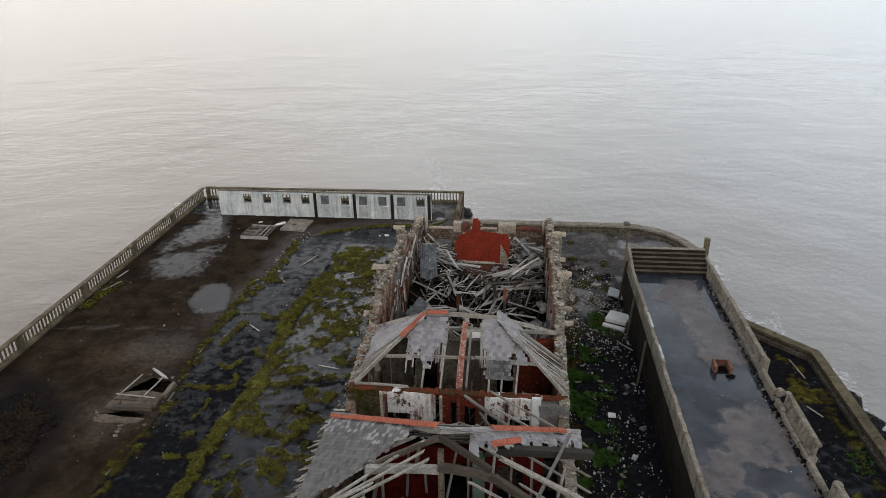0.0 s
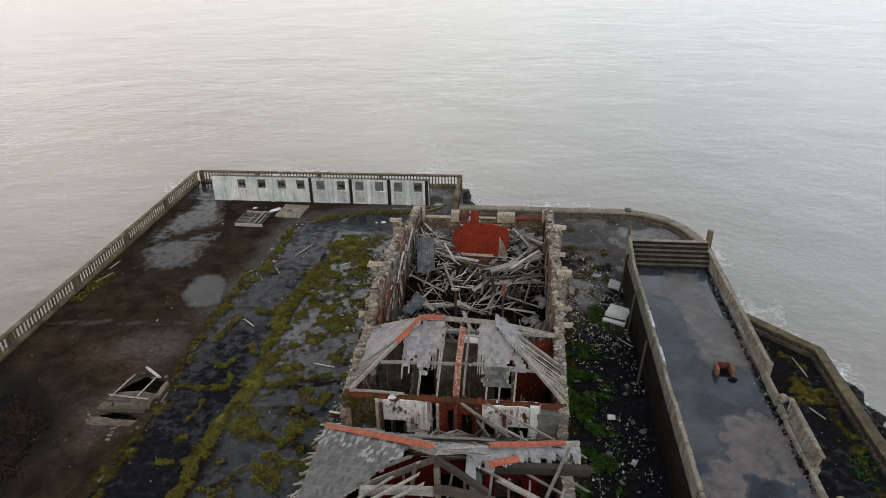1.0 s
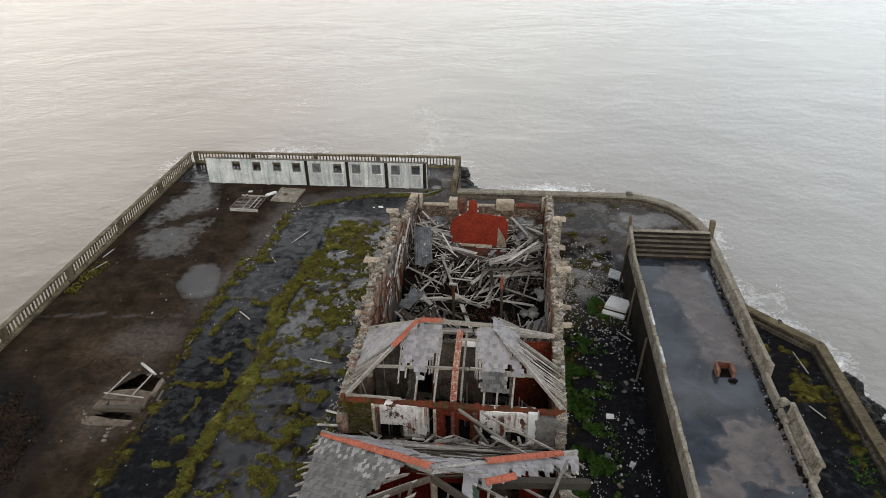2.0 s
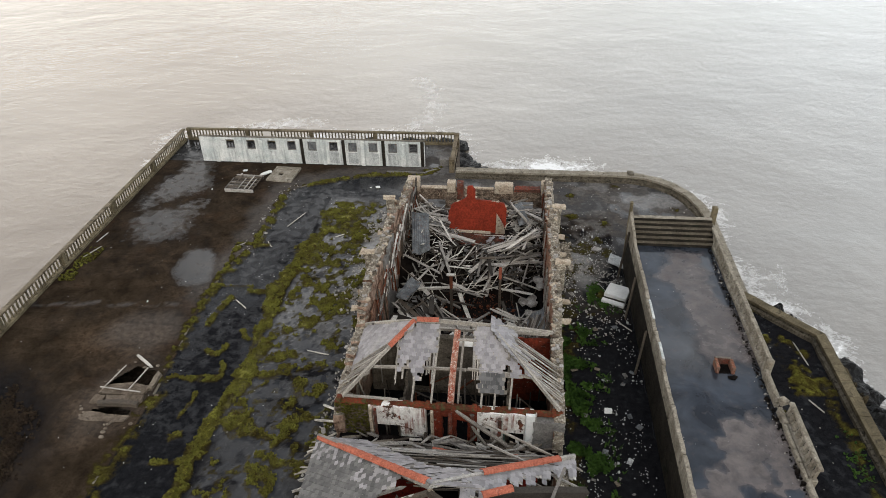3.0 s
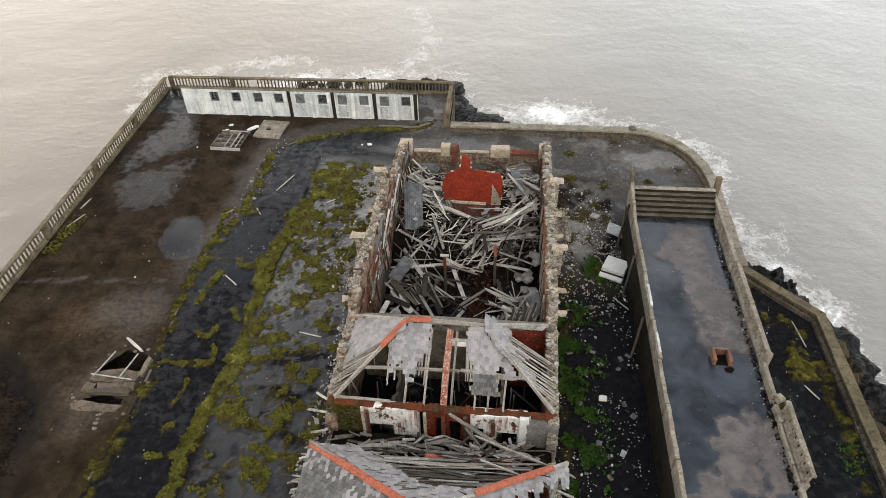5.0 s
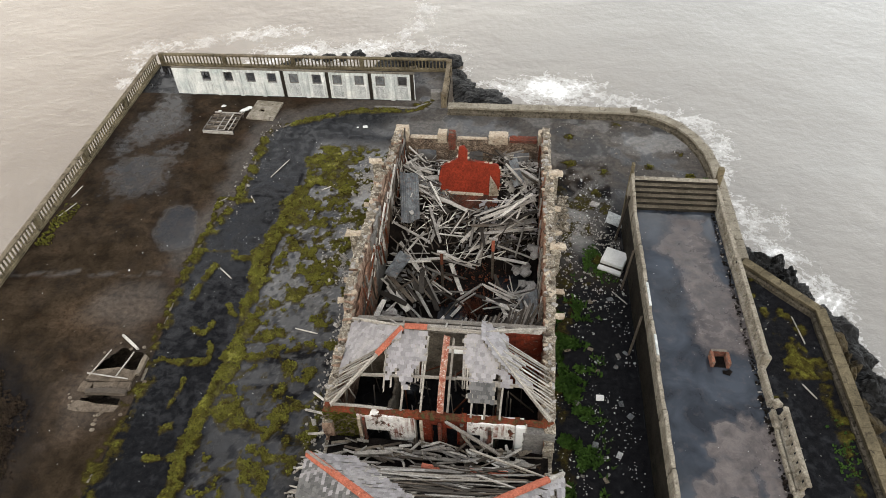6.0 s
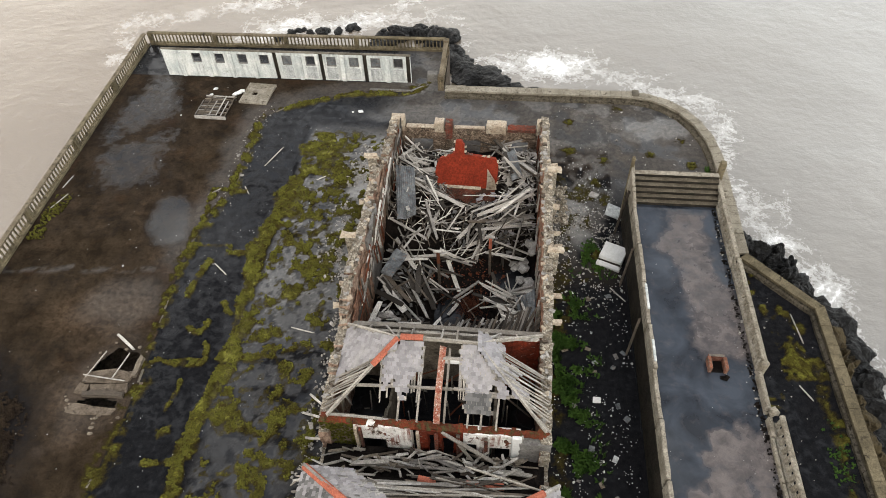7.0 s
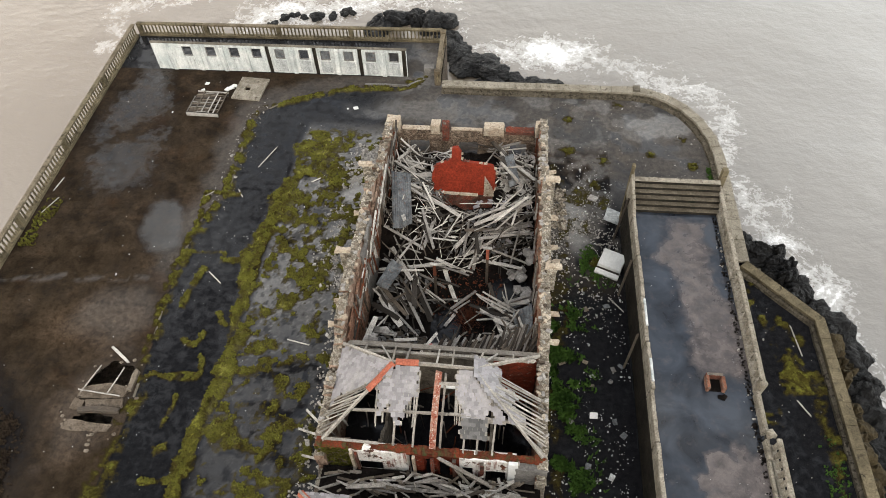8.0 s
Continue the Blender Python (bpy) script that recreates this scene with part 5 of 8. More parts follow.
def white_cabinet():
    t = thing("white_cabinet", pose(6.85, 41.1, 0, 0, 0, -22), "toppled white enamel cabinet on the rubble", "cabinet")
    box_part("body", (-0.72, -0.55, 0.0), (0.72, 0.85, 0.5), M_WHITE, t, "", 0.04, pose(0, 0, 0, -3, 2, 0))
    box_part("door", (-0.74, -0.95, 0.12), (0.74, -0.62, 0.34), M_WHITE, t, "", 0.03, pose(0, 0, 0, 6, 2, 0))
    # Dark strip stands in for the shade between body and door.
    box_part("seal_strip", (-0.7, -0.62, 0.05), (0.7, -0.55, 0.3), M_WOODD, t, "dark strip standing for the shade in the door gap", 0.0)


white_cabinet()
bm = bmesh.new()
add_box(bm, (-0.7, -0.5, 0), (0.7, 0.5, 0.05), None, 0.01)
w = part("metal_sheet", bm, M_HUTG, None)
w.matrix_world = pose(7.35, 44.9, 0.28, 8, 14, -14)
tagged(w, "pale metal sheet leaning beside the annex", "sheet")


def hatch():
    """The broken pit cover: cracked slabs and a beam across a hole in the concrete."""
    t = thing("collapsed_pit_cover", (0, 0, 0), "collapsed concrete and timber cover over a dark pit", "pit cover")
    rng = np.random.default_rng(9)

    def slab_piece(pts, z0, z1, lean, mat=M_PITCON, name="slab_fragment"):
        bm = bmesh.new()
        poly_prism(bm, pts, z0, z1)
        bmesh.ops.subdivide_edges(bm, edges=bm.edges[:], cuts=2, use_grid_fill=True)
        cx, cy = sum(p[0] for p in pts) / len(pts), sum(p[1] for p in pts) / len(pts)
        for v in bm.verts:
            v.co += 0.09 * noise.noise_vector(v.co * 2.6) + Vector((0, 0, lean[0] * (v.co.x - cx) + lean[1] * (v.co.y - cy)))
        part(name, bm, mat, t)

    slab_piece([(-22.7, 29.7), (-20.15, 29.95), (-19.95, 30.6), (-21.1, 30.72), (-22.65, 30.4)], 0.0, 0.16, (0.0, -0.05))
    slab_piece([(-22.95, 29.15), (-22.2, 29.1), (-22.15, 29.62), (-22.8, 29.7)], -0.02, 0.12, (0.1, 0.1))
    slab_piece([(-22.0, 29.2), (-20.0, 29.35), (-20.05, 29.85), (-22.1, 29.66)], 0.02, 0.17, (0.0, 0.12))
    slab_piece([(-22.95, 27.9), (-20.3, 28.0), (-20.15, 28.42), (-21.5, 28.42), (-22.8, 28.6)], -0.05, 0.04, (0.02, 0.03))
    slab_piece([(-20.15, 30.3), (-19.85, 30.4), (-19.8, 31.6), (-20.05, 31.8)], 0.0, 0.2, (0.0, 0.0), M_STONED, "broken_kerb")
    for k, (a, b, w, h, mat) in enumerate((((-22.3, 29.05, 0.14), (-20.05, 29.12, 0.16), 0.3, 0.26, M_WOODD2), ((-22.8, 30.2, 0.24), (-20.3, 29.98, 0.26), 0.07, 0.05, M_WOODP), ((-22.55, 30.1, 0.25), (-21.72, 31.5, 0.75), 0.07, 0.05, M_WOODP),
                                          ((-21.05, 30.0, 0.25), (-20.42, 31.5, 0.7), 0.07, 0.05, M_WOODP), ((-22.0, 33.05, 0.05), (-20.7, 32.1, 0.12), 0.16, 0.1, M_WOODP))):
        stick("cover_beam" if k == 0 else "loose_pole", a, b, w, h, mat, t, k=k)
    for n in range(26):
        bm = bmesh.new()
        a = rng.uniform(0, 6.28)
        r = rng.uniform(0.8, 1.4)
        q = rng.uniform(0.4, 1.0)
        blob(bm, (-21.35 + 1.5 * r * math.cos(a), 29.9 + 2.2 * r * math.sin(a), 0.02), (0.16 * q, 0.13 * q, 0.09 * q), 80 + n, 1, 1)
        part("rubble_piece", bm, (M_PITCON, M_STONED)[n % 2], t)


hatch()


# ---- the ruined building ----
BW, BE = -8.0, 2.65          # outer faces of the long walls
Y_N, Y_X, Y_M, Y_F = 49.75, 31.9, 26.5, 24.6   # north wall, cross wall, middle front wall, front eave
hall = thing("ruined_building", (0, 0, 0), "roofless ruined stone building with collapsed slate roofs", "building")


def jag(seed, amp, scale=0.9):
    return lambda s: amp * (fbm(s + seed * 11.7, seed * 3.1, scale, 3) - 0.5) * 2


def long_wall(x, side, seed, heights, openings, outer, inner_mat, thick=0.48):
    """A north-south wall with a broken top; its run goes north, its left is west."""
    j = jag(seed, 0.5)
    y0 = 8.0
    run = Y_N - y0

    def solid(s, z):
        y = s + y0
        h = np.interp(y, [a for a, _ in heights], [b for _, b in heights]) + float(j(s)) * (1 if y > Y_M else 0.15)
        if z > h:
            return False
        return not any(a < y < b and lo < z < hi for a, b, lo, hi in openings)

    ob = grid_wall("wall", (x, y0), (x, Y_N), thick, lines(0, run, 0.3), lines(-0.05, 7.2, 0.22), solid, outer if side > 0 else inner_mat, hall, "", 0.07, seed, inner_mat if side > 0 else outer, M_STONE)
    return ob


W_TOP = [(8, 4.1), (24.3, 4.1), (24.4, 2.0), (26.4, 2.0), (26.5, 4.2), (31.8, 4.4), (32.4, 5.2), (35, 5.7), (37.6, 5.2), (41, 5.4), (43.6, 5.2), (44.2, 4.2), (49.8, 4.0)]
E_TOP = [(8, 3.9), (24.4, 3.9), (24.5, 2.0), (26.1, 2.0), (26.2, 4.2), (31.8, 4.6), (32.4, 5.4), (36.5, 5.7), (39, 5.5), (42.8, 5.6), (43.4, 4.6), (49.8, 4.0)]
long_wall(BW + 0.45, -1, 3, W_TOP, [(33.4, 34.6, 1.0, 3.4), (38.6, 39.8, 1.0, 3.4)], M_STONE, M_STONEW)
long_wall(BE, 1, 8, E_TOP, [(33.6, 34.8, 1.0, 3.2), (38.4, 39.6, 1.0, 3.2), (45.5, 46.7, 0.9, 3.0)], M_STONE, M_RUSTYPL)
# inner lining of the west wall, split from the stone
j2 = jag(21, 0.35, 1.3)
grid_wall("lining", (BW + 0.50, 43.8), (BW + 0.50, 39.9), 0.12, lines(0, 3.9, 0.3), lines(0.0, 5.4, 0.3), lambda s, z: z < 4.9 + float(j2(s)), M_STONEW, hall, "split inner leaf with pink plaster", 0.05, 12)
grid_wall("lining", (BW + 0.50, 39.8), (BW + 0.50, 36.9), 0.14, lines(0, 2.9, 0.3), lines(0.0, 5.4, 0.3), lambda s, z: z < 5.0 + 0.5 * float(j2(s)), M_RENDER, hall, "pale grey plaster leaf leaning off the wall", 0.04, 13)
grid_wall("lining", (BW + 0.50, 36.8), (BW + 0.50, 32.3), 0.10, lines(0, 4.5, 0.3), lines(0.0, 5.0, 0.3), lambda s, z: z < 4.3 + float(j2(s + 8)), M_RUSTYPL, hall, "rust-stained inner leaf", 0.05, 14)
# laths and split timbers hanging along the west wall
rl = np.random.default_rng(61)
for i in range(58):
    y = rl.uniform(33.0, 49.0)
    ln = rl.uniform(0.8, 3.4)
    z = rl.uniform(3.2, 4.8) - (0.8 if y > 44.5 else 0.0)
    stick("lath", (BW + 0.70 + rl.uniform(0, 0.12), max(32.6, y - ln / 2), z + rl.uniform(-0.5, 0.2)), (BW + 0.66 + rl.uniform(0, 0.12), min(49.0, y + ln / 2), z + rl.uniform(-0.2, 0.5)), rl.uniform(0.04, 0.12), 0.03, (M_WOODP, M_RUST, M_WOODD, M_WOOD, M_WOODD2)[i % 5], hall, k=i)
# split uprights left of the lining
for i in range(46):
    y = rl.uniform(33.0, 48.8)
    z1 = rl.uniform(3.8, 5.0) - (1.0 if y > 44.4 else 0.0)
    stick("stud", (BW + 0.72 + rl.uniform(0, 0.1), y, z1 - rl.uniform(1.2, 3.0)), (BW + 0.66 + rl.uniform(-0.05, 0.1), y + rl.uniform(-0.25, 0.25), z1), rl.uniform(0.05, 0.13), 0.05, (M_RUST, M_WOOD, M_WOODD2, M_WOODP)[i % 4], hall, k=i)
for i in range(34):
    y = rl.uniform(33.0, 48.8)
    z1 = rl.uniform(3.6, 5.0) - (0.6 if y > 43.5 else 0.0)
    stick("stud", (BE - 0.66, y, z1 - rl.uniform(1.0, 2.8)), (BE - 0.62, y + rl.uniform(-0.25, 0.25), z1), rl.uniform(0.05, 0.12), 0.05, (M_RUST, M_WOODD2, M_WOOD, M_WOODP)[i % 4], hall, k=i)


def cross_wall(x0, x1, y, thick, top, openings, mat, inner_mat, seed, label="", amp=0.2, base=-0.05, step=0.3, rough=0.04):
    j = jag(seed, amp)
    run = x1 - x0

    def solid(s, z):
        x = s + x0
        return z < top + float(j(s)) and not any(a < x < b and lo < z < hi for a, b, lo, hi in openings)

    cuts = sorted(set([round(v, 3) for v in lines(0, run, step)] + [round(v - x0, 3) for o in openings for v in o[:2]]))
    cuts = [c for i, c in enumerate(cuts) if 0 <= c <= run and (i == 0 or c - cuts[i - 1] > 0.02)]
    return grid_wall("wall", (x0, y), (x1, y), thick, cuts, lines(base, top + amp + 0.3, 0.2), solid, mat, hall, label, rough, seed, inner_mat)


cross_wall(BW + 0.6, BE - 0.6, Y_N - 0.55, 0.5, 3.15, [(-6.6, -5.2, 0.8, 2.4), (-3.2, -1.9, 0.8, 2.4), (0.2, 1.4, 0.8, 2.4)], M_STONEB, M_STONEB, 31, "rough brown stone end wall", 0.12)
box_part("lintel", (-0.1, Y_N - 0.45, 3.24), (1.85, Y_N - 0.08, 3.34), M_CAPST, hall, "", 0.03)
for x0, x1, z0, z1, m, lab in ((-8.0, -7.1, 3.0, 4.0, M_CAPST, "pale corner block"), (-5.05, -4.4, 3.0, 3.75, M_CAPST, "pale stone chimney stub"), (-4.3, -3.8, 2.4, 3.7, M_BRICK, "red brick flue stub"), (-1.5, -0.15, 3.0, 3.7, M_CAPST, "pale rendered pier"), (1.9, 2.6, 3.0, 4.0, M_CAPST, "pale corner block")):
    bm = bmesh.new()
    add_box(bm, (x0, Y_N - 0.62, z0), (x1, Y_N + 0.08, z1), None, 0.05)
    bmesh.ops.subdivide_edges(bm, edges=bm.edges[:], cuts=2, use_grid_fill=True)
    for v in bm.verts:
        v.co += Vector((0.05 * noise.noise(v.co * 3), 0.05 * noise.noise(v.co * 3 + Vector((9, 0, 0))), 0.08 * noise.noise(v.co * 2)))
    part("pier_block", bm, m, hall, lab)
box_part("lintel", (-7.0, Y_N - 0.5, 3.2), (-5.05, Y_N - 0.1, 3.32), M_CAPST, hall, "", 0.03)
box_part("lintel", (-3.7, Y_N - 0.45, 3.22), (-1.6, Y_N - 0.15, 3.34), M_CAPST, hall, "", 0.03)
cross_wall(-0.05, 1.85, Y_N - 0.58, 0.56, 3.5, [], M_BRICK, M_BRICK, 33, "red brick parapet", 0.06, 3.2, 0.25)
# wall between the open hall and the slated middle room
cross_wall(BW + 0.6, BE - 0.6, Y_X - 0.3, 0.32, 3.9, [(-5.6, -4.2, 0.2, 2.9), (-0.9, 0.5, 0.2, 2.9)], M_ROOMWALL, M_BRICK, 41, "stained partition wall", 0.2)
# middle front wall: brick under broken white plaster
FRONT_OPEN = [(-6.2, -4.9, 0.9, 3.0), (-2.95, -2.6, 0.4, 3.6), (-2.3, -1.75, 0.4, 3.5), (-1.2, -0.7, 0.5, 3.2), (-0.1, 0.85, 0.8, 2.9)]
cross_wall(-6.35, -3.41, Y_M - 0.02, 0.45, 4.15, FRONT_OPEN[:1], M_PLASTER, M_BRICK, 51, "white plastered wall with rust streaks", 0.07, rough=0.008)
cross_wall(-3.4, -1.31, Y_M + 0.02, 0.42, 4.12, FRONT_OPEN[1:3], M_OXIDE, M_BRICK, 54, "red oxide plaster wall panel", 0.05)
cross_wall(-1.3, 1.25, Y_M - 0.02, 0.45, 4.15, FRONT_OPEN[3:], M_PLASTER, M_BRICK, 55, "white plastered wall with rust streaks", 0.07, rough=0.008)
cross_wall(BW + 0.02, -6.36, Y_M + 0.05, 0.5, 4.05, [], M_DARKST, M_BRICK, 52, "blackened rubble wall", 0.15)
cross_wall(1.26, BE - 0.01, Y_M - 0.25, 0.6, 4.02, [], M_RENDER, M_RENDER, 53, "grey rendered wall", 0.06)
# brick capping with moss along the wall heads
rng = np.random.default_rng(17)
for x0, x1, y, z, m in ((-7.9, -6.4, Y_M + 0.05, 4.24, M_LEDGE), (-6.35, 2.3, Y_M, 4.2, M_LEDGE)):
    for i in range(int((x1 - x0) / 0.24)):
        x = x0 + 0.24 * i
        if rng.random() < 0.62:
            continue
        box_part("capping_brick", (x, y - 0.03 + rng.uniform(-0.03, 0.03), z - 0.1), (x + 0.215, y + 0.44, z + 0.0 + rng.uniform(-0.05, 0.03)), m if rng.random() < 0.9 else M_BRICK, hall, "", 0.015)
for x0, x1, m in ((-7.95, -6.4, M_LEDGE), (-6.38, BE - 0.06, M_LEDGE)):
    bm = bmesh.new()
    add_box(bm, (x0, Y_M + 0.04, 4.06), (x1, Y_M + 0.38, 4.16))
    bmesh.ops.bisect_plane(bm, geom=bm.verts[:] + bm.edges[:] + bm.faces[:], plane_co=(0, Y_M + 0.2, 0), plane_no=(0, 1, 0))
    for i in range(1, int((x1 - x0) / 0.25)):
        bmesh.ops.bisect_plane(bm, geom=bm.verts[:] + bm.edges[:] + bm.faces[:], plane_co=(x0 + 0.25 * i, 0, 0), plane_no=(1, 0, 0))
    for v in bm.verts:
        v.co += Vector((0, 0.10 * noise.noise(v.co * 2.1), 0.09 * noise.noise(v.co * 1.7 + Vector((5, 0, 0)))))
    part("ledge", bm, m, hall, "crumbling wall head with rust and moss")
# jambs and posts of the front wall
for x, w, z0, z1, m in ((-6.32, 0.16, 0, 4.1, M_CAPST), (-6.1, 0.12, 0, 4.0, M_BRICK), (-3.45, 0.14, 0, 4.1, M_CAPST), (-2.62, 0.16, 0, 4.0, M_BRICK), (-1.62, 0.17, 0, 4.05, M_BRICK), (-0.35, 0.2, 0, 3.9, M_BRICK), (-0.2, 0.1, 0, 4.1, M_WOODP), (0.9, 0.42, 0, 4.3, M_WHITE), (1.32, 0.06, 0, 4.4, M_WOODP)):
    box_part("jamb", (x, Y_M - 0.2, z0), (x + w, Y_M - 0.03, z1), m, hall, "", 0.015)
# walls of the front block
grid_wall("wall", (BW, 25.0), (BE, 25.0), 0.35, lines(0, BE - BW, 0.4), lines(0, 3.0, 0.4), lambda s, z: z < 2.3 and not (4 < s < 6), M_DARKST, hall, "low back wall of the front block", 0.05, 71)
# Partition red is darkened in colour for the dim interior.
grid_wall("wall", (-6.2, 23.4), (1.4, 23.4), 0.2, lines(0, 7.6, 0.4), lines(0, 3.6, 0.4), lambda s, z: not ((3.3 < s < 4.3 or 5.6 < s < 6.8) and z < 3.0), M_REDSHADE, hall, "red-painted partition", 0.02, 72)
box_part("column", (-1.55, 21.8, 0), (-1.05, 22.2, 4.6), M_GREENP, hall, "pale green painted column", 0.03)
box_part("column", (-3.0, 21.9, 0), (-2.75, 22.2, 4.6), M_CAPST, hall, "pale column", 0.03)
# pier heads and corbel stones on the long walls
for x, y, z, s in ((-8.2, 43.3, 5.7, 1), (-8.25, 36.6, 5.9, 1), (-8.1, 34.0, 4.9, 0.6), (-8.1, 40.0, 5.0, 0.6), (-8.1, 32.6, 4.9, 0.7),
                   (2.75, 42.6, 5.85, 1), (2.75, 36.2, 6.0, 1), (2.8, 40.4, 5.0, 0.7), (2.8, 38.1, 5.2, 0.6), (2.85, 37.0, 5.35, 0.7), (2.85, 34.0, 4.9, 0.7), (2.8, 32.4, 4.9, 0.6), (2.8, 44.6, 4.4, 0.5)):
    west = x < -5
    bm = bmesh.new()
    lo, hi = (-0.38, -0.15 * s, -0.1), (0.30 if s < 1 else 0.42, 0.15 * s, 0.09)
    add_box(bm, lo, hi)
    bmesh.ops.subdivide_edges(bm, edges=bm.edges[:], cuts=2, use_grid_fill=True)
    for v in bm.verts:
        v.co += 0.10 * noise.noise_vector(v.co * 3 + Vector((x, y, 0)))
    o = part("corbel_stone", bm, M_CAPST, hall)
    o.matrix_world = pose(x, y, z, 0, 0, 180 if west else 0)
    if s == 1:
        b2 = bmesh.new()
        add_box(b2, (-0.3, -0.17, -1.9), (0.2, 0.17, -0.1), None, 0.04)
        o2 = part("pier_head", b2, M_STONE, hall, "rubble pier under a pale cap")
        o2.matrix_world = pose(x, y, z, 0, 0, 180 if west else 0)
# stones left on the wall heads, row by row
STONES = []
for i in range(9):
    bm = bmesh.new()
    add_box(bm, (-0.14, -0.11, -0.08), (0.14, 0.11, 0.08))
    bmesh.ops.bevel(bm, geom=bm.edges[:], offset=0.035, segments=1, affect="EDGES")
    for v in bm.verts:
        v.co += 0.05 * noise.noise_vector(v.co * 5 + Vector((i * 3.3, 0, 0)))
    o = part("head_stone", bm, (M_CAPST, M_STONE, M_GRAVEL, M_STONED, M_DARKST)[i % 5], hall)
    o.location = (BE - 0.3, 45 + i * 0.4, 4.35)
    STONES.append(o.data)
for east in (0, 1):
    tops, wave = (E_TOP, jag(8, 0.5)) if east else (W_TOP, jag(3, 0.5))
    for n in range(99):
        y = 27.0 + 0.228 * n
        h = float(np.interp(y, [a for a, _ in tops], [b for _, b in tops])) + float(wave(y - 8.0))
        for k in range(3):
            if rng.random() < 0.42:
                continue
            o = under(new("head_stone", STONES[int(rng.integers(9))]), hall)
            o.matrix_world = pose((BE - 0.47 if east else BW + 0.10) + 0.18 * k + rng.uniform(-0.05, 0.05), y + rng.uniform(-0.08, 0.08), h + rng.uniform(-0.08, 0.1), rng.uniform(-18, 18), rng.uniform(-18, 18), rng.uniform(0, 360)) @ Matrix.Diagonal((*(rng.uniform(0.55, 1.1, 3)), 1))


# ---- roofs ----
SLATE_W, SLATE_E = 0.22, 0.19


def slate_mesh(name, mat, seed):
    rng = np.random.default_rng(seed)
    a, b = SLATE_W * 0.503, SLATE_E * 1.25
    c = rng.uniform(0.0, 0.018, 4)
    out = [(-a + c[0], 0), (-a * 0.2, -c[1] * 0.5), (a - c[2], c[3] * 0.6), (a, b), (-a, b)]
    verts = [(x, y, 0.0) for x, y in out] + [(x, y, 0.008) for x, y in out]
    n = len(out)
    faces = [tuple(range(n))[::-1], tuple(range(n, 2 * n))] + [(i, (i + 1) % n, n + (i + 1) % n, n + i) for i in range(n)]
    return mesh_from(name, verts, faces, mat)


SLATES = {m: [slate_mesh("slate", m, 40 + i) for i in range(4)] for m in (M_SLATE, M_SLATED)}


def roof_slope(name, eave0, eave1, up, cover, mats, label, deck=M_WOOD, most=300, seed=1, loose=6.0):
    """A slope: courses of boards where cover(u, v) holds (u along the eave, v up the slope, in metres), with slates nailed on."""
    e0, e1, upv = Vector(eave0), Vector(eave1), Vector(up)
    U = (e1 - e0).normalized()
    V = (upv - U * upv.dot(U)).normalized()
    N = U.cross(V)
    N = N if N.z > 0 else -N
    rng = np.random.default_rng(seed)
    width, height = (e1 - e0).length, upv.length
    slope = None
    m = Matrix((U, V, N)).transposed().to_4x4()
    m.translation = e0
    rows = int(height / SLATE_E)
    spots = []
    for r in range(rows):
        v = r * SLATE_E
        cols = int(width / SLATE_W)
        runs, begin = [], None
        for c in range(cols + 1):
            u = (c + 0.5 * (r % 2)) * SLATE_W
            on = c < cols and cover(u, v + SLATE_E / 2)
            if on:
                spots.append((u, v))
            if on and begin is None:
                begin = u
            if not on and begin is not None:
                runs.append((begin, u))
                begin = None
        for a, b in runs:
            e = rng.uniform(-0.05, 0.25)
            board = box_part("board" if slope else name, (a - 0.12 - e * 0.4, v, -0.05), (b - 0.2 + e, v + SLATE_E * 0.97, -0.025), deck, slope or hall, "" if slope else label, 0.0, m)
            slope = slope or board
    spare = {}
    order = list(range(len(spots)))
    for n, k in enumerate(order):
        u, v = spots[k]
        mat = mats(u, v, rng)
        if mat is None:
            continue
        mm = m @ Matrix.Translation((u, v + rng.uniform(-0.03, 0.02), 0.012)) @ pose(0, 0, 0, -2.2 - rng.uniform(0, 0.8), 0, rng.normal(0, loose) * (rng.random() < 0.25))
        me = SLATES[mat][int(rng.integers(4))]
        if n < most:
            under(new("slate", me), slope).matrix_basis = mm
        else:
            rest_v, rest_f = spare.setdefault(mat, ([], []))
            b0 = len(rest_v)
            rest_v += [mm @ q.co for q in me.vertices]
            rest_f += [tuple(b0 + i for i in p.vertices) for p in me.polygons]
    for mat, (rest_v, rest_f) in spare.items():
        tagged(under(new("slate_patch", mesh_from("slate_patch", rest_v, rest_f, mat)), slope), kind="stuff")
    return m


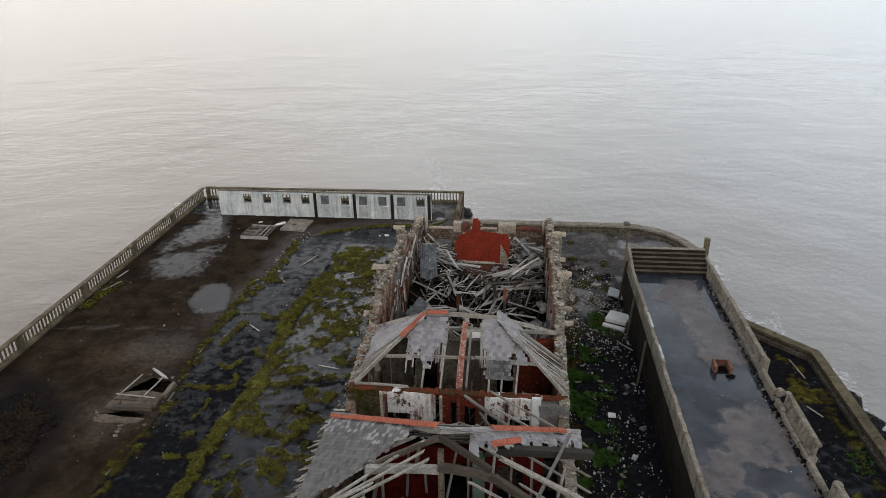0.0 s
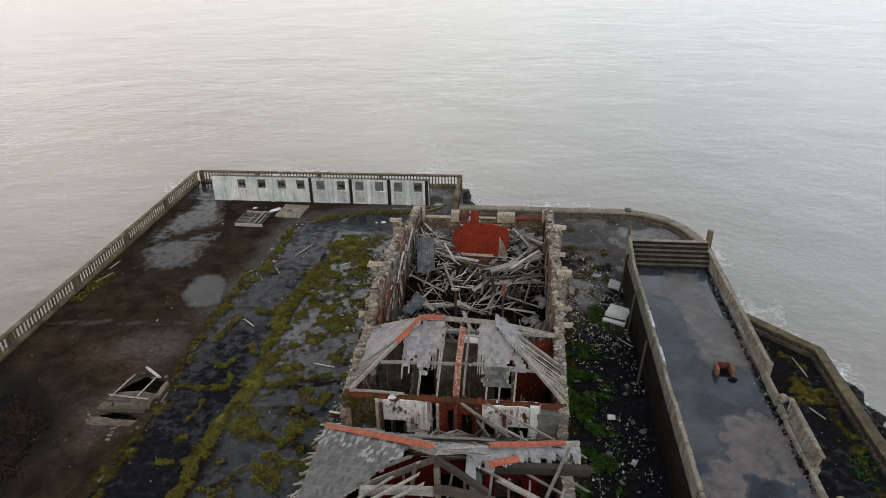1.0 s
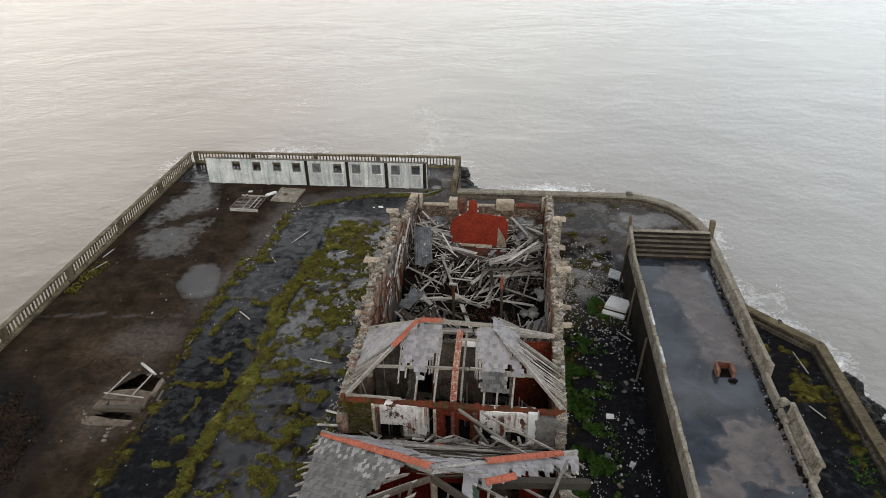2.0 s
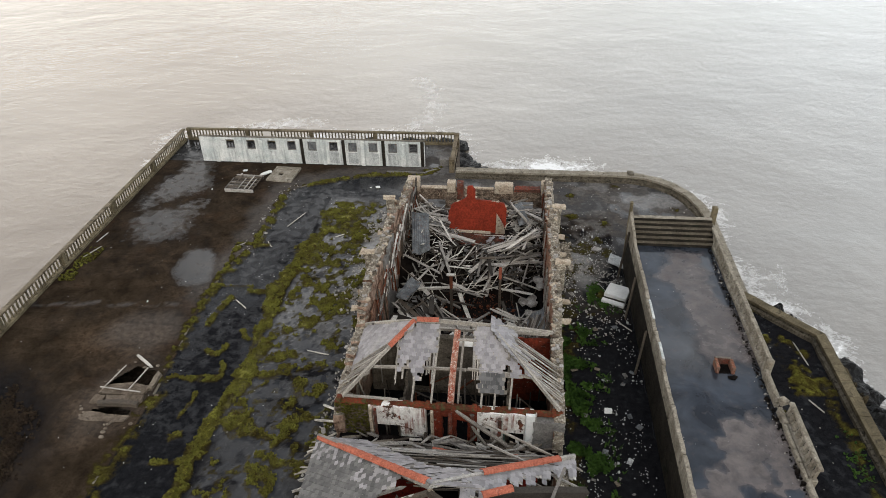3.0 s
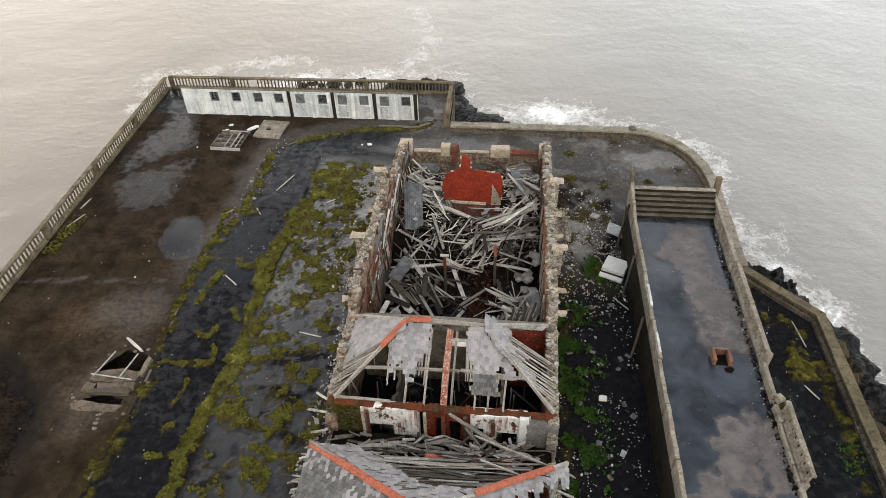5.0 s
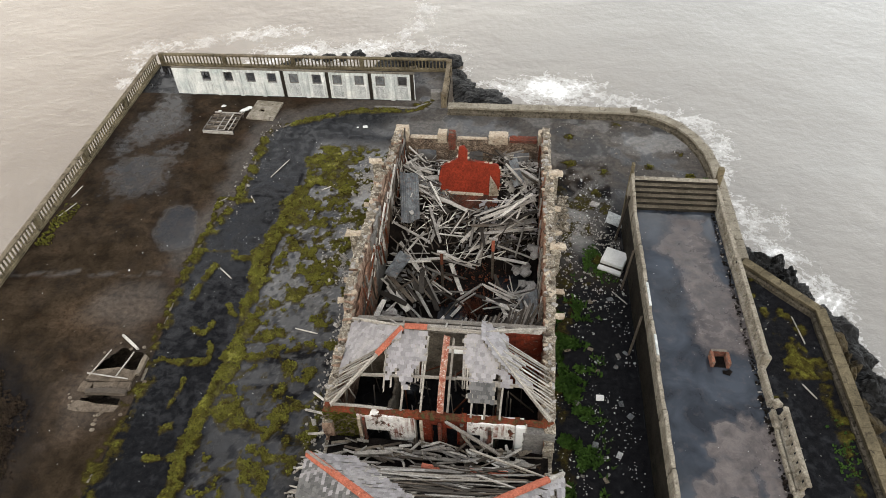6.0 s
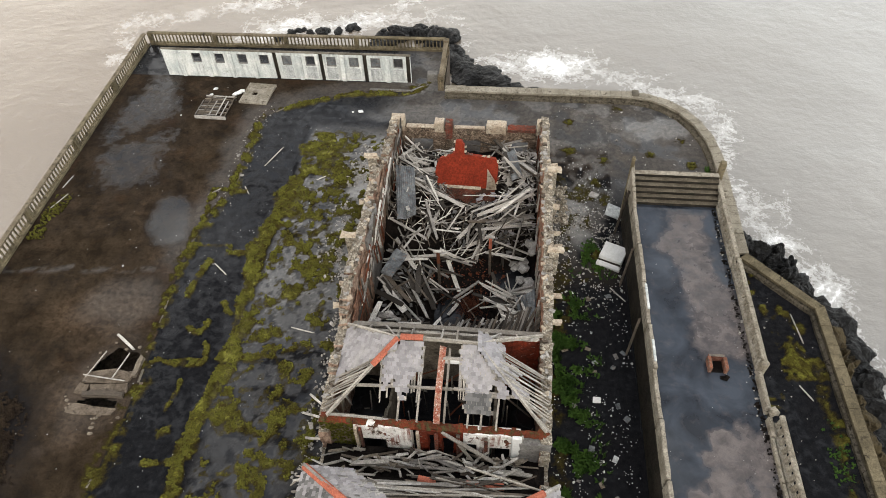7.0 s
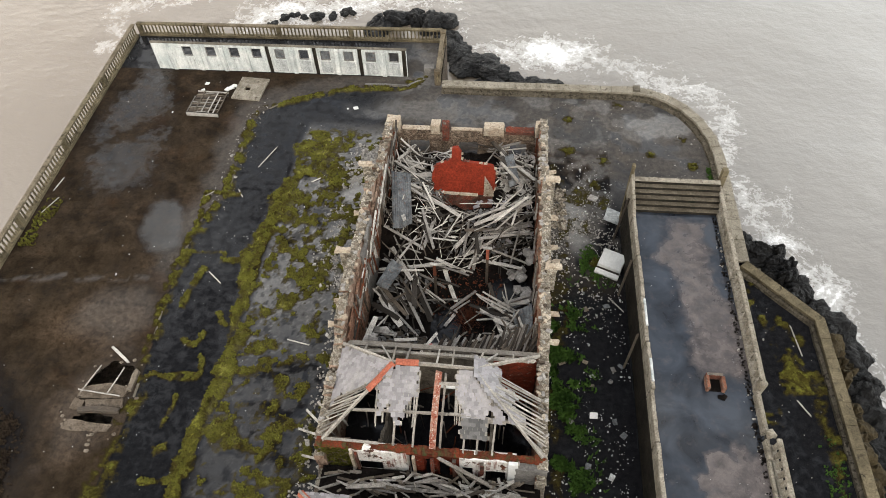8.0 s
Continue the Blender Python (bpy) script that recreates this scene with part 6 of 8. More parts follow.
def ridge_tiles(p, q, n, label="orange terracotta ridge tile"):
    """Half-round tiles end to end from p to q."""
    p, q = Vector(p), Vector(q)
    length = (q - p).length / n
    prof = [(0.165 * math.cos(a), 0.14 * math.sin(a) - 0.04) for a in np.linspace(0.15, math.pi - 0.15, 7)]
    verts, faces = [], []
    for x, k in ((-0.5, 1.0), (-0.44, 1.12), (-0.43, 1.0), (0.5, 1.0)):
        for s in (1.0, 0.86):
            verts += [(x * length * 0.985, y * k * s, z * k * s) for y, z in prof]
    c = len(prof)
    for i in range(3):
        for s in range(2):
            for a in range(c - 1):
                b = (2 * i + s) * c + a
                faces.append((b, b + 1, b + 2 * c + 1, b + 2 * c))
    for i in (0, 3):
        for a in range(c - 1):
            b = 2 * i * c + a
            faces.append((b, b + 1, b + c + 1, b + c))
    for i in range(3):
        for a in (0, c - 1):
            b = 2 * i * c + a
            faces.append((b, b + c, b + 3 * c, b + 2 * c))
    me = mesh_from("ridge_tile", verts, faces, M_TILE)
    r = np.random.default_rng(n)
    for i in range(n):
        ob = under(new("ridge_tile", me), hall, label)
        a, b = p.lerp(q, i / n), p.lerp(q, (i + 1) / n)
        m = along(a, b, 1, 1)
        ob.matrix_world = Matrix.LocRotScale(m.translation + Vector((0, 0, r.uniform(-0.012, 0.012))), m.to_quaternion(), None)


# front block: hipped roof, open on the near side
NW, NE, APEX = Vector((-8.15, 24.4, 4.2)), Vector((3.0, 24.5, 3.95)), Vector((-2.6, 19.9, 7.5))
SW_EAVE = Vector((-8.15, 15.5, 4.2))
w_up = Vector((APEX.x - NW.x, 0, APEX.z - NW.z))
hip_u = (NW.y - APEX.y)


def cover_w(u, v):
    """West slope: whole near the hip, torn towards the south, with a ragged lower edge."""
    y = NW.y - u
    frac = v / w_up.length
    if y > NW.y - hip_u * frac - 0.05:
        return False
    torn = 18.9 + 2.3 * frac - 0.7 * math.sin(4 * frac) + 0.9 * (float(fbm(v, u, 0.8, 2)) - 0.5)
    return y > torn and frac < 0.99


mw = roof_slope("west_slope", NW, SW_EAVE, w_up, cover_w, lambda u, v, r: M_SLATE if r.random() < 0.5 * (u - hip_u * v / w_up.length < 0.35 + 1.1 * max(0.0, float(fbm(u, v, 0.9, 2)) - 0.48) * 4) else M_SLATED, "grey slates with lichen on old boards", M_WOOD, seed=3)


def on_slope(m, u, v, h=-0.1):
    return m @ Vector((u, v, h))


# bare battens and rafters on the torn edge
r2 = np.random.default_rng(23)
for i in range(16):
    u = 3.6 + 0.33 * i + r2.uniform(-0.1, 0.1)
    v0, v1 = r2.uniform(-0.6, 0.4), min(w_up.length, r2.uniform(2.2, 6.0))
    stick("rafter", on_slope(mw, u + r2.uniform(-0.5, 0.9), v0), on_slope(mw, u - r2.uniform(0.3, 1.1), v1), 0.11, 0.07, M_TRUSS if i % 3 else M_WOOD, hall, k=i)
for i in range(9):
    u = 0.6 + 0.5 * i
    stick("rafter", on_slope(mw, u, -0.5, -0.14), on_slope(mw, u + 0.1, min(5.8, u * 1.2 + 0.4), -0.14), 0.09, 0.12, M_WOOD, hall, k=i)
for i in range(14):
    u = r2.uniform(0.0, 5.5)
    stick("batten", on_slope(mw, u, r2.uniform(-0.9, -0.4)), on_slope(mw, u + r2.uniform(-0.4, 0.4), r2.uniform(0.1, 0.6)), 0.07, 0.04, M_TRUSS, hall, k=i)
ridge_tiles(NW + Vector((0.1, -0.1, 0.1)), APEX + Vector((0, 0, 0.1)), 14)
stick("hip_rafter", NW, APEX - Vector((0, 0, 0.12)), 0.12, 0.24, M_WOOD, hall, k=-1)
stick("hip_rafter", NE, APEX - Vector((0, 0, 0.12)), 0.12, 0.24, M_WOOD, hall, k=-1)
ridge_tiles(NE.lerp(APEX, 0.13) + Vector((0, 0, 0.1)), NE.lerp(APEX, 0.68) + Vector((0, 0, 0.1)), 8)
ridge_tiles((-0.75, 20.3, 6.55), (0.35, 20.75, 6.5), 2)
# east slope: only a strip of slates under the hip
e_up = Vector((APEX.x - NE.x, 0, APEX.z - NE.z))
SE_EAVE = Vector((3.0, 14.5, 3.95))


def cover_e(u, v):
    frac = v / e_up.length
    y = SE_EAVE.y + u
    d = (NE.y - hip_u * frac) - y
    return 0.05 < d < 0.75 + 1.6 * max(0, frac - 0.45) + 0.3 * math.sin(9 * v) and frac < 0.8


me_ = roof_slope("east_slope", SE_EAVE, NE, e_up, cover_e, lambda u, v, r: M_SLATE, "strip of pale slates below the hip", seed=5)
for i in range(9):
    u = 9.6 - 0.95 * i
    stick("rafter", on_slope(me_, u, -0.4, -0.16), on_slope(me_, u + r2.uniform(-0.2, 0.2), r2.uniform(2.5, 6.0), -0.16), 0.07, 0.09, M_WOOD if i % 2 else M_TRUSS, hall, k=i)
stick("purlin", (3.3, 22.1, 4.9), (-1.0, 20.9, 5.6), 0.3, 0.34, M_WOODD, hall, k=1)
stick("purlin", (3.2, 19.2, 4.9), (-0.4, 19.9, 6.3), 0.2, 0.12, M_TRUSS, hall, k=2)
stick("purlin", (2.4, 22.9, 5.2), (0.6, 17.6, 5.6), 0.12, 0.1, M_WOOD, hall, k=3)
# the truss under the missing near slope
stick("principal_rafter", (3.0, 17.9, 4.3), (-0.7, 18.9, 6.35), 0.2, 0.3, M_WOODD2, hall, k=-1)
stick("principal_rafter", (-0.7, 19.1, 6.35), (-2.6, 19.75, 7.2), 0.16, 0.24, M_WOODD2, hall, k=-1)
stick("principal_rafter", (-4.9, 19.4, 6.0), (-2.6, 19.75, 7.2), 0.14, 0.2, M_WOODD2, hall, k=-1)
stick("collar_beam", (-5.3, 19.2, 5.85), (-2.6, 19.2, 6.2), 0.2, 0.32, M_WOOD, hall, k=-1)
stick("collar_beam", (-2.6, 19.2, 6.2), (-0.4, 19.0, 6.1), 0.2, 0.32, M_WOODD2, hall, k=-1)
stick("strut", (-3.4, 19.4, 6.2), (-3.3, 19.6, 6.95), 0.12, 0.12, M_WOODD2, hall, k=-1)
stick("strut", (-5.2, 19.0, 3.6), (-4.8, 19.3, 6.0), 0.12, 0.12, M_WOODD2, hall, k=-1)
stick("wall_plate", (-8.05, 24.2, 4.05), (-8.05, 15.5, 4.05), 0.2, 0.14, M_WOODD2, hall, k=-1)
for i in range(10):
    x = -5.6 + 0.8 * i
    stick("hanger", (x, 19.7 + r2.uniform(-0.5, 0.8), r2.uniform(3.4, 4.6)), (x + r2.uniform(-0.4, 0.4), 19.8 + r2.uniform(-0.3, 0.8), r2.uniform(5.6, 6.6)), 0.09, 0.08, M_WOOD, hall, k=i)
# north slope: bare, slumped boards
n_up = Vector((0, APEX.y - NW.y, APEX.z - NW.z))
for i in range(150):
    f = r2.uniform(0.01, 0.93)
    half = 5.6 * (1 - max(0, f))
    c = r2.uniform(-0.72, 0.72) * half - 2.6 + 0.35
    ln = min(r2.uniform(1.6, 4.6), max(1.2, 2 * (half - abs(c + 2.6))))
    y, z = NW.y + n_up.y * f, NW.z + n_up.z * f * 0.93 - 0.12 + r2.uniform(-0.22, 0.05)
    a = math.radians(r2.normal(-2 if c < -2.6 else 4, 9))
    dx, dy = math.cos(a) * ln / 2, math.sin(a) * ln / 2
    stick("roof_board", (c - dx, y - dy, z + dy * 0.55 + r2.uniform(-0.08, 0.08)), (c + dx, y + dy, z - dy * 0.55 + r2.uniform(-0.08, 0.08)), r2.uniform(0.06, 0.17), 0.035, (M_WOODD, M_WOOD, M_WOODD2, M_WOODD, M_TRUSS, M_WOODD2)[i % 6], hall, roll=-32 + r2.uniform(-25, 25), k=i)
# Added near-black sheet, seen through the gaps between the boards.
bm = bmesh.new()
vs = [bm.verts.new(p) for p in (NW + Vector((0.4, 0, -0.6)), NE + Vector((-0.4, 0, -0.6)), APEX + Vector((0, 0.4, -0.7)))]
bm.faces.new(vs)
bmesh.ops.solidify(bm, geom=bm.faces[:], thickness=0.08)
part("fallen_ceiling", bm, M_DIRTSHADE, hall, "near-black sheet behind the bare boards")
roof_slope("north_slope", NE, NW, n_up, lambda u, v: (v > 3.2 and abs(u - 5.6) < 5.6 * (1 - v / n_up.length) - 0.1) or (u > 9.0 - v * 0.95 and u < 11.0 - v * 0.95), lambda u, v, r: M_SLATE if r.random() < 0.8 else None, "remnant of pale slates along the hip", seed=9)
for a, b, w in (((-6.4, 25.5, 2.5), (-0.8, 25.4, 2.6), 0.16), ((-4.9, 26.0, 2.4), (-2.4, 25.5, 2.7), 0.12), ((-2.2, 26.4, 4.2), (0.7, 25.7, 2.4), 0.17), ((-0.9, 25.6, 2.6), (1.9, 25.4, 2.6), 0.2), ((-1.5, 26.3, 3.4), (-0.6, 25.8, 2.2), 0.12), ((-6.3, 25.2, 3.0), (-4.6, 25.4, 2.9), 0.2)):
    stick("fallen_rafter", a, b, w, 0.1, M_TRUSS, hall, k=2)
for i in range(9):
    stick("fallen_rafter", (-3.5 + 0.17 * i, 25.7 + 0.04 * i, 2.65), (-2.3 + 0.2 * i, 26.0 - 0.1 * i, 2.8 + 0.05 * (i % 3)), 0.1, 0.04, M_TRUSS if i % 2 else M_WOOD, hall, k=i)
box_part("valley_floor", (BW + 0.2, Y_F + 0.2, 2.0), (BE - 0.2, Y_M - 0.1, 2.3), M_DIRTSHADE, hall, "debris-filled valley between roofs, coloured shade black", 0.0)
for i in range(120):
    x, y, z = r2.uniform(-7.0, 1.7), r2.uniform(24.9, 26.15), 2.42 + 0.25 * r2.random()
    stick("fallen_rafter", (x, y, z), (x + r2.uniform(-1.3, 1.3), min(26.2, y + r2.uniform(-0.5, 0.6)), z + r2.uniform(-0.05, 0.4)), r2.uniform(0.05, 0.15), 0.05, (M_WOOD, M_WOODD2, M_TRUSS, M_STONED, M_WOODP)[i % 5], hall, k=i)
ridge_tiles((-3.1, 24.3, 4.0), (-2.3, 24.2, 4.0), 2, "fallen orange ridge tile")
ridge_tiles((-1.0, 24.2, 4.05), (0.6, 24.25, 3.95), 4, "fallen orange ridge tile")

# unseen rest of the front block, added to keep light out of its interior
bm = bmesh.new()
for x0, x1, z0, z1 in ((-8.15, -2.6, 4.2, 7.5), (3.0, -2.6, 3.95, 7.5)):
    q = [bm.verts.new(p) for p in ((x0, 8.0, z0), (x1, 8.0, z1), (x1, 16.4, z1), (x0, 16.4, z0))]
    bm.faces.new(q)
bmesh.ops.solidify(bm, geom=bm.faces[:], thickness=0.12)
part("south_roof", bm, M_SLATED, hall, "unseen slate roof added to darken the front block inside")
box_part("wall", (BW + 0.1, 7.9, 0.0), (BE - 0.1, 8.3, 4.4), M_DARKST, hall, "unseen end wall added to darken the front block inside", 0.0)

# middle room: hipped roof stripped to its frame
RW, RE = Vector((-4.5, 29.7, 6.65)), Vector((-0.9, 29.7, 6.6))
CSW, CSE, CNW, CNE = Vector((-7.6, 26.75, 4.3)), Vector((2.4, 26.75, 4.3)), Vector((-7.5, 31.7, 4.5)), Vector((2.2, 31.7, 4.6))
stick("ridge_beam", RW - Vector((0.2, 0, 0)), RE + Vector((0.1, 0, 0)), 0.09, 0.24, M_TRUSS, hall, k=-1)
for a, b in ((CSW, RW), (CSE, RE), (CNW, RW), (CNE, RE)):
    stick("hip_rafter", a, b, 0.1, 0.2, M_TRUSS, hall, k=-1)
stick("wall_plate", (-7.3, 31.75, 4.55), (2.2, 31.7, 4.7), 0.26, 0.14, M_TRUSS, hall, k=-1)
stick("wall_plate", (-6.9, 31.15, 4.9), (2.0, 31.2, 5.0), 0.14, 0.16, M_TRUSS, hall, k=-1)
stick("wall_plate", (-7.5, 26.85, 4.26), (-5.0, 26.85, 4.24), 0.12, 0.08, M_TRUSS, hall, k=-1)
stick("purlin", (-6.3, 27.95, 5.15), (-1.9, 28.05, 5.25), 0.1, 0.14, M_TRUSS, hall, k=-1)
stick("purlin", (-1.9, 28.05, 5.25), (1.6, 27.9, 5.1), 0.1, 0.14, M_TRUSS, hall, k=-1)
for x, y0, t1 in ((-4.35, 26.8, 0.9), (-3.45, 26.8, 0.95), (-1.15, 26.7, 0.95), (-0.55, 26.7, 0.8), (0.15, 26.7, 0.6)):
    stick("rafter", (x, y0, 4.18), Vector((x + 0.1, y0, 4.18)).lerp(Vector((x + 0.15, 29.7, 6.46)), t1), 0.09, 0.12, M_TRUSS, hall, k=-1)
for i in range(13):
    x = -7.0 + 0.72 * i
    if i in (5, 8):
        continue
    stick("rafter", (x, 31.7, 4.6), (max(-4.6, min(-0.8, x + 0.1)) if 1 < i < 11 else x, 29.8 + 1.2 * (i < 2 or i > 10), 6.5 if 1 < i < 11 else 5.2), 0.08, 0.1, M_TRUSS if i % 2 else M_WOOD, hall, k=-1)
stick("flaked_rafter", (-2.52, 26.75, 4.3), (-2.45, 29.55, 6.42), 0.3, 0.2, M_FLAKE, hall, "thick rafter with red paint flaked to white", k=-1)
stick("joist", (-2.2, 26.8, 4.3), (-2.12, 29.5, 6.35), 0.1, 0.14, M_TRUSS, hall, k=-1)


def cover_mid_w(u, v):
    n = 0.5 * (float(fbm(u, v, 1.3, 2)) - 0.5)
    return (u > 1.9 + n + 0.15 * v) and (u - 2.95 < 0 or v < 3.9 - (u - 2.95) * 1.9) and v > 0.05 and v < 3.75


mwU = roof_slope("west_slope", CSW + Vector((0, 0, 0)), CNW, RW - Vector((CSW.x, 29.7, CSW.z)), lambda u, v: cover_mid_w(u, v), lambda u, v, r: M_SLATE, "pale slates left on the middle roof", M_TRUSS, seed=11)
s_up = Vector((0, RW.y - CSW.y, RW.z - CSW.z))


def cover_mid_s(u, v):
    x = CSW.x + u
    n = float(fbm(x * 4.2, 3.0, 0.9, 2)) - 0.5 + 0.25 * (float(fbm(x, v, 1.1, 2)) - 0.5)
    left = -5.1 + 0.25 * n < x < -3.35 and v > 1.75 + 2.6 * n
    right = -1.55 < x < 0.55 - 0.3 * (3.8 - v) * 0.0 and v > (0.55 if -1.3 < x < -0.15 else 1.8 + 2.0 * n)
    hip = x < RW.x and v > 3.77 * (x - CSW.x) / (RW.x - CSW.x) - 0.25
    hip_e = x > RE.x and v > 3.77 * (CSE.x - x) / (CSE.x - RE.x) - 0.3
    return (left and not hip) or (right and not hip_e)


roof_slope("south_slope", CSW, CSE, s_up, cover_mid_s, lambda u, v, r: M_SLATED if (6.2 < u < 7.5 and v < 1.5) else M_SLATE, "ragged patches of pale slate on bare rafters", M_TRUSS, seed=13)
e_up2 = RE - Vector((CSE.x, 29.7, CSE.z))


def cover_mid_e(u, v):
    # u runs south from the north-east corner
    hip_s = v < 3.9 * (4.95 - u) / 2.95 + 0.1
    return 1.15 < u < 4.9 and hip_s and v > 3.9 - 0.95 * u * 0.9 + 0.35 * math.sin(u * 7) and v < 3.8 and v > 1.3 + 0.4 * math.sin(u * 5)


mE = roof_slope("east_slope", CNE, CSE, e_up2, cover_mid_e, lambda u, v, r: M_SLATE, "torn strip of pale slates and battens", M_TRUSS, seed=15)
for i in range(22):
    u = 1.7 + 0.13 * i + r2.uniform(-0.05, 0.05)
    v = min(2.5 + r2.uniform(-0.4, 0.3), 3.9 * (4.95 - u) / 2.95 - 0.05)
    stick("batten", on_slope(mE, u, v, 0.03), on_slope(mE, min(4.95, u + 0.45 + r2.uniform(-0.15, 0.2)), r2.uniform(-0.25, 0.1), 0.03), r2.uniform(0.05, 0.09), 0.03, M_TRUSS if i % 3 else M_WOOD, hall, k=i)
for i in range(15):
    u = 0.55 + 0.13 * i + r2.uniform(-0.06, 0.06)
    v = min(3.2, 3.9 * u / 2.95 - 0.03)
    stick("batten", on_slope(mwU, u, v, 0.02), on_slope(mwU, max(0.05, u - 0.35 + r2.uniform(-0.2, 0.2)), r2.uniform(-0.5, 0.4), 0.02), r2.uniform(0.04, 0.08), 0.03, M_TRUSS if i % 3 else M_WOOD, hall, k=i)
# split battens hanging below and beside the slates
for i in range(24):
    x = r2.uniform(-5.2, -3.4) if i % 2 else r2.uniform(-1.75, -1.2)
    f0, f1 = r2.uniform(0.2, 0.55), r2.uniform(0.7, 0.98)
    dx = r2.uniform(-0.06, 0.06)
    stick("split_batten", (x + dx, CSW.y + s_up.y * f0, CSW.z + s_up.z * f0 - r2.uniform(0.05, 0.3)), (x, CSW.y + s_up.y * f1, CSW.z + s_up.z * f1 - 0.06), r2.uniform(0.04, 0.09), 0.03, (M_TRUSS, M_TRUSS, M_WOOD)[i % 3], hall, k=i)
ridge_tiles(RW + Vector((0.1, 0, 0.12)), RW + Vector((1.15, 0, 0.12)), 3)
ridge_tiles(RW + Vector((0.0, -0.05, 0.1)), RW.lerp(CSW, 0.36) + Vector((0, 0, 0.1)), 3)
# inside the middle room
box_part("hanging_board", (-2.38, 29.05, 5.75), (-1.55, 29.12, 6.12), M_WHITE, hall, "white board hanging under the ridge", 0.015)
box_part("board_rail", (-2.4, 29.0, 6.13), (-1.5, 29.16, 6.2), M_TRUSS, hall, "", 0.01)
cross_wall(0.0, 2.1, Y_X - 0.42, 0.1, 4.35, [], M_OXIDE, M_OXIDE, 44, "rust-red plaster left on the cross wall", 0.12)
for x, m in ((-5.0, M_ROOMWALL), (0.15, M_ROOMWALL)):
    grid_wall("partition", (x, 27.0), (x, 31.4), 0.14, lines(0, 4.4, 0.3), lines(0.0, 3.6, 0.3), lambda s, z: z < 3.0 + 0.5 * math.sin(s * 2.1 + x), m, hall, "broken plaster partition", 0.04, 45)
# studs, pipes and fallen laths inside the middle room
rm = np.random.default_rng(88)
for i in range(44):
    x, y = rm.uniform(-6.9, 1.9), rm.uniform(27.6, 31.2)
    z0 = rm.uniform(0.1, 1.4)
    upright = i % 3 > 0
    q = (x + rm.uniform(-0.15, 0.15), y + rm.uniform(-0.1, 0.1), z0 + rm.uniform(1.2, 2.6)) if upright else (x + rm.uniform(-1.4, 1.4), y + rm.uniform(-0.6, 0.6), z0 + rm.uniform(0.0, 0.9))
    stick("room_stud" if upright else "fallen_lath", (x, y, z0 - 0.1), q, rm.uniform(0.04, 0.1), 0.05, (M_WOODD2, M_WOOD, M_TRUSS, M_WOODD, M_RUST)[i % 5], hall, k=i)
# broken plaster at the west end of the room
for i in range(9):
    y, z1 = 27.1 + 0.42 * i, rm.uniform(3.6, 4.3)
    stick("plaster_shard", (BW + 0.62 + rm.uniform(0, 0.5), y, z1 - rm.uniform(0.7, 1.6)), (BW + 0.58 + rm.uniform(0, 0.3), y + rm.uniform(-0.3, 0.3), z1), rm.uniform(0.12, 0.4), 0.05, M_TRUSS if i % 2 else M_STONED, hall, k=i)
box_part("chest", (-0.4, 27.5, 0.05), (0.1, 28.2, 1.0), M_GREENP, hall, "green painted chest", 0.02)


# ---- collapsed contents of the open hall ----
def pile(x, y):
    """Height of the heap of wreckage."""
    h = 0.7 + 2.1 * smoothstep(39.0, 42.5, y) * (1 - 0.30 * smoothstep(45.5, 48.5, y))
    h = h + 1.0 * np.exp(-(((x + 5.6) / 1.5) ** 2 + ((y - 37) / 4) ** 2)) + 1.3 * np.exp(-(((x - 1.2) / 1.3) ** 2 + ((y - 34.5) / 2.6) ** 2))
    h = h + 1.9 * np.exp(-((y - 32.6) / 1.3) ** 2)
    h = h - 1.6 * np.exp(-(((x - 0.8) / 1.4) ** 2 + ((y - 38.6) / 1.7) ** 2)) - 0.9 * np.exp(-(((x + 3.0) / 1.8) ** 2 + ((y - 36.0) / 2.4) ** 2)) - 1.3 * np.exp(-(((x + 4.6) / 1.6) ** 2 + ((y - 46.8) / 1.3) ** 2))
    return np.maximum(0.1, h + 0.7 * (fbm(x, y, 0.9, 4) - 0.5))


# Heap coloured near black for the shade between the timbers.
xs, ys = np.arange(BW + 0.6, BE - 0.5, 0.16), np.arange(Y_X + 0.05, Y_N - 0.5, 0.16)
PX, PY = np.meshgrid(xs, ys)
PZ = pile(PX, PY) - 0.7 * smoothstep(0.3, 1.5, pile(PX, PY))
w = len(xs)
me = mesh_from("wreckage_heap", np.stack([PX.ravel(), PY.ravel(), PZ.ravel() - 0.12], 1).tolist(), [(j * w + i, j * w + i + 1, (j + 1) * w + i + 1, (j + 1) * w + i) for j in range(len(ys) - 1) for i in range(w - 1)], M_DIRTSHADE)
tagged(new("wreckage_heap", me), "heap of sodden debris filling the roofless hall, shade put into its colour", "debris", kind="stuff")

rb = np.random.default_rng(77)


def fallen(p, q, w, t, mat, k, label="grey weathered timber fallen on the wreckage heap"):
    ob = stick("fallen_timber", p, q, w, t, mat, None, "", rb.uniform(-30, 30), k)
    return tagged(ob, label, "timber", "fallen roof timbers")


SPLINTERS = ([], [], [], [])


def splinter(p, q, w, t, n):
    """A piece of smashed timber for the joined litter of wood, by tone."""
    me, m = PLANKS[M_WOOD][n % 5], along(p, q, w, t, rb.uniform(-30, 30))
    SPLINTERS[n % 4].append((me, m))


def rest(x, y, lift=0.0):
    return float(pile(np.array(x), np.array(y))) + lift


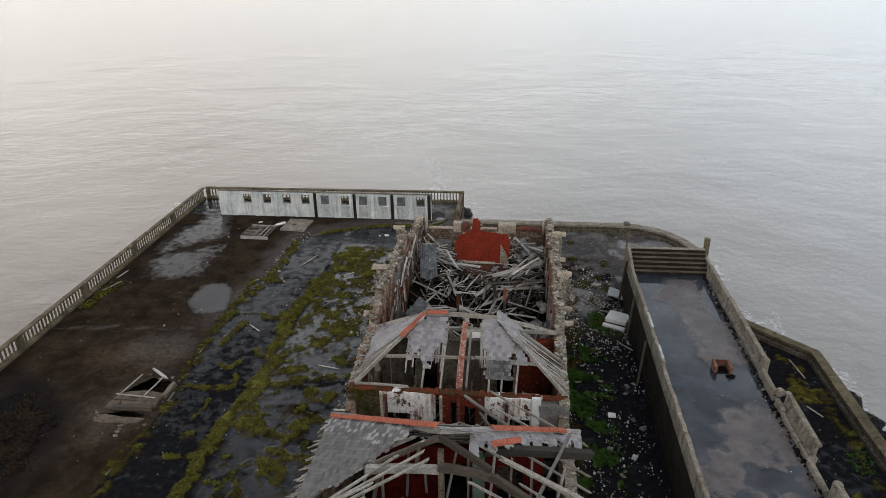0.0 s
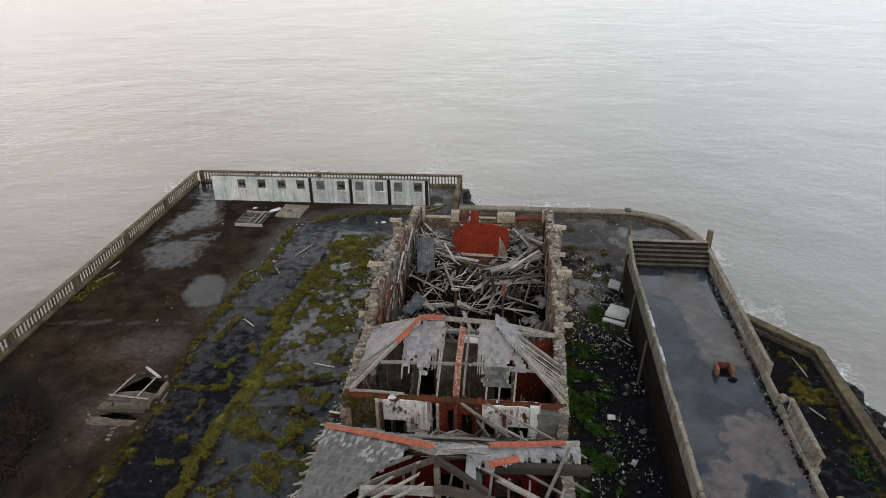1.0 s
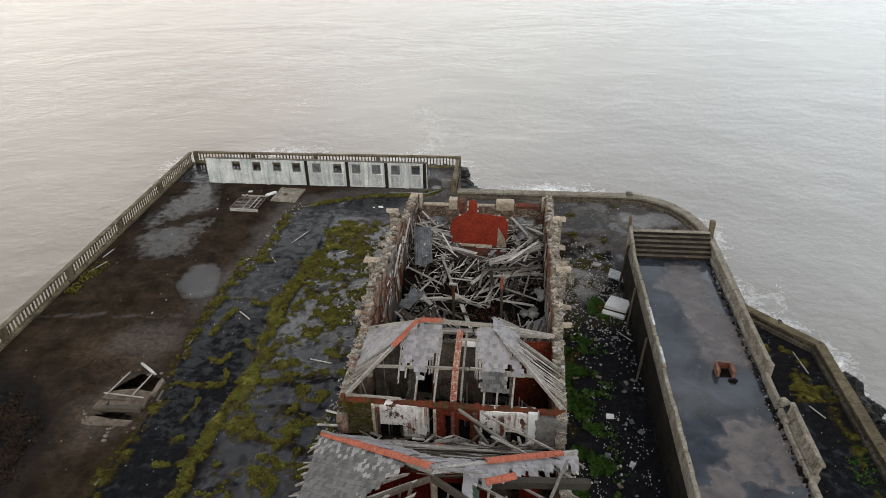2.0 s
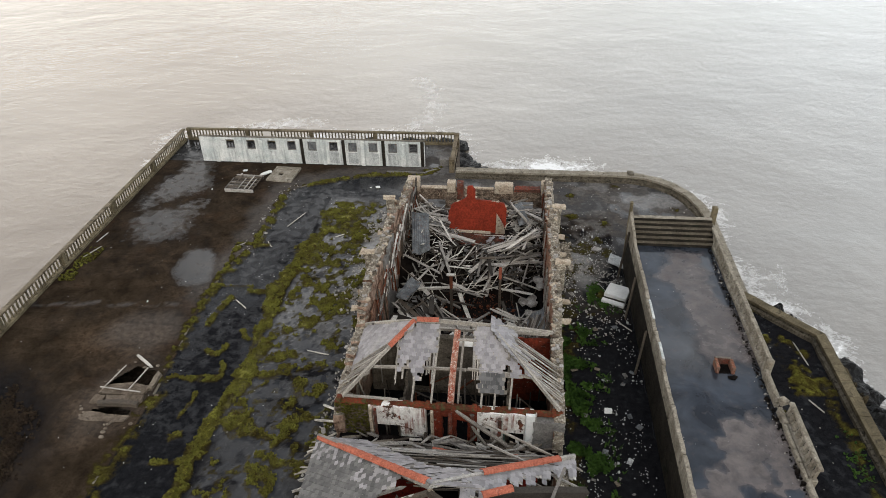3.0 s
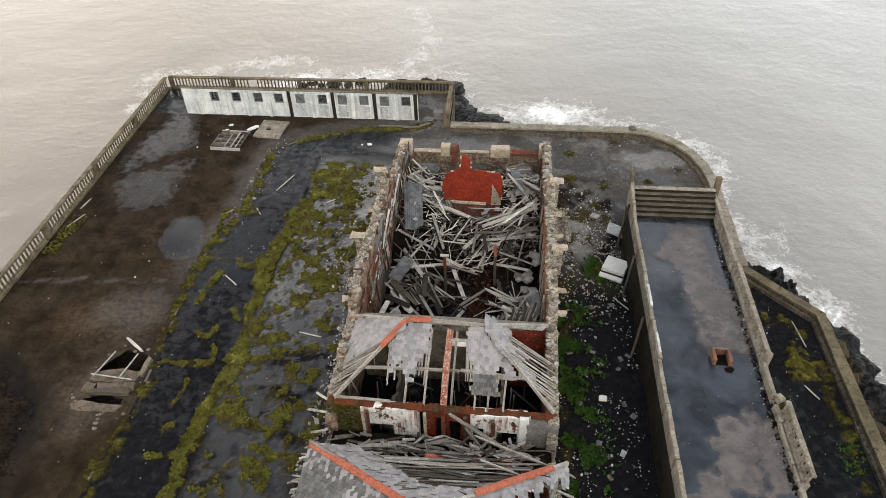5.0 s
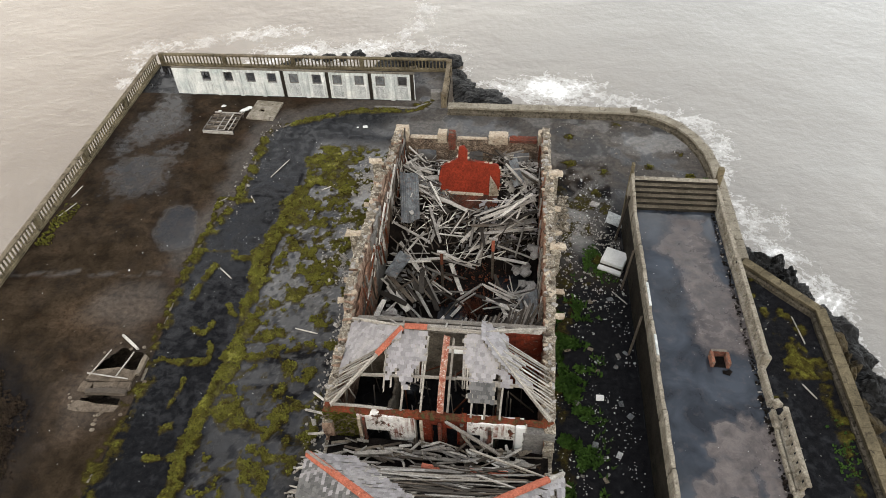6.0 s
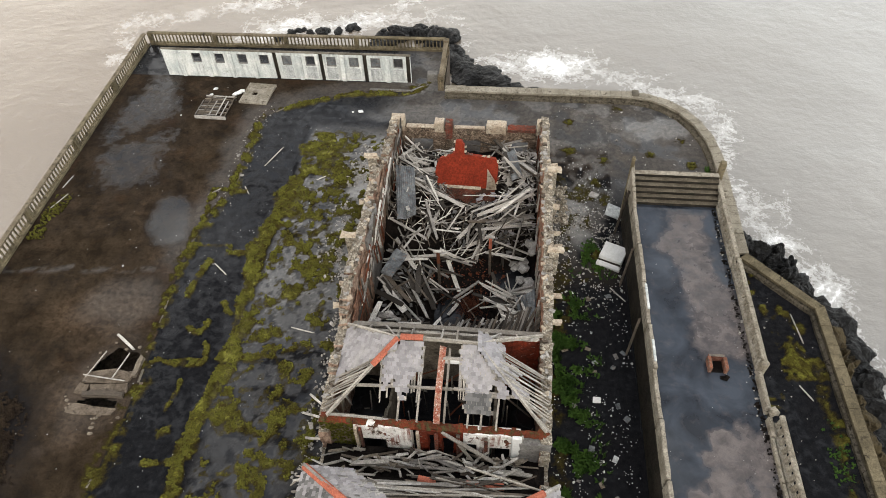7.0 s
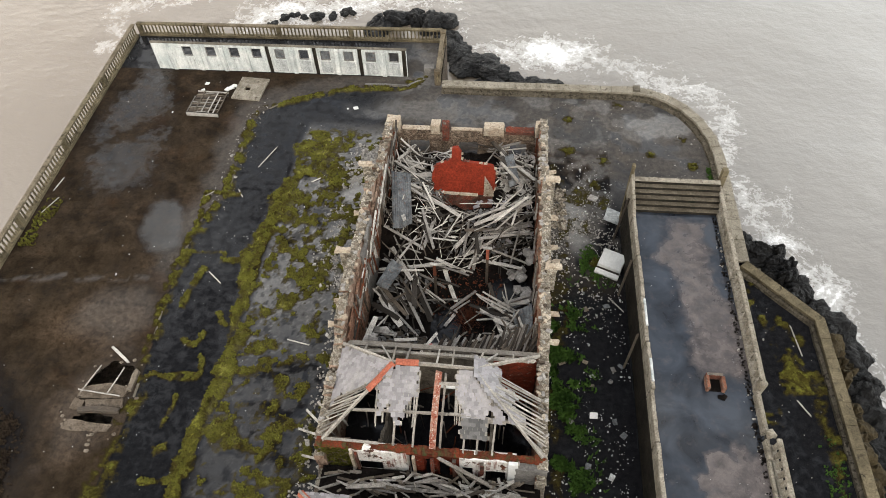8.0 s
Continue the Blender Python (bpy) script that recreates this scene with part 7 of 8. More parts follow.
def fan(cx, cy, lift, n, size, ang, spread, wx, wy, wide=0.13, tones=(M_WOODP, M_WOOD, M_WOODP, M_WOODD2), rise=0.25, label="grey weathered timber fallen on the wreckage heap"):
    """A slide of timbers that came down together: much the same run, strewn round one place."""
    for k in range(n):
        x, y = cx + rb.uniform(-wx, wx), cy + rb.uniform(-wy, wy)
        ln, a = size * rb.uniform(0.6, 1.25), math.radians(ang + rb.normal(0, spread * 1.2) + (rb.uniform(40, 140) if k % 6 == 5 else 0))
        dx, dy = math.cos(a) * ln / 2, math.sin(a) * ln / 2
        x = min(max(x, BW + 0.95 + abs(dx)), BE - 0.75 - abs(dx))
        y = min(max(y, Y_X + 0.25 + abs(dy)), Y_N - 0.75 - abs(dy))
        z, tilt = rest(x, y, lift) + rb.uniform(-0.15, 0.25), rb.normal(0, rise * 1.3)
        z0, z1 = max(rest(x - dx, y - dy, 0.02), z - tilt), max(rest(x + dx, y + dy, 0.02), z + tilt)
        w = wide * (rb.uniform(0.35, 0.85) if k % 3 else rb.uniform(0.9, 1.8))
        fallen((x - dx, y - dy, z0), (x + dx, y + dy, z1), w, min(w, rb.uniform(0.035, 0.09)), tones[k % len(tones)], k, label)


GREY, PALE, DARK = (M_WOOD, M_WOODP, M_WOODD, M_WOODP, M_WOODD2, M_WOOD), (M_WOODP, M_WOOD, M_WOODP, M_WOODD, M_WOODP), (M_WOODD, M_WOODD2, M_WOOD, M_WOODP)
LONG_RAFTER, WIDE_BOARD = "long bleached rafter fallen across the open hall", "wide dark board slumped in the open hall"
# north-west heap
fan(-6.6, 46.6, 0.25, 13, 2.6, -32, 14, 0.8, 1.3, 0.13, PALE)
fan(-4.9, 46.7, 0.35, 9, 2.4, 105, 22, 0.9, 0.8, 0.11, PALE)
fan(-6.3, 47.9, 0.20, 8, 2.2, 25, 30, 0.9, 0.5, 0.16, GREY)
fan(-6.4, 44.6, 0.40, 9, 3.0, -33, 9, 0.5, 0.8, 0.14, PALE)
fan(-5.2, 45.3, 0.45, 3, 2.9, 6, 4, 0.2, 0.3, 0.2, GREY)
fan(-4.0, 42.6, 0.35, 6, 3.0, -62, 10, 0.5, 0.5, 0.13, PALE)
# between the red gable and the east wall
fan(-0.1, 47.8, 0.35, 4, 2.8, -62, 6, 0.4, 0.3, 0.24, DARK)
fan(0.8, 46.5, 0.35, 9, 3.2, -42, 10, 0.6, 0.7, 0.13, GREY)
fan(0.2, 45.2, 0.55, 7, 1.9, -68, 14, 0.5, 0.5, 0.19, PALE)
fan(-0.4, 48.6, 0.15, 6, 2.4, 2, 8, 1.2, 0.15, 0.14, GREY)
# the slide against the east wall
fan(0.5, 42.2, 0.35, 15, 3.6, 34, 8, 0.7, 0.7, 0.14, PALE, 0.3, LONG_RAFTER)
fan(0.7, 41.1, 0.30, 9, 3.2, 14, 8, 0.6, 0.5, 0.15, GREY, 0.25, LONG_RAFTER)
fan(0.6, 40.0, 0.25, 4, 2.8, -22, 8, 0.5, 0.4, 0.15, PALE)
fan(-2.2, 41.3, 0.25, 10, 2.0, 40, 25, 0.9, 0.6, 0.16, DARK)
fan(-1.2, 40.2, 0.30, 8, 2.2, 62, 22, 0.8, 0.6, 0.13, GREY)
# across the middle
fan(-5.2, 40.6, 0.25, 12, 2.5, 118, 22, 1.2, 0.9, 0.13, GREY)
fan(-5.9, 39.1, 0.30, 3, 3.6, 3, 4, 0.3, 0.3, 0.13, PALE, 0.1, LONG_RAFTER)
fan(-3.0, 39.1, 0.45, 4, 3.0, -11, 6, 0.4, 0.3, 0.12, GREY, 0.1, LONG_RAFTER)
fan(-6.1, 38.7, 0.40, 6, 3.4, -34, 8, 0.5, 0.5, 0.15, GREY, 0.2, LONG_RAFTER)
fan(-6.0, 36.0, 0.30, 9, 3.0, -52, 9, 0.7, 0.7, 0.30, DARK, 0.3, WIDE_BOARD)
fan(-4.6, 36.6, 0.25, 7, 3.4, -60, 9, 0.5, 0.8, 0.26, (M_WOODD, M_WOOD, M_WOODD2), 0.3, WIDE_BOARD)
# south-east slide
fan(0.3, 36.2, 0.35, 11, 2.9, -32, 8, 0.7, 0.6, 0.15, PALE, 0.3, LONG_RAFTER)
fan(1.1, 37.8, 0.40, 4, 2.3, 32, 10, 0.4, 0.4, 0.17, GREY)
fan(0.0, 37.4, 0.45, 5, 1.7, -70, 18, 0.6, 0.4, 0.13, PALE, 0.5)
fan(0.9, 34.6, 0.20, 12, 2.0, -28, 26, 0.9, 0.8, 0.15, GREY)
fan(-2.4, 34.4, 0.10, 7, 1.8, 12, 30, 1.0, 0.4, 0.13, DARK)
fan(-3.4, 38.0, 0.35, 6, 2.4, -48, 20, 0.6, 0.6, 0.15, GREY, 0.3)
fan(-2.2, 36.6, 0.15, 8, 1.8, 8, 30, 1.2, 1.0, 0.12, DARK, 0.15)
fan(-5.9, 34.0, 0.2, 8, 1.7, -30, 40, 0.9, 0.7, 0.17, GREY, 0.2)
fan(-3.2, 33.6, 0.2, 10, 1.6, 40, 30, 1.6, 0.4, 0.15, GREY, 0.2)
for n in range(760):
    zone = rb.random()
    if zone < 0.34:
        x, y, ang = rb.uniform(-7.0, -3.4), rb.uniform(41.0, 48.6), rb.normal(-45, 45)
    elif zone < 0.60:
        x, y, ang = rb.uniform(-3.6, 1.9), rb.uniform(39.0, 42.6), rb.normal(28, 34)
    elif zone < 0.74:
        x, y, ang = rb.uniform(-0.6, 2.0), rb.uniform(43.0, 48.5), rb.normal(-58, 40)
    elif zone < 0.88:
        x, y, ang = rb.uniform(-2.6, 1.9), rb.uniform(32.6, 36.5), rb.normal(-35, 30)
    else:
        x, y, ang = rb.uniform(-6.8, -3.2), rb.uniform(32.8, 40.0), rb.normal(-55, 30)
    ln, a = rb.uniform(0.3, 1.5) * (1 if n % 3 else 1.6), math.radians(ang)
    dx, dy = math.cos(a) * ln / 2, math.sin(a) * ln / 2
    if rest(x, y) < 0.8:
        continue
    splinter((x - dx, y - dy, rest(x - dx, y - dy, 0.02)), (x + dx, y + dy, rest(x + dx, y + dy, rb.uniform(0.02, 0.2))), rb.uniform(0.03, 0.10), rb.uniform(0.02, 0.05), n)

for group, mat, tone in zip(SPLINTERS, (M_WOODP, M_WOODD, M_WOODD2, M_WOOD), ("bleached", "blackened", "rotten brown", "dull grey")):
    vs, fs = [], []
    for me, m in group:
        b0 = len(vs)
        vs += [m @ q.co for q in me.vertices]
        fs += [tuple(b0 + i for i in f.vertices) for f in me.polygons]
    tagged(new("splintered_wood", mesh_from("splintered_wood", vs, fs, mat)), tone + " splintered wood strewn through the wreckage", "debris", kind="stuff")

# short floorboards standing in rows along the cross wall
for n in range(46):
    x = -3.2 + 0.115 * n + rb.uniform(-0.05, 0.05)
    z = rest(x, 33.0)
    fallen((x, 32.45 + rb.uniform(-0.1, 0.3), z + 0.05), (x + 0.45 + rb.uniform(-0.15, 0.25), 33.5 + rb.uniform(-0.2, 0.4), z + 0.5 + rb.uniform(-0.2, 0.25)), 0.13, 0.03, (M_WOODD2, M_WOOD, M_WOODD)[n % 3], n, "splintered floorboard slumped by the cross wall")


def red_gable():
    """The red-painted gable of a fallen room, leaning back on the wreckage."""
    t = thing("red_gable", pose(-2.45, 43.75, 2.6, -16, 0, -2), "red-painted plaster gable wall leaning on wreckage", "wall")
    out = [(-1.9, 0.55), (-1.5, 0.45), (0.2, 0.4), (1.65, 0.35), (1.9, 0.9), (1.92, 2.0), (1.75, 2.4), (1.1, 2.5), (0.3, 2.55), (-0.2, 2.6), (-0.22, 3.2), (-0.45, 3.5), (-0.75, 3.45), (-0.8, 2.7), (-1.2, 2.45), (-1.75, 2.2), (-1.95, 1.7), (-2.0, 1.2), (-1.8, 0.9)]
    bm = bmesh.new()
    f = [bm.verts.new((x, 0.0, z)) for x, z in out]
    b = [bm.verts.new((x * 0.99, 0.3, z)) for x, z in out]
    n = len(out)
    bm.faces.new(f)
    bm.faces.new(b[::-1])
    for i in range(n):
        bm.faces.new((f[(i + 1) % n], f[i], b[i], b[(i + 1) % n]))
    part("gable_face", bm, M_REDPL, t)
    # broken brick edge and the pale door panel
    r = np.random.default_rng(2)
    for i in range(n):
        (xa, za), (xb, zb) = out[i], out[(i + 1) % n]
        steps = max(1, int(math.hypot(xb - xa, zb - za) / 0.24))
        for s in range(steps):
            if r.random() < 0.35:
                continue
            u = (s + 0.5) / steps
            box_part("edge_brick", (-0.11, 0.02, -0.05), (0.11, 0.27, 0.05), M_BRICK if r.random() < 0.6 else M_CAPST, t, "", 0.012).matrix_basis = pose(xa + u * (xb - xa), 0, za + u * (zb - za), r.uniform(-9, 9), r.uniform(-25, 25), r.uniform(-9, 9))
    bm = bmesh.new()
    v = [bm.verts.new(p) for p in ((1.25, -0.04, 0.3), (1.9, -0.04, 0.35), (1.75, -0.04, 1.0), (1.27, -0.04, 1.75))]
    bm.faces.new(v)
    bmesh.ops.solidify(bm, geom=bm.faces[:], thickness=0.03)
    part("plaster_panel", bm, M_CAPST, t, "cream plaster fragment")
    box_part("bottom_beam", (-1.75, -0.1, 0.28), (0.9, 0.05, 0.46), M_CAPST, t, "", 0.02)
    box_part("base_wall", (-1.9, 0.05, -1.6), (1.8, 0.28, 0.4), M_BRICK, t, "brick wall below the plaster", 0.03)


red_gable()


def sheet(name, corners, mat, label, waves=0):
    """A bent sheet of roofing metal, corrugated if asked."""
    a, b, c, d = (Vector(p) for p in corners)
    n, m = (6, max(8, waves * 6))
    verts, faces = [], []
    up = (b - a).cross(d - a).normalized()
    for i in range(n + 1):
        for j in range(m + 1):
            u, v = i / n, j / m
            p = (a * (1 - v) + b * v) * (1 - u) + (d * (1 - v) + c * v) * u
            p = p + up * ((0.022 * math.sin(v * waves * 2 * math.pi) if waves else 0) + 0.17 * (1.8 * noise.noise(Vector((u * 2.4, v * 2, len(label)))) + 0.3 * math.sin(u * 5)))
            verts.append(p)
    for i in range(n):
        for j in range(m):
            k = i * (m + 1) + j
            faces.append((k, k + 1, k + m + 2, k + m + 1))
    me = mesh_from(name, verts, faces, mat, True)
    ob = new(name, me)
    ob.modifiers.new("thickness", "SOLIDIFY").thickness = 0.012
    return tagged(ob, label, "sheet metal")


sheet("roof_sheet", ((-7.0, 44.6, 3.9), (-5.8, 44.5, 3.8), (-5.3, 41.0, 3.1), (-6.4, 40.5, 3.0)), M_LEAD, "buckled grey corrugated sheet hung on the wreckage", 9)
sheet("roof_sheet", ((-6.9, 36.9, 2.5), (-6.2, 38.6, 2.7), (-5.5, 38.2, 2.6), (-6.2, 36.6, 2.4)), M_LEAD, "bent blue-grey sheet of roofing metal")
sheet("roof_sheet", ((-0.2, 46.6, 3.5), (0.5, 46.9, 3.6), (1.0, 44.6, 3.5), (0.4, 44.2, 3.3)), M_LEAD, "pale narrow metal sheet among rafters")
sheet("roof_sheet", ((0.9, 35.6, 2.4), (1.9, 36.0, 2.9), (2.0, 34.4, 2.5), (1.2, 33.9, 2.2)), M_LEAD, "small corrugated sheet fallen by the wall", 6)
for x, y, z0, z1 in ((-3.6, 37.6, 0.3, 3.7), (-0.7, 39.2, 0.2, 3.4)):
    t = thing("iron_column", (x, y, 0), "iron column with a red head still standing in the hall", "column")
    bm = bmesh.new()
    bmesh.ops.create_cone(bm, cap_ends=True, segments=10, radius1=0.09, radius2=0.08, depth=z1 + 0.05, matrix=Matrix.Translation((0, 0, z1 / 2)))
    part("shaft", bm, M_WOODD2, t, "blackened iron shaft")
    bm = bmesh.new()
    bmesh.ops.create_cone(bm, cap_ends=True, segments=10, radius1=0.1, radius2=0.1, depth=0.9, matrix=Matrix.Translation((0, 0, z1 - 0.46)))
    part("painted_head", bm, M_TILE if x > -2 else M_RUST, t, "orange-red painted head")
    box_part("bracket", (-0.26, -0.08, z1), (0.26, 0.08, z1 + 0.12), M_WOOD, t)
# rust-brown brambles in the middle of the hall
bm = bmesh.new()
for i in range(420):
    a, r_ = rb.uniform(0, 6.28), abs(rb.normal(0, 0.6))
    x, y = -1.6 + r_ * math.cos(a), 36.4 + r_ * math.sin(a) * 1.1
    z = rest(x, y) - 0.1
    tip = Vector((x + rb.normal(0, 0.3), y + rb.normal(0, 0.3), z + rb.uniform(0.2, 1.0)))
    root, side = Vector((x, y, z)), Vector((rb.normal(0, 1), rb.normal(0, 1), 0)).normalized() * 0.014
    bm.faces.new([bm.verts.new(p) for p in (root - side, root + side, tip + side * 0.3)])
tagged(part("bramble", bm, M_RUST, None), "dead rust-brown bramble growing in the debris", "bramble", kind="stuff")
bm = bmesh.new()
add_box(bm, (-0.18, -0.14, 0), (0.18, 0.14, 0.26), None, 0.05)
w = part("plastic_crate", bm, M_PINK, None)
w.matrix_world = pose(-3.55, 33.6, rest(-3.55, 33.6, 0.05), 12, 18, 30)
tagged(w, "coral-pink plastic crate on the debris", "crate")
bm = bmesh.new()
for i in range(5):
    blob(bm, (rb.uniform(-0.4, 0.4), rb.uniform(-0.3, 0.3), 0.15 * i), (0.3, 0.26, 0.2), 300 + i, 1, 1, 0.5)
w = part("plaster_lump", bm, M_GRAVEL, None)
w.location = (-6.2, 33.3, rest(-6.2, 33.3, 0.0))
tagged(w, "pale lump of broken plaster on the debris", "rubble")
for n, (x, y, z) in enumerate(((1.6, 38.4, 2.9), (1.2, 39.8, 3.0), (2.0, 40.6, 3.2))):
    bm = bmesh.new()
    for i in range(4):
        blob(bm, (rb.uniform(-0.4, 0.4), rb.uniform(-0.4, 0.4), rb.uniform(-0.2, 0.2)), (0.36, 0.4, 0.22), 320 + 5 * n + i, 1, 1, 0.6)
    w = part("plaster_lump", bm, M_GRAVEL, None)
    w.location = (x, y, rest(x, y, 0.2))
    tagged(w, "broken lump of masonry in the wreckage", "rubble")


# ---- loose sticks, rubble and litter on the ground ----
STICKS = [(-17.6, 38.4, 1.3, -40), (-18.0, 45.6, 0.9, -55), (-17.0, 49.3, 2.3, 68), (-12.9, 47.3, 1.1, 40), (-11.3, 34.2, 1.4, -12), (-20.2, 45.3, 1.0, 45), (-30.9, 43.6, 1.6, 68), (-31.2, 45.6, 1.3, 80), (-13.2, 50.0, 0.9, 20), (16.9, 36.5, 2.0, 96), (16.4, 32.3, 1.0, 120), (7.0, 38.2, 1.3, -50)]
for n, (x, y, ln, a) in enumerate(STICKS):
    c, s = math.cos(math.radians(a)) * ln / 2, math.sin(math.radians(a)) * ln / 2
    tagged(stick("loose_batten", (x - c, y - s, 0.06), (x + c, y + s, 0.07), 0.07, 0.04, M_WOODP, None, k=n), "pale broken batten lying on the wet ground", "batten", "loose battens")
for a, b in (((-9.9, 30.1, 0.06), (-8.3, 28.6, 1.3)), ((-10.1, 29.0, 0.06), (-8.2, 28.3, 0.9)), ((-9.6, 27.6, 0.05), (-8.25, 26.9, 1.6)), ((-9.4, 30.6, 0.05), (-8.4, 29.8, 0.4))):
    tagged(stick("leaning_batten", a, b, 0.12, 0.07, M_WOODP, None, k=3), "pale batten leaning against the ruined wall", "batten")


def shards(n, place, size, mat, label, seed, name="rubble", category="rubble"):
    """Very many small broken pieces, in one mesh."""
    r = np.random.default_rng(seed)
    verts, faces = [], []
    for i in range(n):
        x, y, z = place(r)
        s = size * r.uniform(0.35, 1.0) * (1 if r.random() < 0.93 else 2.2)
        q = Euler(r.uniform(0, 6.28, 3)).to_matrix()
        base = len(verts)
        for cx, cy, cz in ((-1, -1, -0.5), (1, -0.8, -0.5), (0.8, 1, -0.5), (-0.9, 0.8, -0.5), (-0.6, -0.7, 0.5), (0.8, -0.6, 0.5), (0.6, 0.8, 0.5), (-0.7, 0.6, 0.5)):
            p = q @ Vector((cx * s, cy * s * 0.8, cz * s))
            verts.append((x + p.x, y + p.y, z + p.z + s * 0.3))
        faces += [tuple(base + k for k in f) for f in ((3, 2, 1, 0), (4, 5, 6, 7), (0, 1, 5, 4), (1, 2, 6, 5), (2, 3, 7, 6), (3, 0, 4, 7))]
    return tagged(new(name, mesh_from(name, verts, faces, mat)), label, category, kind="stuff")


def strip_place(x0, x1, y0, y1, z=0.0, bias=None):
    def place(r):
        while True:
            x, y = r.uniform(x0, x1), r.uniform(y0, y1)
            if bias is None or r.random() < bias(x, y):
                return x, y, z
    return place


def heap_place(x0, x1, y0, y1):
    def place(r):
        x, y = r.uniform(x0, x1), r.uniform(y0, y1)
        return x, y, rest(x, y, 0.1 * r.random())
    return place


def flakes(n, place, size, mat, label, seed):
    """Broken slates and board ends lying flat on the heap, in one mesh."""
    r = np.random.default_rng(seed)
    verts, faces = [], []
    for i in range(n):
        x, y, z = place(r)
        a, b = size * r.uniform(0.5, 1.3), size * r.uniform(0.3, 0.9)
        q = Euler((r.normal(0, 0.35), r.normal(0, 0.35), r.uniform(0, 6.28))).to_matrix()
        k = len(verts)
        for cz in (0, 0.02):
            for cx, cy in ((-1, -1), (1, -0.7), (0.8, 1), (-0.9, 0.8)):
                p = q @ Vector((cx * a, cy * b, cz))
                verts.append((x + p.x, y + p.y, z + p.z + 0.05))
        faces += [tuple(k + j for j in f) for f in ((3, 2, 1, 0), (4, 5, 6, 7), (0, 1, 5, 4), (1, 2, 6, 5), (2, 3, 7, 6), (3, 0, 4, 7))]
    tagged(new("broken_slates", mesh_from("broken_slates", verts, faces, mat)), label, "debris", kind="stuff")


flakes(70, heap_place(-1.6, 2.0, 40.6, 43.4), 0.17, M_SLATE, "pale broken slates slumped on the wreckage", 31)
flakes(140, heap_place(-3.2, 0.6, 40.2, 42.6), 0.15, M_SLATED, "dark broken slates on the wreckage", 32)
flakes(110, heap_place(-6.8, -3.4, 43.5, 48.6), 0.16, M_SLATED, "grey slates among the fallen rafters", 33)
flakes(120, heap_place(-6.8, 2.0, 32.4, 34.6), 0.2, M_WOODD2, "rotten board ends along the cross wall", 34)
flakes(90, heap_place(-6.9, -3.6, 33.0, 39.0), 0.16, M_SLATED, "grey slates fallen in the hall", 35)
flakes(90, heap_place(-0.2, 2.0, 43.6, 48.6), 0.22, M_WOOD, "torn board ends by the east wall", 36)
shards(420, heap_place(-4.2, 0.4, 36.6, 39.8), 0.05, M_RUST, "rust-brown crumbled litter on the hall floor", 37, "litter", "litter")
shards(950, strip_place(3.0, 7.5, 24, 50, 0.0, lambda x, y: float(smoothstep(0.40, 0.62, fbm(x, y, 0.5, 3)))), 0.045, M_LITTER, "pale litter and stone chips scattered over dark ground", 3)
shards(600, strip_place(2.95, 7.4, 34, 47, 0.0, lambda x, y: float(np.exp(-((y - 43) / 4.5) ** 2) * smoothstep(0.38, 0.6, fbm(x + 5, y, 0.7, 3)))), 0.07, M_GRAVEL, "broken masonry strewn beside the ruin", 4)
shards(2200, strip_place(-11.8, -8.3, 38, 51, 0.0, lambda x, y: float(np.exp(-((x + 9.0) / 1.6) ** 2) * smoothstep(0.35, 0.6, fbm(x + 5, y, 0.7, 3)))), 0.075, M_GRAVEL, "pale fallen stones along the foot of the wall", 5)
shards(420, strip_place(-9.8, -8.3, 24, 41, 0.0), 0.10, M_GRAVEL, "stone rubble along the foot of the wall", 6)
shards(170, strip_place(-20.0, -9, 24, 55, 0.0, lambda x, y: float(smoothstep(0.42, 0.6, fbm(x + 2, y, 0.4, 3)))), 0.035, M_LITTER, "white specks of litter on the tarmac", 7, "litter", "litter")
shards(120, strip_place(-20.0, -18.5, 44, 56), 0.06, M_GRAVEL, "broken kerb chips", 8)
shards(45, strip_place(-31.0, -21, 24, 58), 0.035, M_LITTER, "white specks of litter on the concrete yard", 9, "litter", "litter")
shards(220, strip_place(3.0, 14.0, 46, 57), 0.04, M_GRAVEL, "scattered chips on the north yard", 10)
shards(100, strip_place(AX1 - 0.45, AX1 - 0.08, 22, 42, DECK), 0.05, M_GRAVEL, "crumbled concrete along the terrace edge", 11)
shards(260, strip_place(AX1 - 0.36, AX1 - 0.14, 22, 43, DECK), 0.07, M_DIRTSHADE, "black dirt washed along the terrace edge", 15, "dirt", "dirt")
shards(70, strip_place(13.5, 17.5, 25, 40), 0.04, M_GRAVEL, "stone chips in the side yard", 12)
shards(260, strip_place(2.75, 4.2, 44, 47.5), 0.16, M_STONE, "heap of fallen wall stones by the corner", 13)
shards(45, strip_place(AX0 + 0.15, AX1 - 0.1, 22, 42, DECK), 0.025, M_LITTER, "small pale flecks on the flooded roof", 14, "litter", "litter")
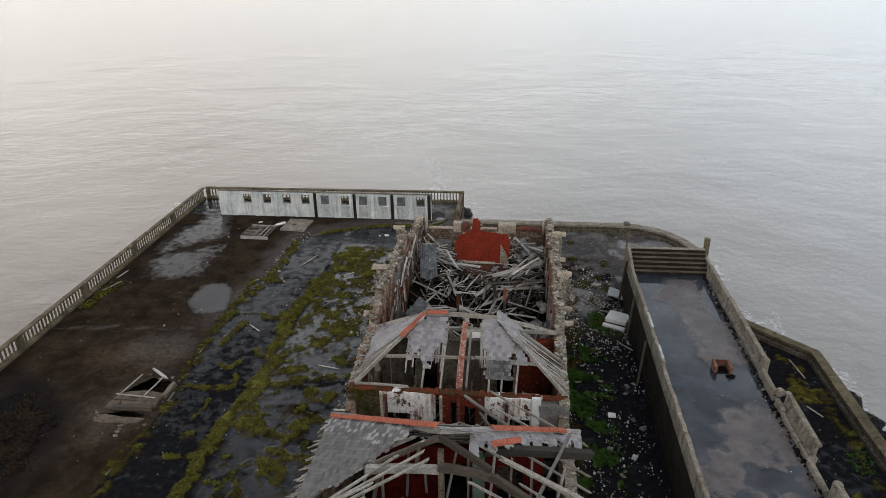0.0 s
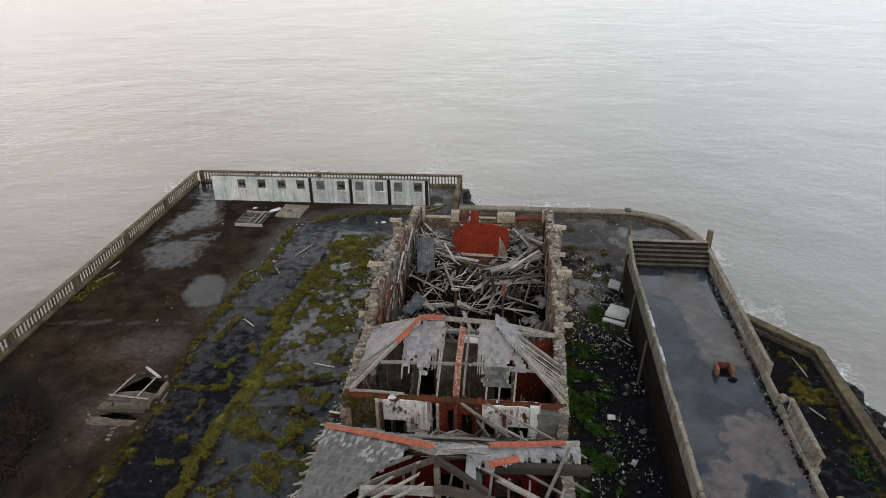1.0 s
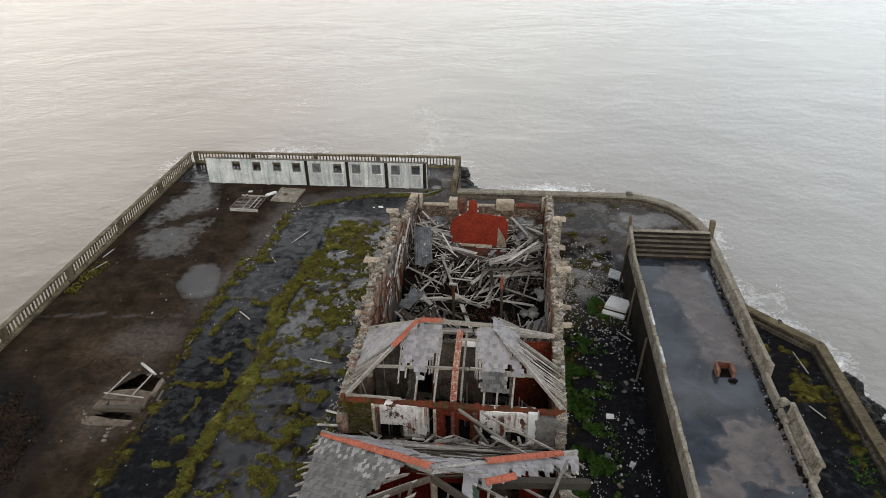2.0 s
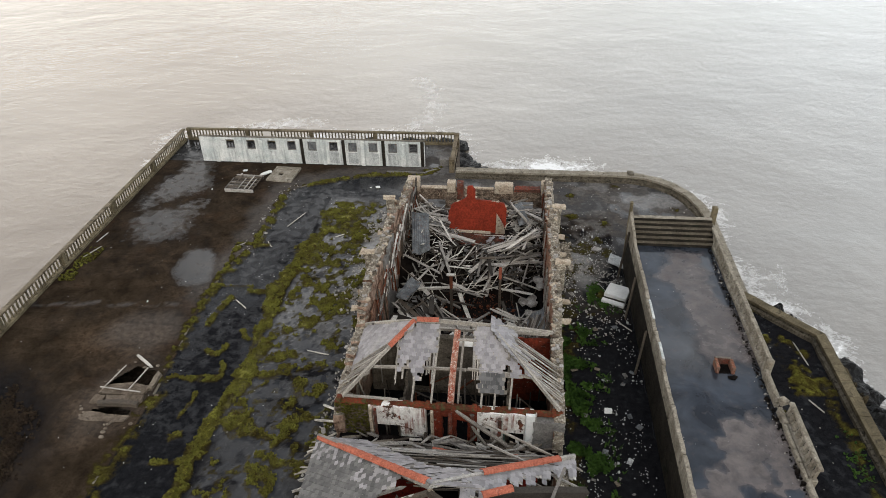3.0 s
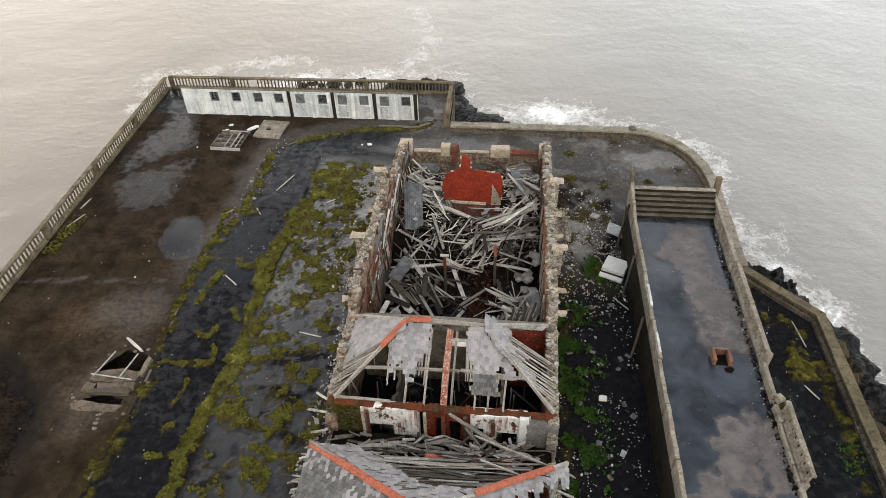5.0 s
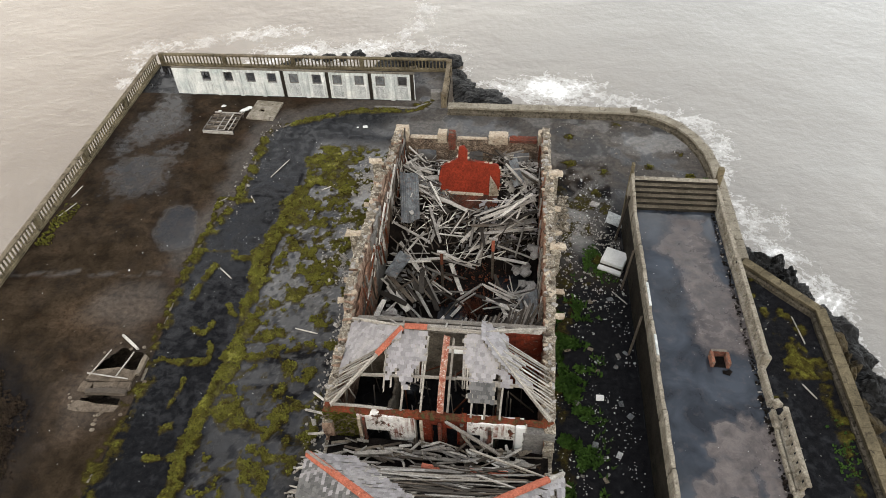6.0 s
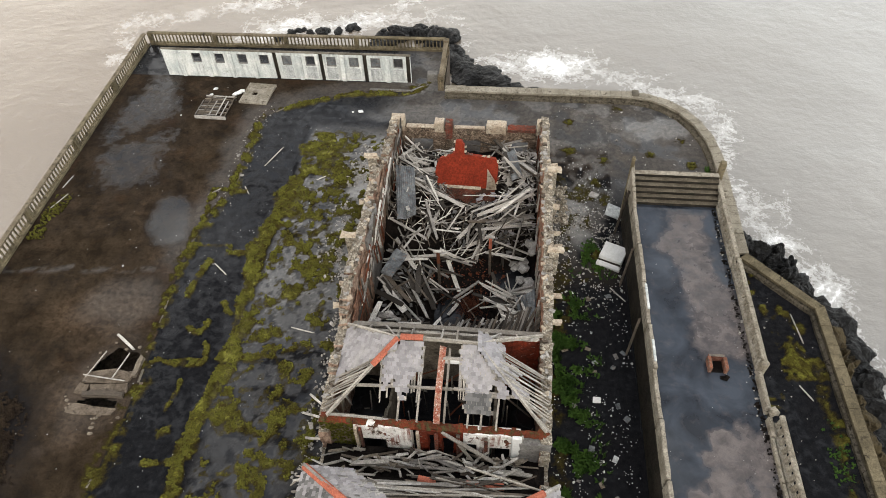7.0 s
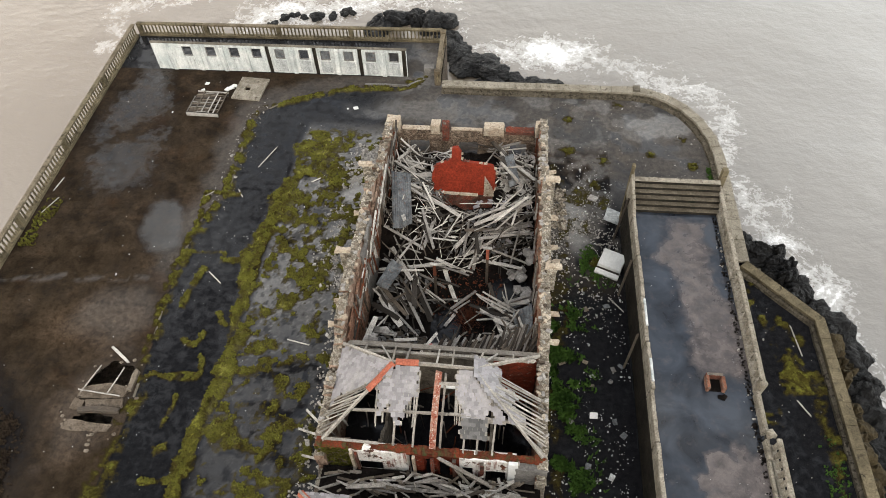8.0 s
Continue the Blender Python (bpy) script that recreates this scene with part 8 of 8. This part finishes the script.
for n, (x, y, s, m) in enumerate(((5.4, 31.0, 0.34, M_WHITE), (-11.6, 55.0, 0.3, M_WHITE), (6.9, 30.0, 0.3, M_LEAD), (5.0, 28.2, 0.3, M_LEAD), (-12.2, 54.9, 0.15, M_WHITE), (4.2, 30.6, 0.25, M_RENDER), (6.0, 46.7, 0.5, M_GRAVEL), (-24.1, 57.3, 0.3, M_WHITE), (-24.2, 56.5, 0.25, M_WHITE))):
    bm = bmesh.new()
    add_box(bm, (-s * 0.6, -s * 0.5, 0), (s * 0.6, s * 0.5, 0.12 * s + 0.04), None, 0.015)
    for v in bm.verts:
        v.co += 0.1 * s * noise.noise_vector(v.co * 4 + Vector((n, 0, 0)))
    w = part("scrap_plate", bm, m, None)
    w.matrix_world = pose(x, y, 0.03, 3, 4, 25 * n)
    tagged(w, "small pale scrap plate lying on the ground", "scrap")


rs = np.random.default_rng(19)
for n in range(22):
    x, y, q = rs.uniform(3.6, 7.2), rs.uniform(25, 40), rs.uniform(0.1, 0.28)
    bm = bmesh.new()
    add_box(bm, (-q * 0.7, -q * 0.5, 0), (q * 0.7, q * 0.5, 0.03), None, 0.008)
    for v in bm.verts:
        v.co += 0.16 * q * noise.noise_vector(v.co * 6 + Vector((n, 0, 0)))
    w = part("scrap_sheet", bm, (M_LEAD, M_RENDER, M_STONED, M_HUTG)[n % 4], None)
    w.matrix_world = pose(x, y, 0.03, rs.uniform(-6, 6), rs.uniform(-6, 6), rs.uniform(0, 360))
    tagged(w, "torn scrap of sheet lying on the dark ground", "scrap", "scraps beside the ruin")
# a concrete block and a drain by the return balustrade
box_part("concrete_block", (-0.42, -0.3, -0.02), (0.42, 0.3, 0.75), M_RENDER, None, "", 0.05).matrix_world = pose(-6.4, 59.6, 0, 0, 0, 4)
tagged(bpy.data.objects["concrete_block"], "grey concrete block beside the balustrade corner", "block")
for a, b in (((-11.4, 57.95, 0.03), (-7.9, 58.0, 0.03)), ((-7.9, 58.0, 0.03), (-6.7, 58.9, 0.03))):
    d = stick("drain_kerb", a, b, 0.14, 0.12, M_RENDER, None, k=-1)
    tagged(d, "narrow concrete edge of a mossy drain", "drain kerb", kind="structure")


def weeds(n, place, mat, label, seed, tall=0.25, name="weeds"):
    r = np.random.default_rng(seed)
    verts, faces = [], []
    for i in range(n):
        x, y, z = place(r)
        for b in range(3):
            a, h = r.uniform(0, 6.28), tall * r.uniform(0.4, 1.2)
            dx, dy = math.cos(a), math.sin(a)
            wd = 0.035 + 0.03 * r.random()
            k = len(verts)
            verts += [(x - dy * wd, y + dx * wd, z), (x + dy * wd, y - dx * wd, z), (x + dx * h * 0.45 + dy * wd, y + dy * h * 0.45 - dx * wd, z + h * 0.75), (x + dx * h * 0.9, y + dy * h * 0.9, z + h * 0.7)]
            faces.append((k, k + 1, k + 2, k + 3))
    return tagged(new(name, mesh_from(name, verts, faces, mat)), label, "plants", kind="stuff")


weeds(1800, strip_place(2.9, 5.9, 24, 41, 0.0, lambda x, y: float(np.exp(-((x - 3.1) / 1.25) ** 2) * smoothstep(0.52, 0.64, fbm(x, y, 1.1, 3)) * (1 - smoothstep(36, 40, y)))), M_LEAF, "bright green weeds along the foot of the wall", 21, 0.28)
weeds(380, strip_place(5.0, 7.2, 39.3, 42.7, 0.0, lambda x, y: float(np.exp(-((x - 6.0) ** 2 + (y - 41.2) ** 2) / 0.9) * smoothstep(0.42, 0.6, fbm(x, y, 1.6, 3)))), M_LEAF, "green weeds round the toppled cabinet", 22, 0.2)
weeds(120, strip_place(16.6, 17.7, 25, 31, 0.0, lambda x, y: float(smoothstep(0.4, 0.6, fbm(x, y, 0.9, 3)))), M_LEAF, "green weeds by the sea wall", 23, 0.12)
weeds(350, strip_place(13.9, 14.5, 46, 50), M_LEAF, "green weeds in the corner of the sea wall", 24, 0.2)


def moss_place(limit, x0, x1):
    J, I = np.nonzero((GMOSS > limit) & (GX > x0) & (GX < x1) & (GY > 22))

    def place(r):
        k = int(r.integers(len(J)))
        return GX[J[k], I[k]] + r.uniform(-0.07, 0.07), GY[J[k], I[k]] + r.uniform(-0.07, 0.07), 0.02 + 0.09 * min(1.0, float(GMOSS[J[k], I[k]]))
    return place


weeds(17000, moss_place(0.62, -21, -8.5), M_MOSS, "ragged olive moss cushions over the tarmac", 25, 0.085, "moss_tufts")
M_SCRUB = worn("dead_black_scrub", (0.020, 0.014, 0.010), (0.045, 0.031, 0.020), (0.10, 0.075, 0.05), 1.4, 16, 0.95, 0.8, 0.03, stain=0.62)
weeds(5200, strip_place(-31, -23.5, 22.5, 31.5, 0.0, lambda x, y: float((1 - smoothstep(0.6, 1.1, np.hypot((x + 27.8) / 3.6, (y - 25.8) / 3.8) + 0.8 * (fbm(x, y, 0.5, 3) - 0.5))) * smoothstep(0.36, 0.55, fbm(x, y, 1.3, 3)))), M_SCRUB, "dead blackened scrub over the silted concrete", 27, 0.12, "dead_scrub")
weeds(260, strip_place(-31.4, -30.2, 40, 47, 0.0, lambda x, y: float(smoothstep(0.45, 0.6, fbm(x, y, 0.6, 3)))), M_MOSS, "olive weeds along the balustrade foot", 28, 0.16)
weeds(3500, moss_place(0.7, 2.8, 18), M_MOSS, "ragged moss over the east yards", 26, 0.08, "moss_tufts")
weeds(420, lambda r: (r.uniform(-7.9, -6.4), Y_M + 0.04, 4.1 - 2.2 * r.random() ** 1.6), M_MOSS, "moss and ivy grown over the blackened wall", 29, 0.13, "wall_moss")
